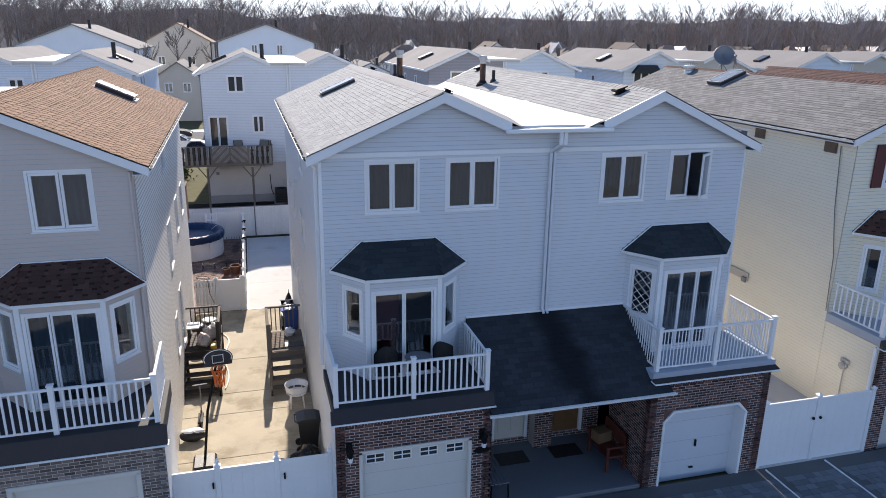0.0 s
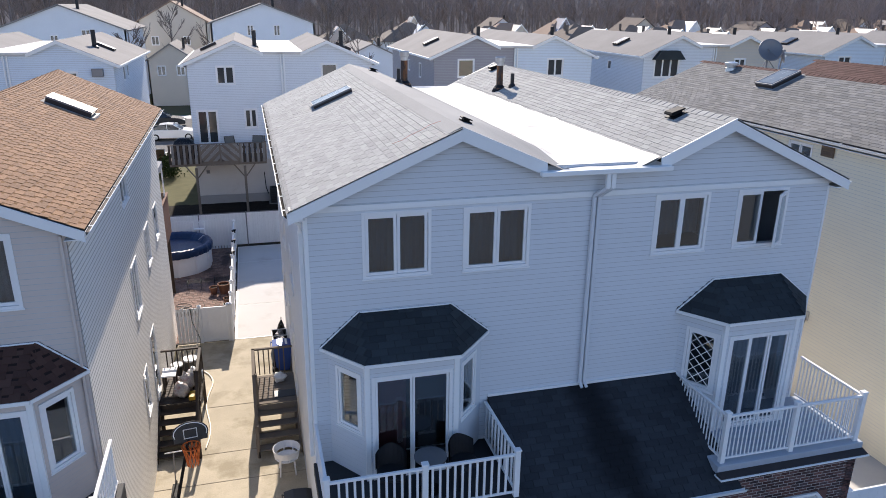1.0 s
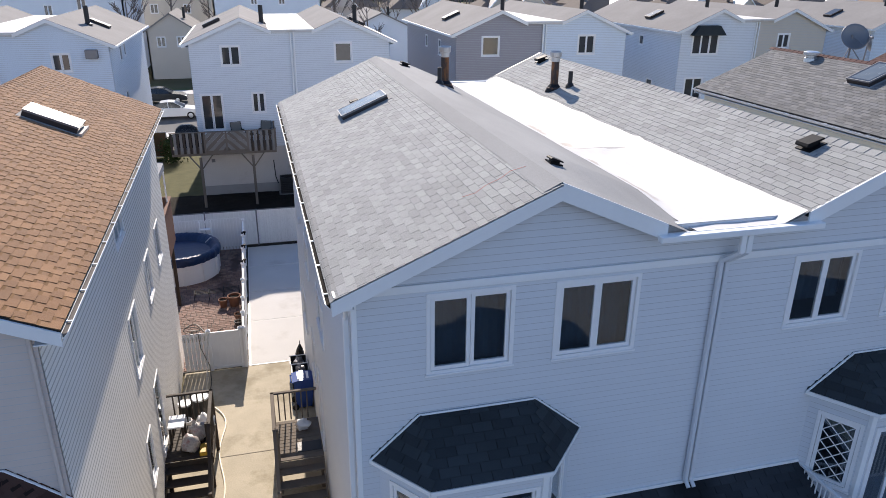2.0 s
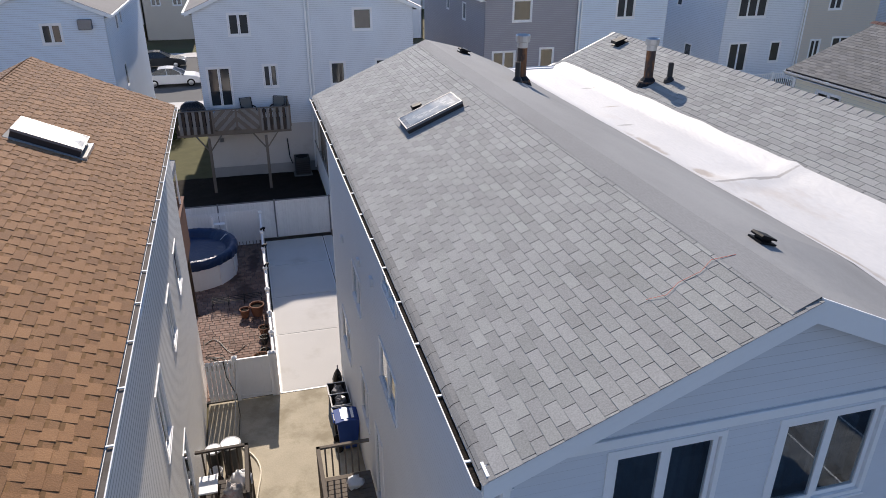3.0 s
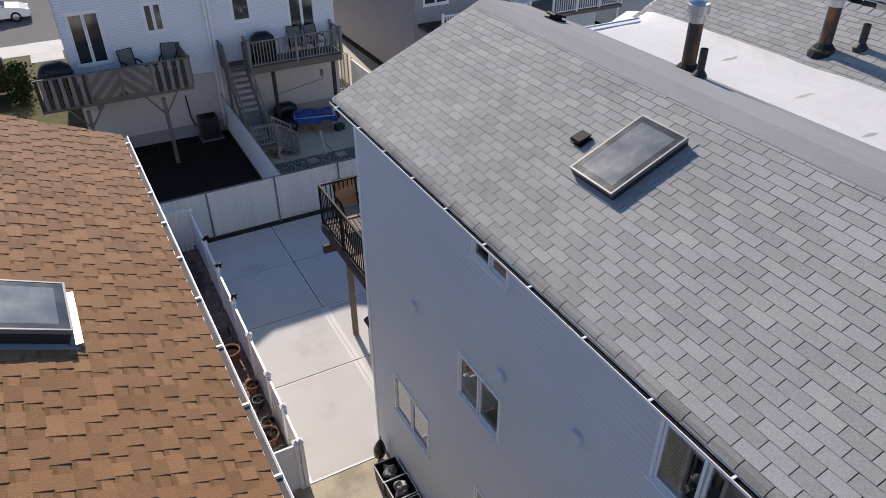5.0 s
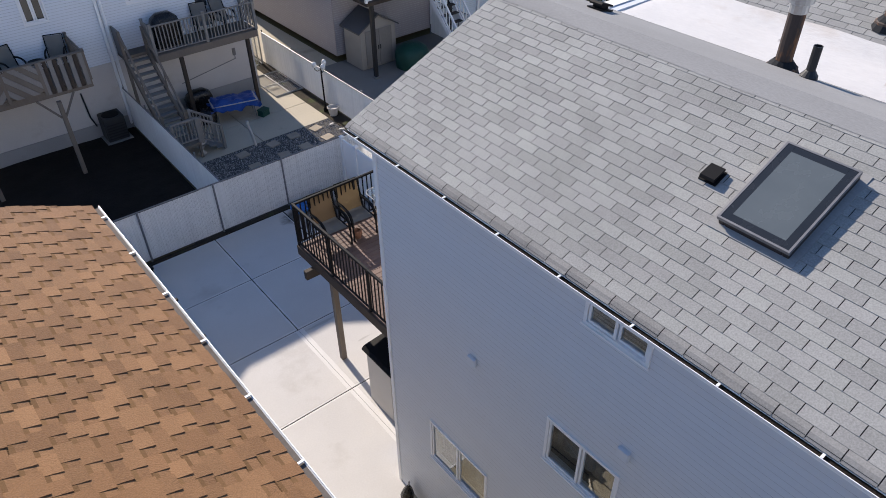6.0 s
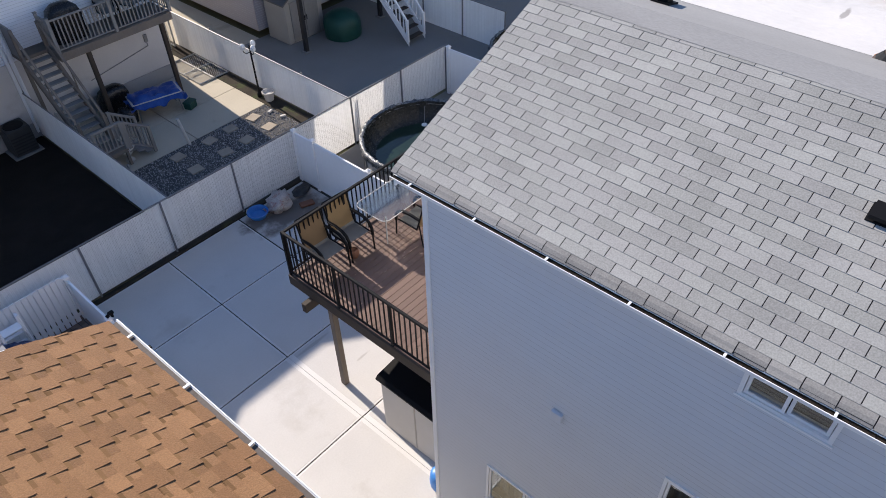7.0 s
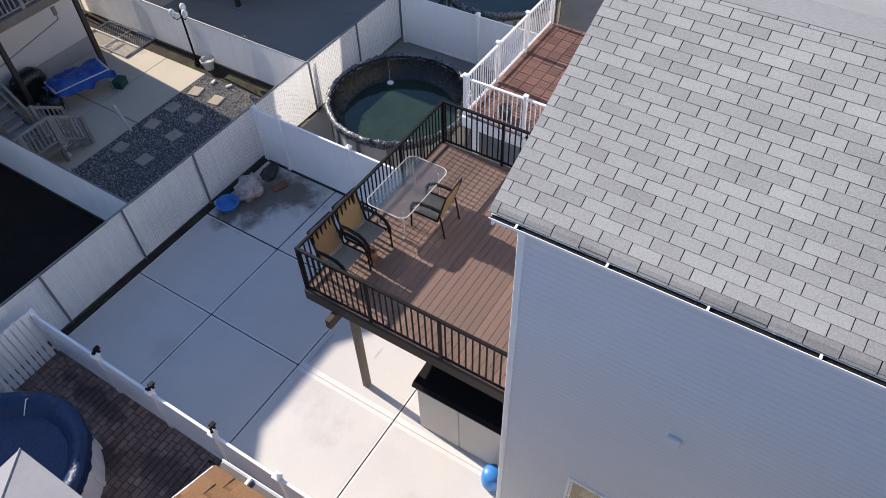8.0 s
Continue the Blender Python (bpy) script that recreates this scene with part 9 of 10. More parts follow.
# left deck with the board front
bd = thing("back_deck", "weathered wooden deck with alternating boards and a chevron front panel", "deck", (-1, 46.5, 0))
BZ, BX0, BX1, BY0 = 3.1, -3.88, 1.62, 46.45
for i in range(14):
    a = BY0 + (AY0 - 0.02 - BY0) * i / 14
    part("plank", Build().box(BX0, BX1, a + 0.004, a + 0.142, BZ - 0.035, BZ, 0.004), M_WOOD_GREY, bd)
part("beam", Build().box(BX0, BX1, BY0 + 0.06, BY0 + 0.12, BZ - 0.27, BZ - 0.036, 0.006), M_WOOD_GREY, bd)
for i in range(9):
    x = BX0 + 0.05 + i * 0.67
    part("joist", Build().box(x, x + 0.05, BY0 + 0.125, AY0 - 0.02, BZ - 0.24, BZ - 0.036), M_WOOD_GREY, bd)
part("top_rail", Build().box(BX0 - 0.03, BX1 + 0.03, BY0 - 0.06, BY0 + 0.08, BZ + 1.0, BZ + 1.04, 0.008), M_WOOD_GREY, bd)
part("bottom_rail", Build().box(BX0, BX1, BY0 + 0.0, BY0 + 0.05, BZ + 0.02, BZ + 0.1, 0.006), M_WOOD_GREY, bd)
x, k = BX0, 0
while x < BX1 - 0.1:
    if not (-2.1 < x + 0.07 < 0.12):
        part("board", Build().box(x + 0.01, x + (0.15 if k % 2 else 0.13), BY0 - 0.05, BY0 - 0.022 - 0.02 * (k % 2), BZ - 0.12, BZ + 1.0, 0.004), M_PALE_BOARD if k % 2 else M_WOOD_DARK, bd, "pale grey board" if k % 2 else "")
    x += 0.16
    k += 1
for s, xc in ((1, -1.55), (-1, -0.45)):
    for i in range(9):
        # slanting boards cut to a square panel
        c0 = -1.1 + i * 0.245
        pts = []
        for cc in (c0, c0 + 0.235):
            a, b = (-0.53, cc), (0.53, cc + 1.06)
            if b[1] < 0 or a[1] > 1.0:
                pts.append(None)
                continue
            a = (a[0] - a[1], 0.0) if a[1] < 0 else a
            b = (b[0] - b[1] + 1.0, 1.0) if b[1] > 1.0 else b
            pts.append((a, b))
        if pts[0] and pts[1]:
            (a, b), (d, c) = pts
            poly = [a, b, c, d]
            poly = [(xc + s * u, BZ - 0.0 + z) for u, z in poly]
            if abs(poly[0][0] - poly[1][0]) > 0.02:
                part("board", Build().prism(poly, 1, BY0 - 0.05 - 0.006 * (i % 2), BY0 - 0.025), M_PALE_BOARD if i % 2 else M_WOOD_GREY, bd)
for x in (-2.12, -1.0, 0.12):
    part("stile", Build().box(x - 0.05, x + 0.05, BY0 - 0.062, BY0 - 0.02, BZ - 0.12, BZ + 1.0, 0.005), M_WOOD_GREY, bd)
for x, y in ((0.33, 46.12), (-2.4, 46.12)):
    p = part("post", Build().box(x - 0.07, x + 0.07, y - 0.07, y + 0.07, 0.0, BZ - 0.28, 0.008), M_WOOD_GREY, bd)
    if y < 47:
        for s in (-1, 1):
            part("brace", Build().cyl((x + s * 0.06, y + 0.06, 2.2), (x + s * 0.6, y + 0.36, BZ - 0.25), 0.045, n=4), M_WOOD_GREY, p)
dl = thing("deck_railing", "thin grey wooden side railing of a back deck", "railing", (1.6, 47.5, BZ))
railing(dl, (BX1 - 0.02, BY0 + 0.05, BZ), (BX1 - 0.02, AY0 - 0.1, BZ), 12, 1.0, M_WOOD_GREY, 0.045, 0.015, mids=0)


def covered_grill(x, y, z, w, d, h, label, seed):
    """A barbecue under a slack black cover."""
    g_ = thing("grill", label, "grill", (x, y, z), "grills")
    b = Build()
    prof = [(1.0, 0.0), (0.98, 0.55), (1.02, 0.62), (0.86, 0.86), (0.5, 1.0), (0.0, 1.02)]
    n = 20
    for f, zz in prof:
        for i in range(n):
            a = 2 * math.pi * i / n
            cx, cy = math.cos(a), math.sin(a)
            q = 1 / max(abs(cx), abs(cy)) ** 0.72
            wob = 1 + 0.06 * noise.noise(Vector((cx * 2, cy * 2, zz * 3 + seed)))
            b.v.append((x + w / 2 * cx * q * f * wob, y + d / 2 * cy * q * f * wob, z + h * zz))
    for k in range(len(prof) - 1):
        b.f += [(k * n + i, k * n + (i + 1) % n, (k + 1) * n + (i + 1) % n, (k + 1) * n + i) for i in range(n)]
    part("cover", b, M_BLACK_BAG, g_, smooth=True)
    for i in (-1, 1):
        part("wheel", Build().cyl((x + i * w * 0.4, y - d * 0.5, z + 0.07), (x + i * w * 0.4, y - d * 0.45, z + 0.07), 0.07, n=12), M_TYRE, g_)
    return g_


covered_grill(-3.1, 47.75, BZ, 1.25, 0.75, 1.2, "barbecue grill under a slack black cover on a deck", 1)
covered_grill(4.95, 47.95, 3.02, 1.1, 0.6, 1.2, "black covered grill by the deck railing", 5)
covered_grill(5.55, 47.95, 0.0, 1.1, 0.6, 0.95, "black grill against the foundation under the deck", 9)
for x, rz, lb in ((-0.35, 200, "dark sling armchair on the white house's deck"), (1.05, 160, "dark sling armchair by the deck's end")):
    sling_chair((x, 47.95, BZ), rz, lb, M_GREY_SLING)
st = thing("side_table", "small dark round side table between two chairs", "table", (0.35, 47.9, BZ))
part("tabletop", Build().lathe([(0, 0.5), (0.27, 0.5), (0.28, 0.515), (0.27, 0.53), (0, 0.53)], 16, (0.35, 47.9, BZ)), M_BLACK_METAL, st)
for i in range(3):
    a = i * 2.09
    part("leg", Build().tube([(0.35 + 0.2 * math.cos(a), 47.9 + 0.2 * math.sin(a), BZ), (0.35 + 0.1 * math.cos(a), 47.9 + 0.1 * math.sin(a), BZ + 0.5)], 0.012, 5), M_BLACK_METAL, st)
ac = thing("condenser", "dark outdoor air-conditioning condenser on the soil", "air conditioner", (2.1, 48.0, 0))
part("casing", Build().box(1.72, 2.5, 47.65, 48.38, 0.05, 1.0, 0.03), M_POT_DARK, ac)
part("pad", Build().box(1.62, 2.6, 47.55, 48.43, -0.02, 0.05, 0.01), M_CONC_GREY, ac)
part("fan_guard", Build().lathe([(0.0, 1.02), (0.1, 1.025), (0.3, 1.02), (0.32, 1.002)], 18, (2.11, 48.0, 0)), M_BLACK_METAL, ac)
for i in range(6):
    part("louvre", Build().box(1.76, 2.46, 47.635, 47.648, 0.15 + i * 0.11, 0.2 + i * 0.11), M_BLACK_PIPE, ac)
part("line_set", Build().tube([(1.62, 48.4, 0.5), (1.5, 48.42, 0.9), (1.45, 48.44, 1.9)], 0.03, 6), M_BLACK_PIPE, ac)

# right deck, its stairs and railings
rd = thing("back_deck", "raised grey wooden deck with slender balusters on timber posts", "deck", (6.2, 47.3, 0))
RZ, RX0, RX1, RYF = 3.02, 4.15, 8.2, 47.2
for i in range(9):
    a = RYF + i * 0.142
    part("plank", Build().box(RX0, RX1, a + 0.004, a + 0.138, RZ - 0.035, RZ, 0.004), M_WOOD_GREY, rd)
part("beam", Build().box(RX0, RX1, RYF - 0.05, RYF, RZ - 0.28, RZ - 0.01, 0.006), M_WOOD_GREY, rd)
part("beam", Build().box(RX0 - 0.05, RX0 - 0.003, RYF - 0.05, AY0 - 0.02, RZ - 0.28, RZ - 0.01, 0.006), M_WOOD_GREY, rd)
for x in (RX0 + 0.9, RX1 - 0.42):
    part("post", Build().box(x - 0.07, x + 0.07, RYF + 0.02, RYF + 0.16, 0.0, RZ - 0.036, 0.008), M_WOOD_DARK, rd)
rr = thing("deck_railing", "grey wooden deck railing with upright balusters", "railing", (6.2, 47.2, RZ))
railing(rr, (RX0, RYF, RZ), (RX1, RYF, RZ), 30, 1.08, M_PALE_BOARD, 0.05, 0.02, mids=1)
railing(rr, (RX1, RYF + 0.05, RZ), (RX1, AY0 - 0.08, RZ), 8, 1.08, M_PALE_BOARD, 0.045, 0.02)
railing(rr, (RX0, RYF + 0.05, RZ), (RX0, AY0 - 0.55, RZ), 6, 1.08, M_PALE_BOARD, 0.045, 0.02)
sling_chair((6.4, 47.95, RZ), 170, "dark sling chair on the grey deck", M_GREY_SLING)
sling_chair((7.3, 47.95, RZ), 195, "dark sling chair on the grey deck", M_GREY_SLING)
tr = thing("stair_landing", "upper wooden landing at the head of the stairs", "landing", (3.6, 48.3, 0))
part("platform", Build().box(3.15, 4.09, 47.85, AY0 - 0.02, RZ - 0.12, RZ - 0.01, 0.008), M_WOOD_GREY, tr)
part("post", Build().box(3.18, 3.28, 47.88, 47.98, 0, RZ - 0.121, 0.006), M_WOOD_GREY, tr)
part("guard", Build().box(3.16, 3.22, 47.86, AY0 - 0.03, RZ, RZ + 1.0, 0.006), M_PALE_BOARD, tr)


def sloped_guard(parent, p, q, h, n, m=None):
    """A stair guard: a sloping rail over upright balusters, between two foot points."""
    p, q = Vector(p), Vector(q)
    up = Vector((0, 0, h))
    mat_ = m or M_PALE_BOARD
    part("hand_rail", Build().cyl(p + up, q + up, 0.05, n=4), mat_, parent)
    part("lower_rail", Build().cyl(p + up * 0.18, q + up * 0.18, 0.035, n=4), mat_, parent)
    for i in range(n + 1):
        c = p.lerp(q, i / n)
        r_ = 0.05 if i in (0, n) else 0.02
        part("post" if i in (0, n) else "baluster", Build().box(c.x - r_, c.x + r_, c.y - r_, c.y + r_, c.z + (0 if i in (0, n) else h * 0.2), c.z + h + (0.04 if i in (0, n) else -0.03), 0.004), mat_, parent)


sf = thing("staircase", "weathered open wooden staircase down from a back deck", "stairs", (3.6, 46.5, 0))
NS, SY0, SY1, SZ1 = 12, 47.85, 45.35, 0.62
for i in range(NS):
    t_ = (i + 0.5) / NS
    y_, z_ = SY0 + (SY1 - SY0) * t_, RZ + (SZ1 - RZ) * (i + 1) / (NS + 0.5)
    part("tread", Build().box(3.24, 4.02, y_ - 0.13, y_ + 0.13, z_ - 0.04, z_, 0.006), M_PALE_BOARD, sf)
for x in (3.2, 4.06):
    part("stringer", Build().prism([(SY0, RZ - 0.02), (SY0, RZ - 0.3), (SY1, SZ1 - 0.28), (SY1, SZ1 + 0.05)], 0, x - 0.025, x + 0.025), M_WOOD_GREY, sf)
    sloped_guard(sf, (x, SY0 - 0.05, RZ), (x, SY1, SZ1), 0.92, 2, M_WOOD_GREY)
part("landing", Build().box(3.15, 4.12, 44.45, SY1 - 0.01, SZ1 - 0.12, SZ1, 0.01), M_WOOD_GREY, sf)
for x, y in ((3.2, 44.5), (4.05, 44.5), (3.2, 45.25)):
    part("leg", Build().box(x - 0.045, x + 0.045, y - 0.045, y + 0.045, 0.0, SZ1 - 0.121, 0.005), M_WOOD_GREY, sf)
for i in range(3):
    part("tread", Build().box(4.13 + i * 0.27, 4.39 + i * 0.27, 44.48, 45.3, SZ1 - 0.2 - i * 0.155, SZ1 - 0.155 - i * 0.155, 0.006), M_PALE_BOARD, sf)
sloped_guard(sf, (3.2, 44.47, SZ1), (4.1, 44.47, SZ1), 0.95, 7)
sloped_guard(sf, (4.2, 44.47, SZ1 - 0.05), (4.95, 44.47, 0.05), 0.95, 7)
sloped_guard(sf, (4.2, 45.33, SZ1 - 0.05), (4.95, 45.33, 0.05), 0.95, 6)

# patio things of the white house
ft = thing("folding_table", "folding table heaped with a crumpled blue tarp", "table", (6.5, 46.6, 0))
tq = pose(6.45, 46.65, 0, 0, 0, -14)
part("tabletop", Build().box(-0.9, 0.9, -0.42, 0.42, 0.7, 0.74, 0.012), M_POT_WHITE, ft, m=tq)
for x in (-0.75, 0.75):
    part("leg", Build().tube([(x, -0.38, 0), (x * 0.93, -0.3, 0.7), (x * 0.93, 0.3, 0.7), (x, 0.38, 0)], 0.016, 6), M_STEEL, ft, m=tq)
cl = Build()
cn = 22
for i in range(cn + 1):
    for j in range(13):
        u, v = -1.0 + 2.0 * i / cn, -0.56 + 1.12 * j / 12
        z = 0.76 + 0.35 * max(0, noise.noise(Vector((u * 2.2, v * 2.6, 1)))) + 0.1 * noise.noise(Vector((u * 5, v * 5, 3))) + 0.03
        if abs(u) > 0.9 or abs(v) > 0.43:
            z -= 0.28 + 0.1 * noise.noise(Vector((u * 4, v * 4, 7)))
        cl.v.append((u, v, z))
cl.f = [(i * 13 + j, (i + 1) * 13 + j, (i + 1) * 13 + j + 1, i * 13 + j + 1) for i in range(cn) for j in range(12)]
solid("tarp", cl, M_BLUE_TARP, "crumpled bright blue tarp over a folding table", "tarp", m=tq, smooth=True)
solid("refuse_bag", Build().blob((0, 0, 0.32), 0.36, 0.33, 0.34, 0.5, 12, 12, 8), M_BLACK_BAG, "black bag of rubbish beside the stairs", "bag", m=pose(5.35, 46.7, 0), smooth=True)
solid("crate", Build().box(-0.2, 0.2, -0.15, 0.15, 0, 0.26, 0.02).box(-0.21, 0.21, -0.16, 0.16, 0.24, 0.28, 0.008), M_GREEN_TARP, "small green plastic crate on the patio", "crate", m=pose(7.35, 46.0, 0, 0, 0, 20))
lp = thing("yard_lamp", "black yard lamp post with three white globes", "lamp post", (9.45, 44.66, 0))
part("pole", Build().lathe([(0.09, 0), (0.09, 0.12), (0.05, 0.2), (0.035, 0.5), (0.03, 1.9), (0.045, 1.95), (0.02, 2.05)], 12, (9.45, 44.66, 0)), M_BLACK_METAL, lp)
for i, a in enumerate((0.4, 2.5, 4.6)):
    cx, cy = 9.45 + 0.24 * math.cos(a), 44.66 + 0.24 * math.sin(a)
    ar = part("arm", Build().tube([(9.45, 44.66, 1.8), (9.45 + 0.15 * math.cos(a), 44.66 + 0.15 * math.sin(a), 1.74), (cx, cy, 1.82), (cx, cy, 1.9)], 0.014, 6), M_BLACK_METAL, lp)
    part("globe", Build().lathe([(0.04, 1.88), (0.085, 1.93), (0.1, 2.0), (0.08, 2.08), (0.04, 2.12), (0.0, 2.13)], 14, (cx, cy, 0)), M_GLOBE, ar, "white opal globe", smooth=True)
URN = [(0.0, 0.0), (0.15, 0.0), (0.15, 0.05), (0.07, 0.1), (0.06, 0.2), (0.14, 0.28), (0.22, 0.4), (0.24, 0.5), (0.28, 0.53), (0.27, 0.56), (0.22, 0.54), (0.2, 0.48), (0.0, 0.47)]
solid("garden_urn", Build().lathe(URN, 18), M_POT_WHITE, "weathered white garden urn at the foot of the stairs", "urn", m=pose(4.14, 44.72, 0))
solid("flower_pot", Build().lathe([(0.0, 0.0), (0.15, 0.0), (0.2, 0.3), (0.24, 0.32), (0.24, 0.37), (0.2, 0.36), (0.17, 0.28), (0.0, 0.27)], 18), M_POT_WHITE, "round white flower pot beside the lamp post", "pot", m=pose(9.52, 44.18, 0.0))
solid("leaning_stake", Build().cyl((0, 0, 0), (-0.12, 0.1, 1.02), 0.055, n=8), M_POT_WHITE, "pale wooden stake standing askew in the patio", "stake", m=pose(5.95, 44.0, 0))
for x, y, a in ((9.0, 43.5, 15), (9.1, 42.9, -25)):
    solid("loose_brick", Build().box(-0.1, 0.1, -0.05, 0.05, 0, 0.07, 0.008), M_POT_WHITE, "pale loose brick on the ground", "brick", "loose bricks", m=pose(x, y, 0.0, 0, 0, a))


def wire_panel(name, label, w, h, m, cols=2, pitch=0.11):
    """A chain-link panel: a tube frame and crossing wires."""
    g_ = thing(name, label, "gate", m.translation, "chain-link panels")
    part("tube_frame", Build().tube([(0, 0, 0), (w, 0, 0), (w, 0, h), (0, 0, h), (0, 0, 0)], 0.025, 6), M_MESH, g_, m=m)
    for i in range(1, cols):
        part("stile", Build().cyl((w * i / cols, 0, 0), (w * i / cols, 0, h), 0.022, n=6), M_MESH, g_, m=m)
    wr = Build()
    c = -h
    while c < w:
        for s in (0, 1):
            a0, a1 = max(0, c), min(w, c + h)
            p, q = (a0, 0, a0 - c), (a1, 0, a1 - c)
            if s:
                p, q = (p[0], 0.006, h - p[2]), (q[0], 0.006, h - q[2])
            wr.cyl(p, q, 0.004, n=3, caps=False)
        c += pitch
    tagged(part("wire_mesh", wr, M_MESH, g_, m=m), kind="stuff")


wire_panel("wire_gate", "galvanised chain-link gate leaf by the corner of the white house", 0.95, 1.75, pose(8.55, 50.6, 0.02, 0, 0, 0), 1)
wire_panel("wire_gate", "galvanised chain-link gate leaf with double frame", 1.0, 1.75, pose(9.7, 51.6, 0.02, 0, 0, -90), 1)
for i in range(2):
    wire_panel("wire_gate", "chain-link panel lying flat on the patio", 2.3, 0.62, Matrix.Translation((8.52 + i * 0.64, 47.1, 0.035)) @ Matrix(((0, 0, 1, 0), (1, 0, 0, 0), (0, 1, 0, 0), (0, 0, 0, 1))), 2)

# yard of the mauve house
sh = thing("garden_shed", "grey resin garden shed with a dark pitched roof", "shed", (13.7, 47.6, 0))
part("body", Build().box(12.8, 14.7, 46.95, 48.3, 0.0, 1.75, 0.02), M_SHED, sh)
part("gable", Build().prism([(12.8, 1.75), (14.7, 1.75), (13.75, 2.3)], 1, 46.97, 48.28), M_SHED, sh)
for s in (-1, 1):
    part("roof_panel", Build().prism([(13.75, 2.32), (13.75 + s * 1.08, 1.68), (13.75 + s * 1.08, 1.74), (13.75, 2.4)], 1, 46.85, 48.4), M_SHED_ROOF, sh)
for x0 in (13.05, 13.77):
    d_ = part("door", Build().box(x0, x0 + 0.69, 46.91, 46.948, 0.05, 1.72, 0.01), M_PALE_BOARD, sh, "pale shed door")
    part("handle", Build().box(13.69 if x0 < 13.5 else 13.8, 13.72 if x0 < 13.5 else 13.83, 46.89, 46.91, 0.8, 1.0), M_BLACK_METAL, d_)
md = thing("back_deck", "dark timber deck of the mauve house on a black post", "deck", (14, 47, 0))
part("platform", Build().box(12.6, 17.3, 45.9, AY0 - 0.02, 3.2, 3.34, 0.01), M_WOOD_DARK, md)
for x in (12.88, 17.1):
    part("post", Build().box(x - 0.08, x + 0.08, 45.92, 46.08, 0.0, 3.2, 0.008), M_BLACK_PIPE, md)
    part("footing", Build().box(x - 0.16, x + 0.16, 45.84, 46.16, -0.02, 0.05, 0.01), M_CONC_GREY, md)
mr = thing("deck_railing", "white vinyl railing of the mauve house's deck", "railing", (15, 46, 3.3))
railing(mr, (12.62, 45.95, 3.34), (17.28, 45.95, 3.34), 36, 1.0, M_VINYL, 0.05, 0.018, mids=2)
ws = thing("staircase", "white-railed back stairs of the mauve house", "stairs", (16.5, 44.5, 0))
for i in range(11):
    part("tread", Build().box(15.9, 16.8, 45.75 - i * 0.26, 46.0 - i * 0.26, 3.1 - i * 0.29, 3.14 - i * 0.29, 0.006), M_WOOD_DARK, ws)
for x in (15.87, 16.83):
    part("stringer", Build().prism([(46.0, 3.2), (46.0, 2.9), (43.1, 0.0), (43.1, 0.25)], 0, x - 0.02, x + 0.02), M_VINYL, ws)
    sloped_guard(ws, (x, 45.9, 3.2), (x, 43.15, 0.15), 0.9, 14, M_VINYL)
tdc = Build().lathe([(0.75, 0.0), (0.8, 0.25), (0.78, 0.6), (0.68, 0.85), (0.4, 1.02), (0.0, 1.08)], 22)
tdc.v = [(x * (1 + 0.1 * noise.noise(Vector((x * 3, y * 3, z * 2)))), y * (1 + 0.1 * noise.noise(Vector((x * 3, y * 3, z * 2 + 5)))), z) for x, y, z in tdc.v]
solid("covered_table", tdc, M_GREEN_TARP, "round garden table under a dark green tarp", "table", m=pose(14.9, 46.0, 0.0), smooth=True)
wd = thing("back_deck", "white-railed raised deck of the white and sand house", "deck", (30, 47, 0))
part("platform", Build().box(27.6, 32.4, 45.7, AY0 - 0.02, 3.4, 3.56, 0.01), M_WOOD_GREY, wd)
for x in (27.8, 32.2):
    part("post", Build().box(x - 0.07, x + 0.07, 45.75, 45.89, 0, 3.4, 0.008), M_VINYL, wd)
wr_ = thing("deck_railing", "white vinyl railing of the far raised deck", "railing", (30, 45.7, 3.56))
railing(wr_, (27.65, 45.75, 3.56), (32.35, 45.75, 3.56), 34, 1.0, M_VINYL, 0.055, 0.02, mids=2)
railing(wr_, (27.65, 45.8, 3.56), (27.65, AY0 - 0.1, 3.56), 18, 1.0, M_VINYL, 0.055, 0.02)
bdk = thing("back_deck", "white-railed raised deck of the light blue half house", "deck", (21, 47, 0))
part("platform", Build().box(18.6, 22.9, 45.9, AY0 - 0.02, 3.4, 3.56, 0.01), M_WOOD_GREY, bdk)
for x in (18.8, 22.7):
    part("post", Build().box(x - 0.07, x + 0.07, 45.95, 46.09, 0, 3.4, 0.008), M_VINYL, bdk)
br_ = thing("deck_railing", "white vinyl railing of the light blue house's deck", "railing", (21, 46, 3.56))
railing(br_, (18.65, 45.95, 3.56), (22.85, 45.95, 3.56), 32, 1.0, M_VINYL, 0.05, 0.018, mids=2)

copy_thing(bp, pose(17.3, 37.4, 0, 0, 0, 40))

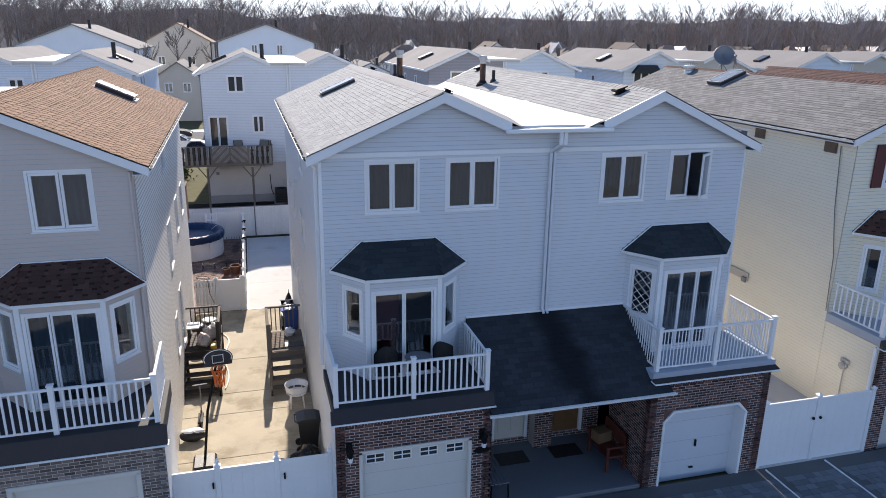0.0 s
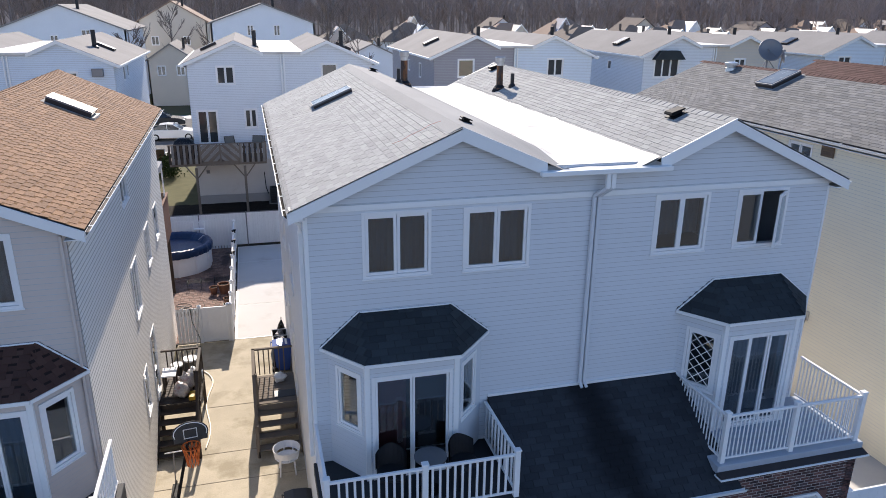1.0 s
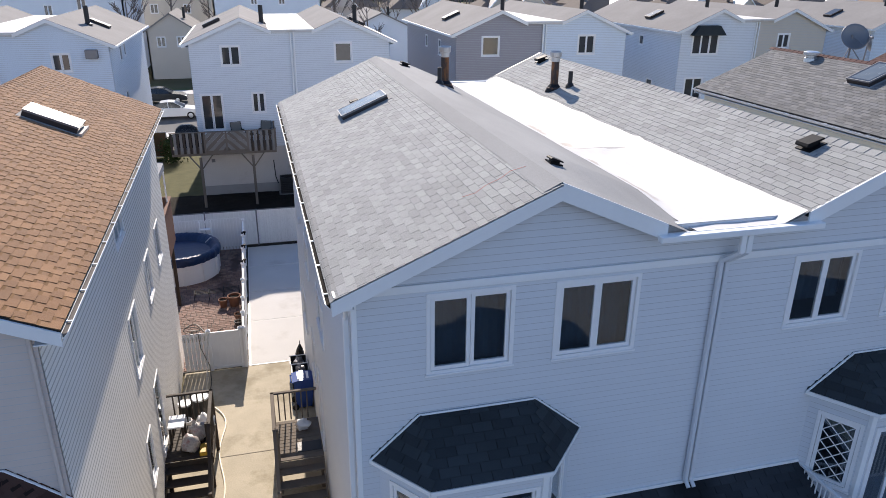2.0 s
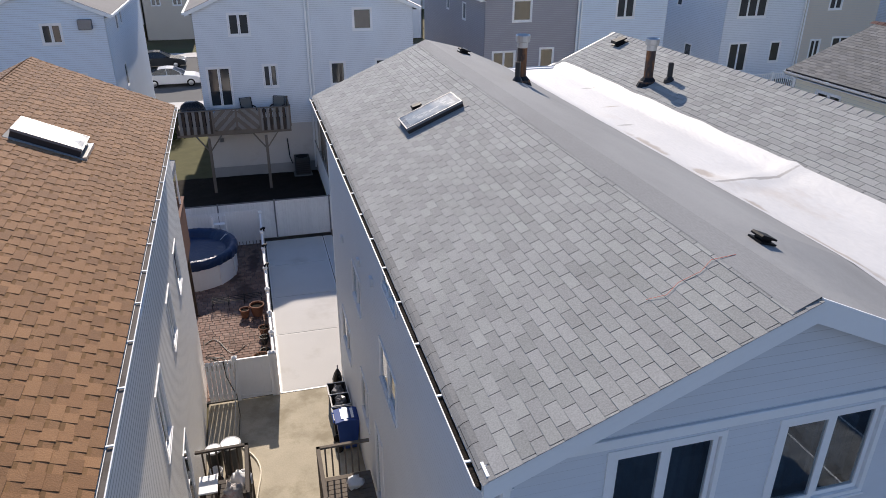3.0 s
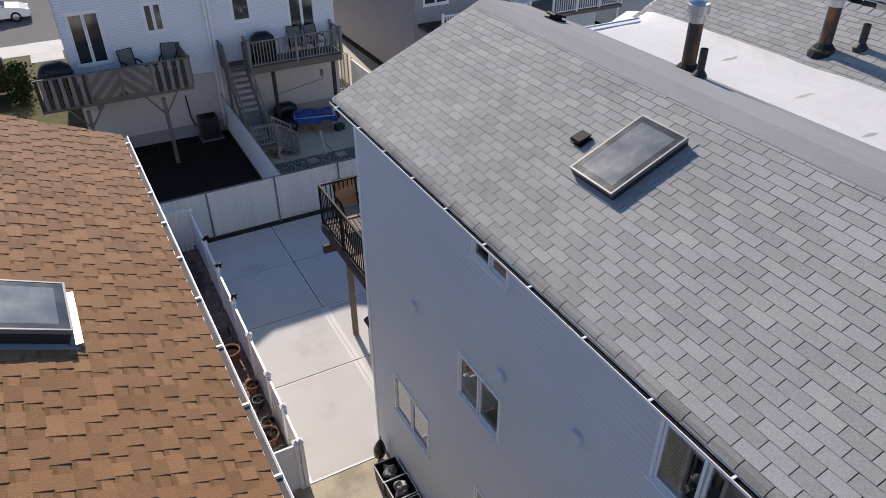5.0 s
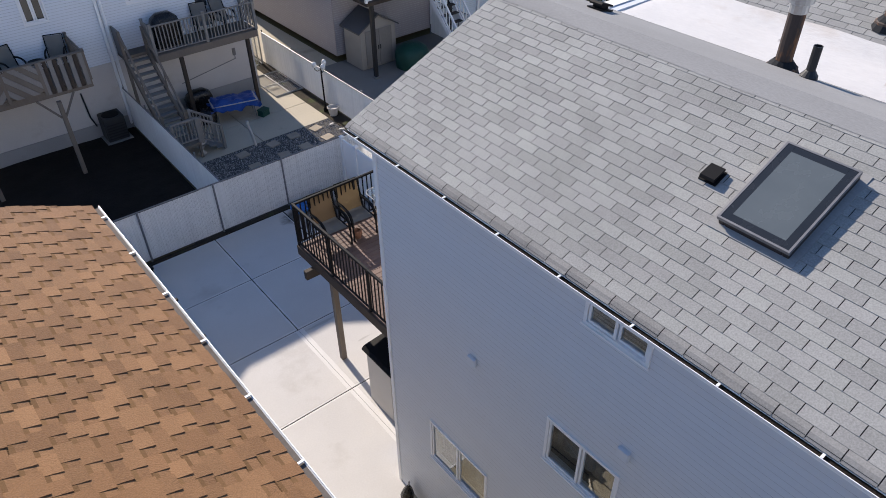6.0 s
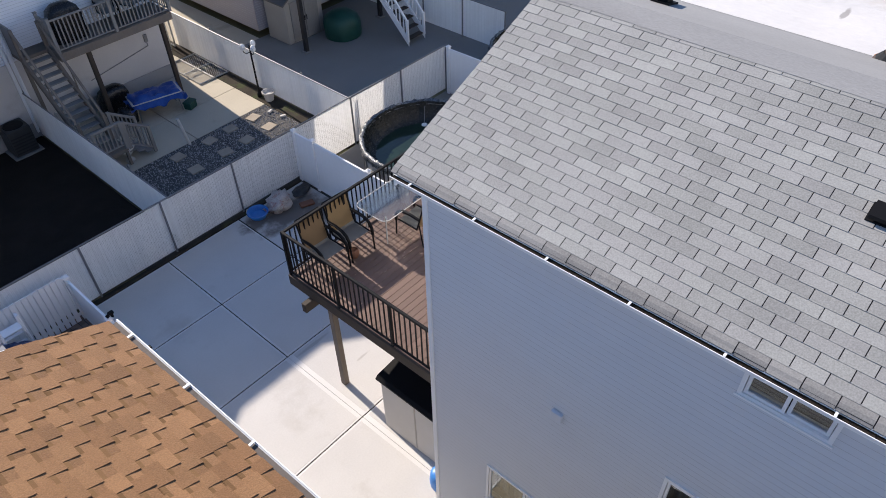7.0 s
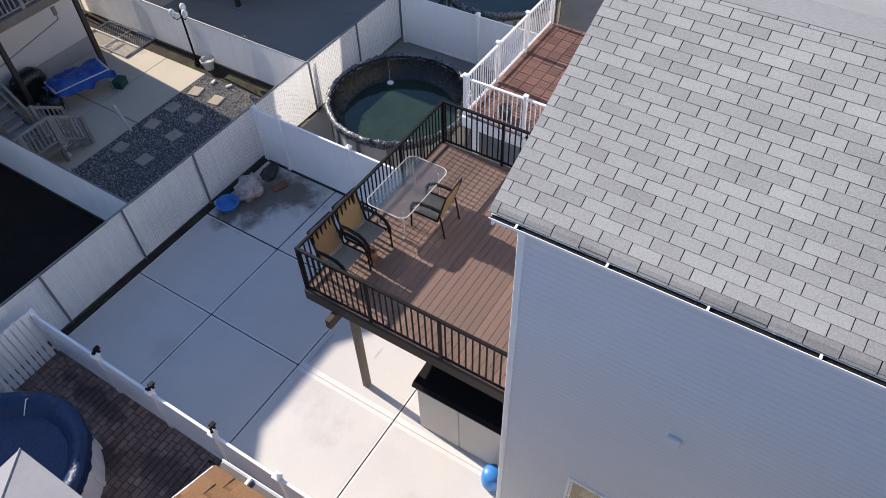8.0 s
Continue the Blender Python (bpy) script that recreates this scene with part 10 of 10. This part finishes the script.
# side yard and street in the gap between the second-row houses
tg = thing("tan_gate", "tan double yard gate with pale frame beside the white house", "gate", (-6.3, 58.2, 0))
for x0 in (-7.2, -6.28):
    part("panel", Build().box(x0 + 0.05, x0 + 0.85, 58.2, 58.23, 0.1, 1.75, 0.01), M_CARD, tg)
    part("frame", Build().ring(x0, x0 + 0.9, 0.05, 1.82, 0.06, 58.17, 58.195), M_VINYL, tg)
for x0, x1, y0, y1, z, lb in ((-7.6, -6.5, 59.0, 61.6, 2.05, "small white canopy beside the light blue house"),):
    cnp = thing("side_canopy", lb, "canopy", ((x0 + x1) / 2, (y0 + y1) / 2, 0), "side canopies")
    part("sheet", Build().box(x0, x1, y0, y1, z, z + 0.06, 0.01), M_TRIM, cnp)
    part("skirt", Build().box(x0, x1, y0 - 0.03, y0 - 0.003, z - 0.22, z + 0.04, 0.006), M_BOX_GREY, cnp)
    for x in (x0 + 0.05, x1 - 0.05):
        for y in (y0 + 0.05, y1 - 0.05):
            part("post", Build().cyl((x, y, 0), (x, y, z), 0.035, n=8), M_VINYL, cnp)
hd = Build()
hr = random.Random(5)
for i in range(1100):
    c = Vector((hr.gauss(0, 0.33), hr.uniform(-1.2, 1.2), hr.uniform(0.1, 1.5)))
    d_ = Vector((hr.uniform(-1, 1), hr.uniform(-1, 1), hr.uniform(-0.4, 1))).normalized() * 0.09
    e_ = d_.orthogonal() * 0.5
    hd.add([c - d_, c + e_, c + d_, c - e_], [(0, 1, 2, 3)])
solid("hedge", hd, M_HEDGE, "dark green clipped shrub row beside the gate", "hedge", kind="stuff", m=pose(-5.0, 57.2, 0))


def car(label, x, y, rz, paint, z=-0.02):
    """A sedan, nose towards its own +x."""
    c = thing("car", label, "car", (x, y, z), "parked cars", rz=rz)
    M = c.matrix_basis
    side = [(-2.3, 0.35), (-2.33, 0.7), (-2.2, 0.95), (-1.6, 1.0), (0.75, 0.98), (1.75, 0.86), (2.25, 0.68), (2.32, 0.45), (2.25, 0.28), (-2.2, 0.25)]
    secs = ((-0.9, 0.94), (-0.86, 1.0), (0.86, 1.0), (0.9, 0.94))
    def loft(poly, secs, zc):
        b = Build()
        n = len(poly)
        for yy, f in secs:
            b.v += [(px * (0.97 + 0.03 * (f > 0.97)), yy, zc + (pz - zc) * f) for px, pz in poly]
        for k in range(len(secs) - 1):
            b.f += [(k * n + i, k * n + (i + 1) % n, (k + 1) * n + (i + 1) % n, (k + 1) * n + i) for i in range(n)]
        b.f += [tuple(range(n)), tuple(range(len(secs) * n - 1, (len(secs) - 1) * n - 1, -1))]
        return b
    body = part("body", loft(side, secs, 0.6), paint, c, m=M)
    cab = [(-1.75, 0.98), (-1.0, 1.4), (-0.4, 1.46), (0.1, 1.42), (0.95, 0.97)]
    def cabin(w0, w1, shrink):
        b = Build()
        pts = []
        for s in (-1, 1):
            for px, pz in cab:
                f = (pz - 0.97) / 0.49
                pts.append((px * shrink, s * (w0 + (w1 - w0) * f), pz))
        b.v = pts
        b.f = [(i, i + 1, 6 + i, 5 + i) for i in range(4)] + [(0, 1, 2, 3, 4), (9, 8, 7, 6, 5)]
        return b
    gl = part("window", cabin(0.83, 0.62, 1.0), M_CAR_GLASS, c, "dark tinted car glass", m=M)
    part("roof", Build().prism([(-1.05, 1.405), (-0.4, 1.475), (0.15, 1.43), (0.15, 1.445), (-0.4, 1.49), (-1.05, 1.42)], 1, -0.62, 0.62), paint, c, m=M)
    for s in (-1, 1):
        part("pillar", Build().cyl((-0.35, s * 0.83, 0.98), (-0.4, s * 0.63, 1.46), 0.03, n=5), paint, c, m=M)
        part("pillar", Build().cyl((0.95, s * 0.82, 0.98), (0.12, s * 0.62, 1.43), 0.03, n=5), paint, c, m=M)
        part("mirror", Build().box(0.65, 0.8, s * 0.88 - 0.06, s * 0.88 + 0.06, 1.0, 1.12, 0.02), paint, c, m=M)
        part("headlight", Build().box(2.12, 2.27, s * 0.68 - 0.15, s * 0.68 + 0.15, 0.6, 0.72, 0.02), M_GALV, c, "clear headlight", m=M)
        part("tail_light", Build().box(-2.34, -2.26, s * 0.7 - 0.14, s * 0.7 + 0.14, 0.72, 0.88, 0.02), M_SHUTTER, c, "red tail light", m=M)
        for wx in (-1.4, 1.42):
            w = part("wheel", Build().lathe([(0.2, -0.09), (0.3, -0.1), (0.325, -0.06), (0.325, 0.06), (0.3, 0.1), (0.2, 0.09)], 20), M_TYRE, c, m=M @ pose(wx, s * 0.83, 0.325, 90, 0, 0))
            part("rim", Build().lathe([(0.0, -0.085), (0.08, -0.09), (0.2, -0.07), (0.2, 0.07), (0.08, 0.09), (0.0, 0.085)], 10), M_GALV, w, m=M @ pose(wx, s * 0.83, 0.325, 90, 0, 0))
    return c


car("white four-door sedan parked in the back street", -6.2, 72.9, 0, M_CAR_WHITE)
car("dark sedan parked across the back street", -7.9, 81.0, 0, M_CAR_DARK)
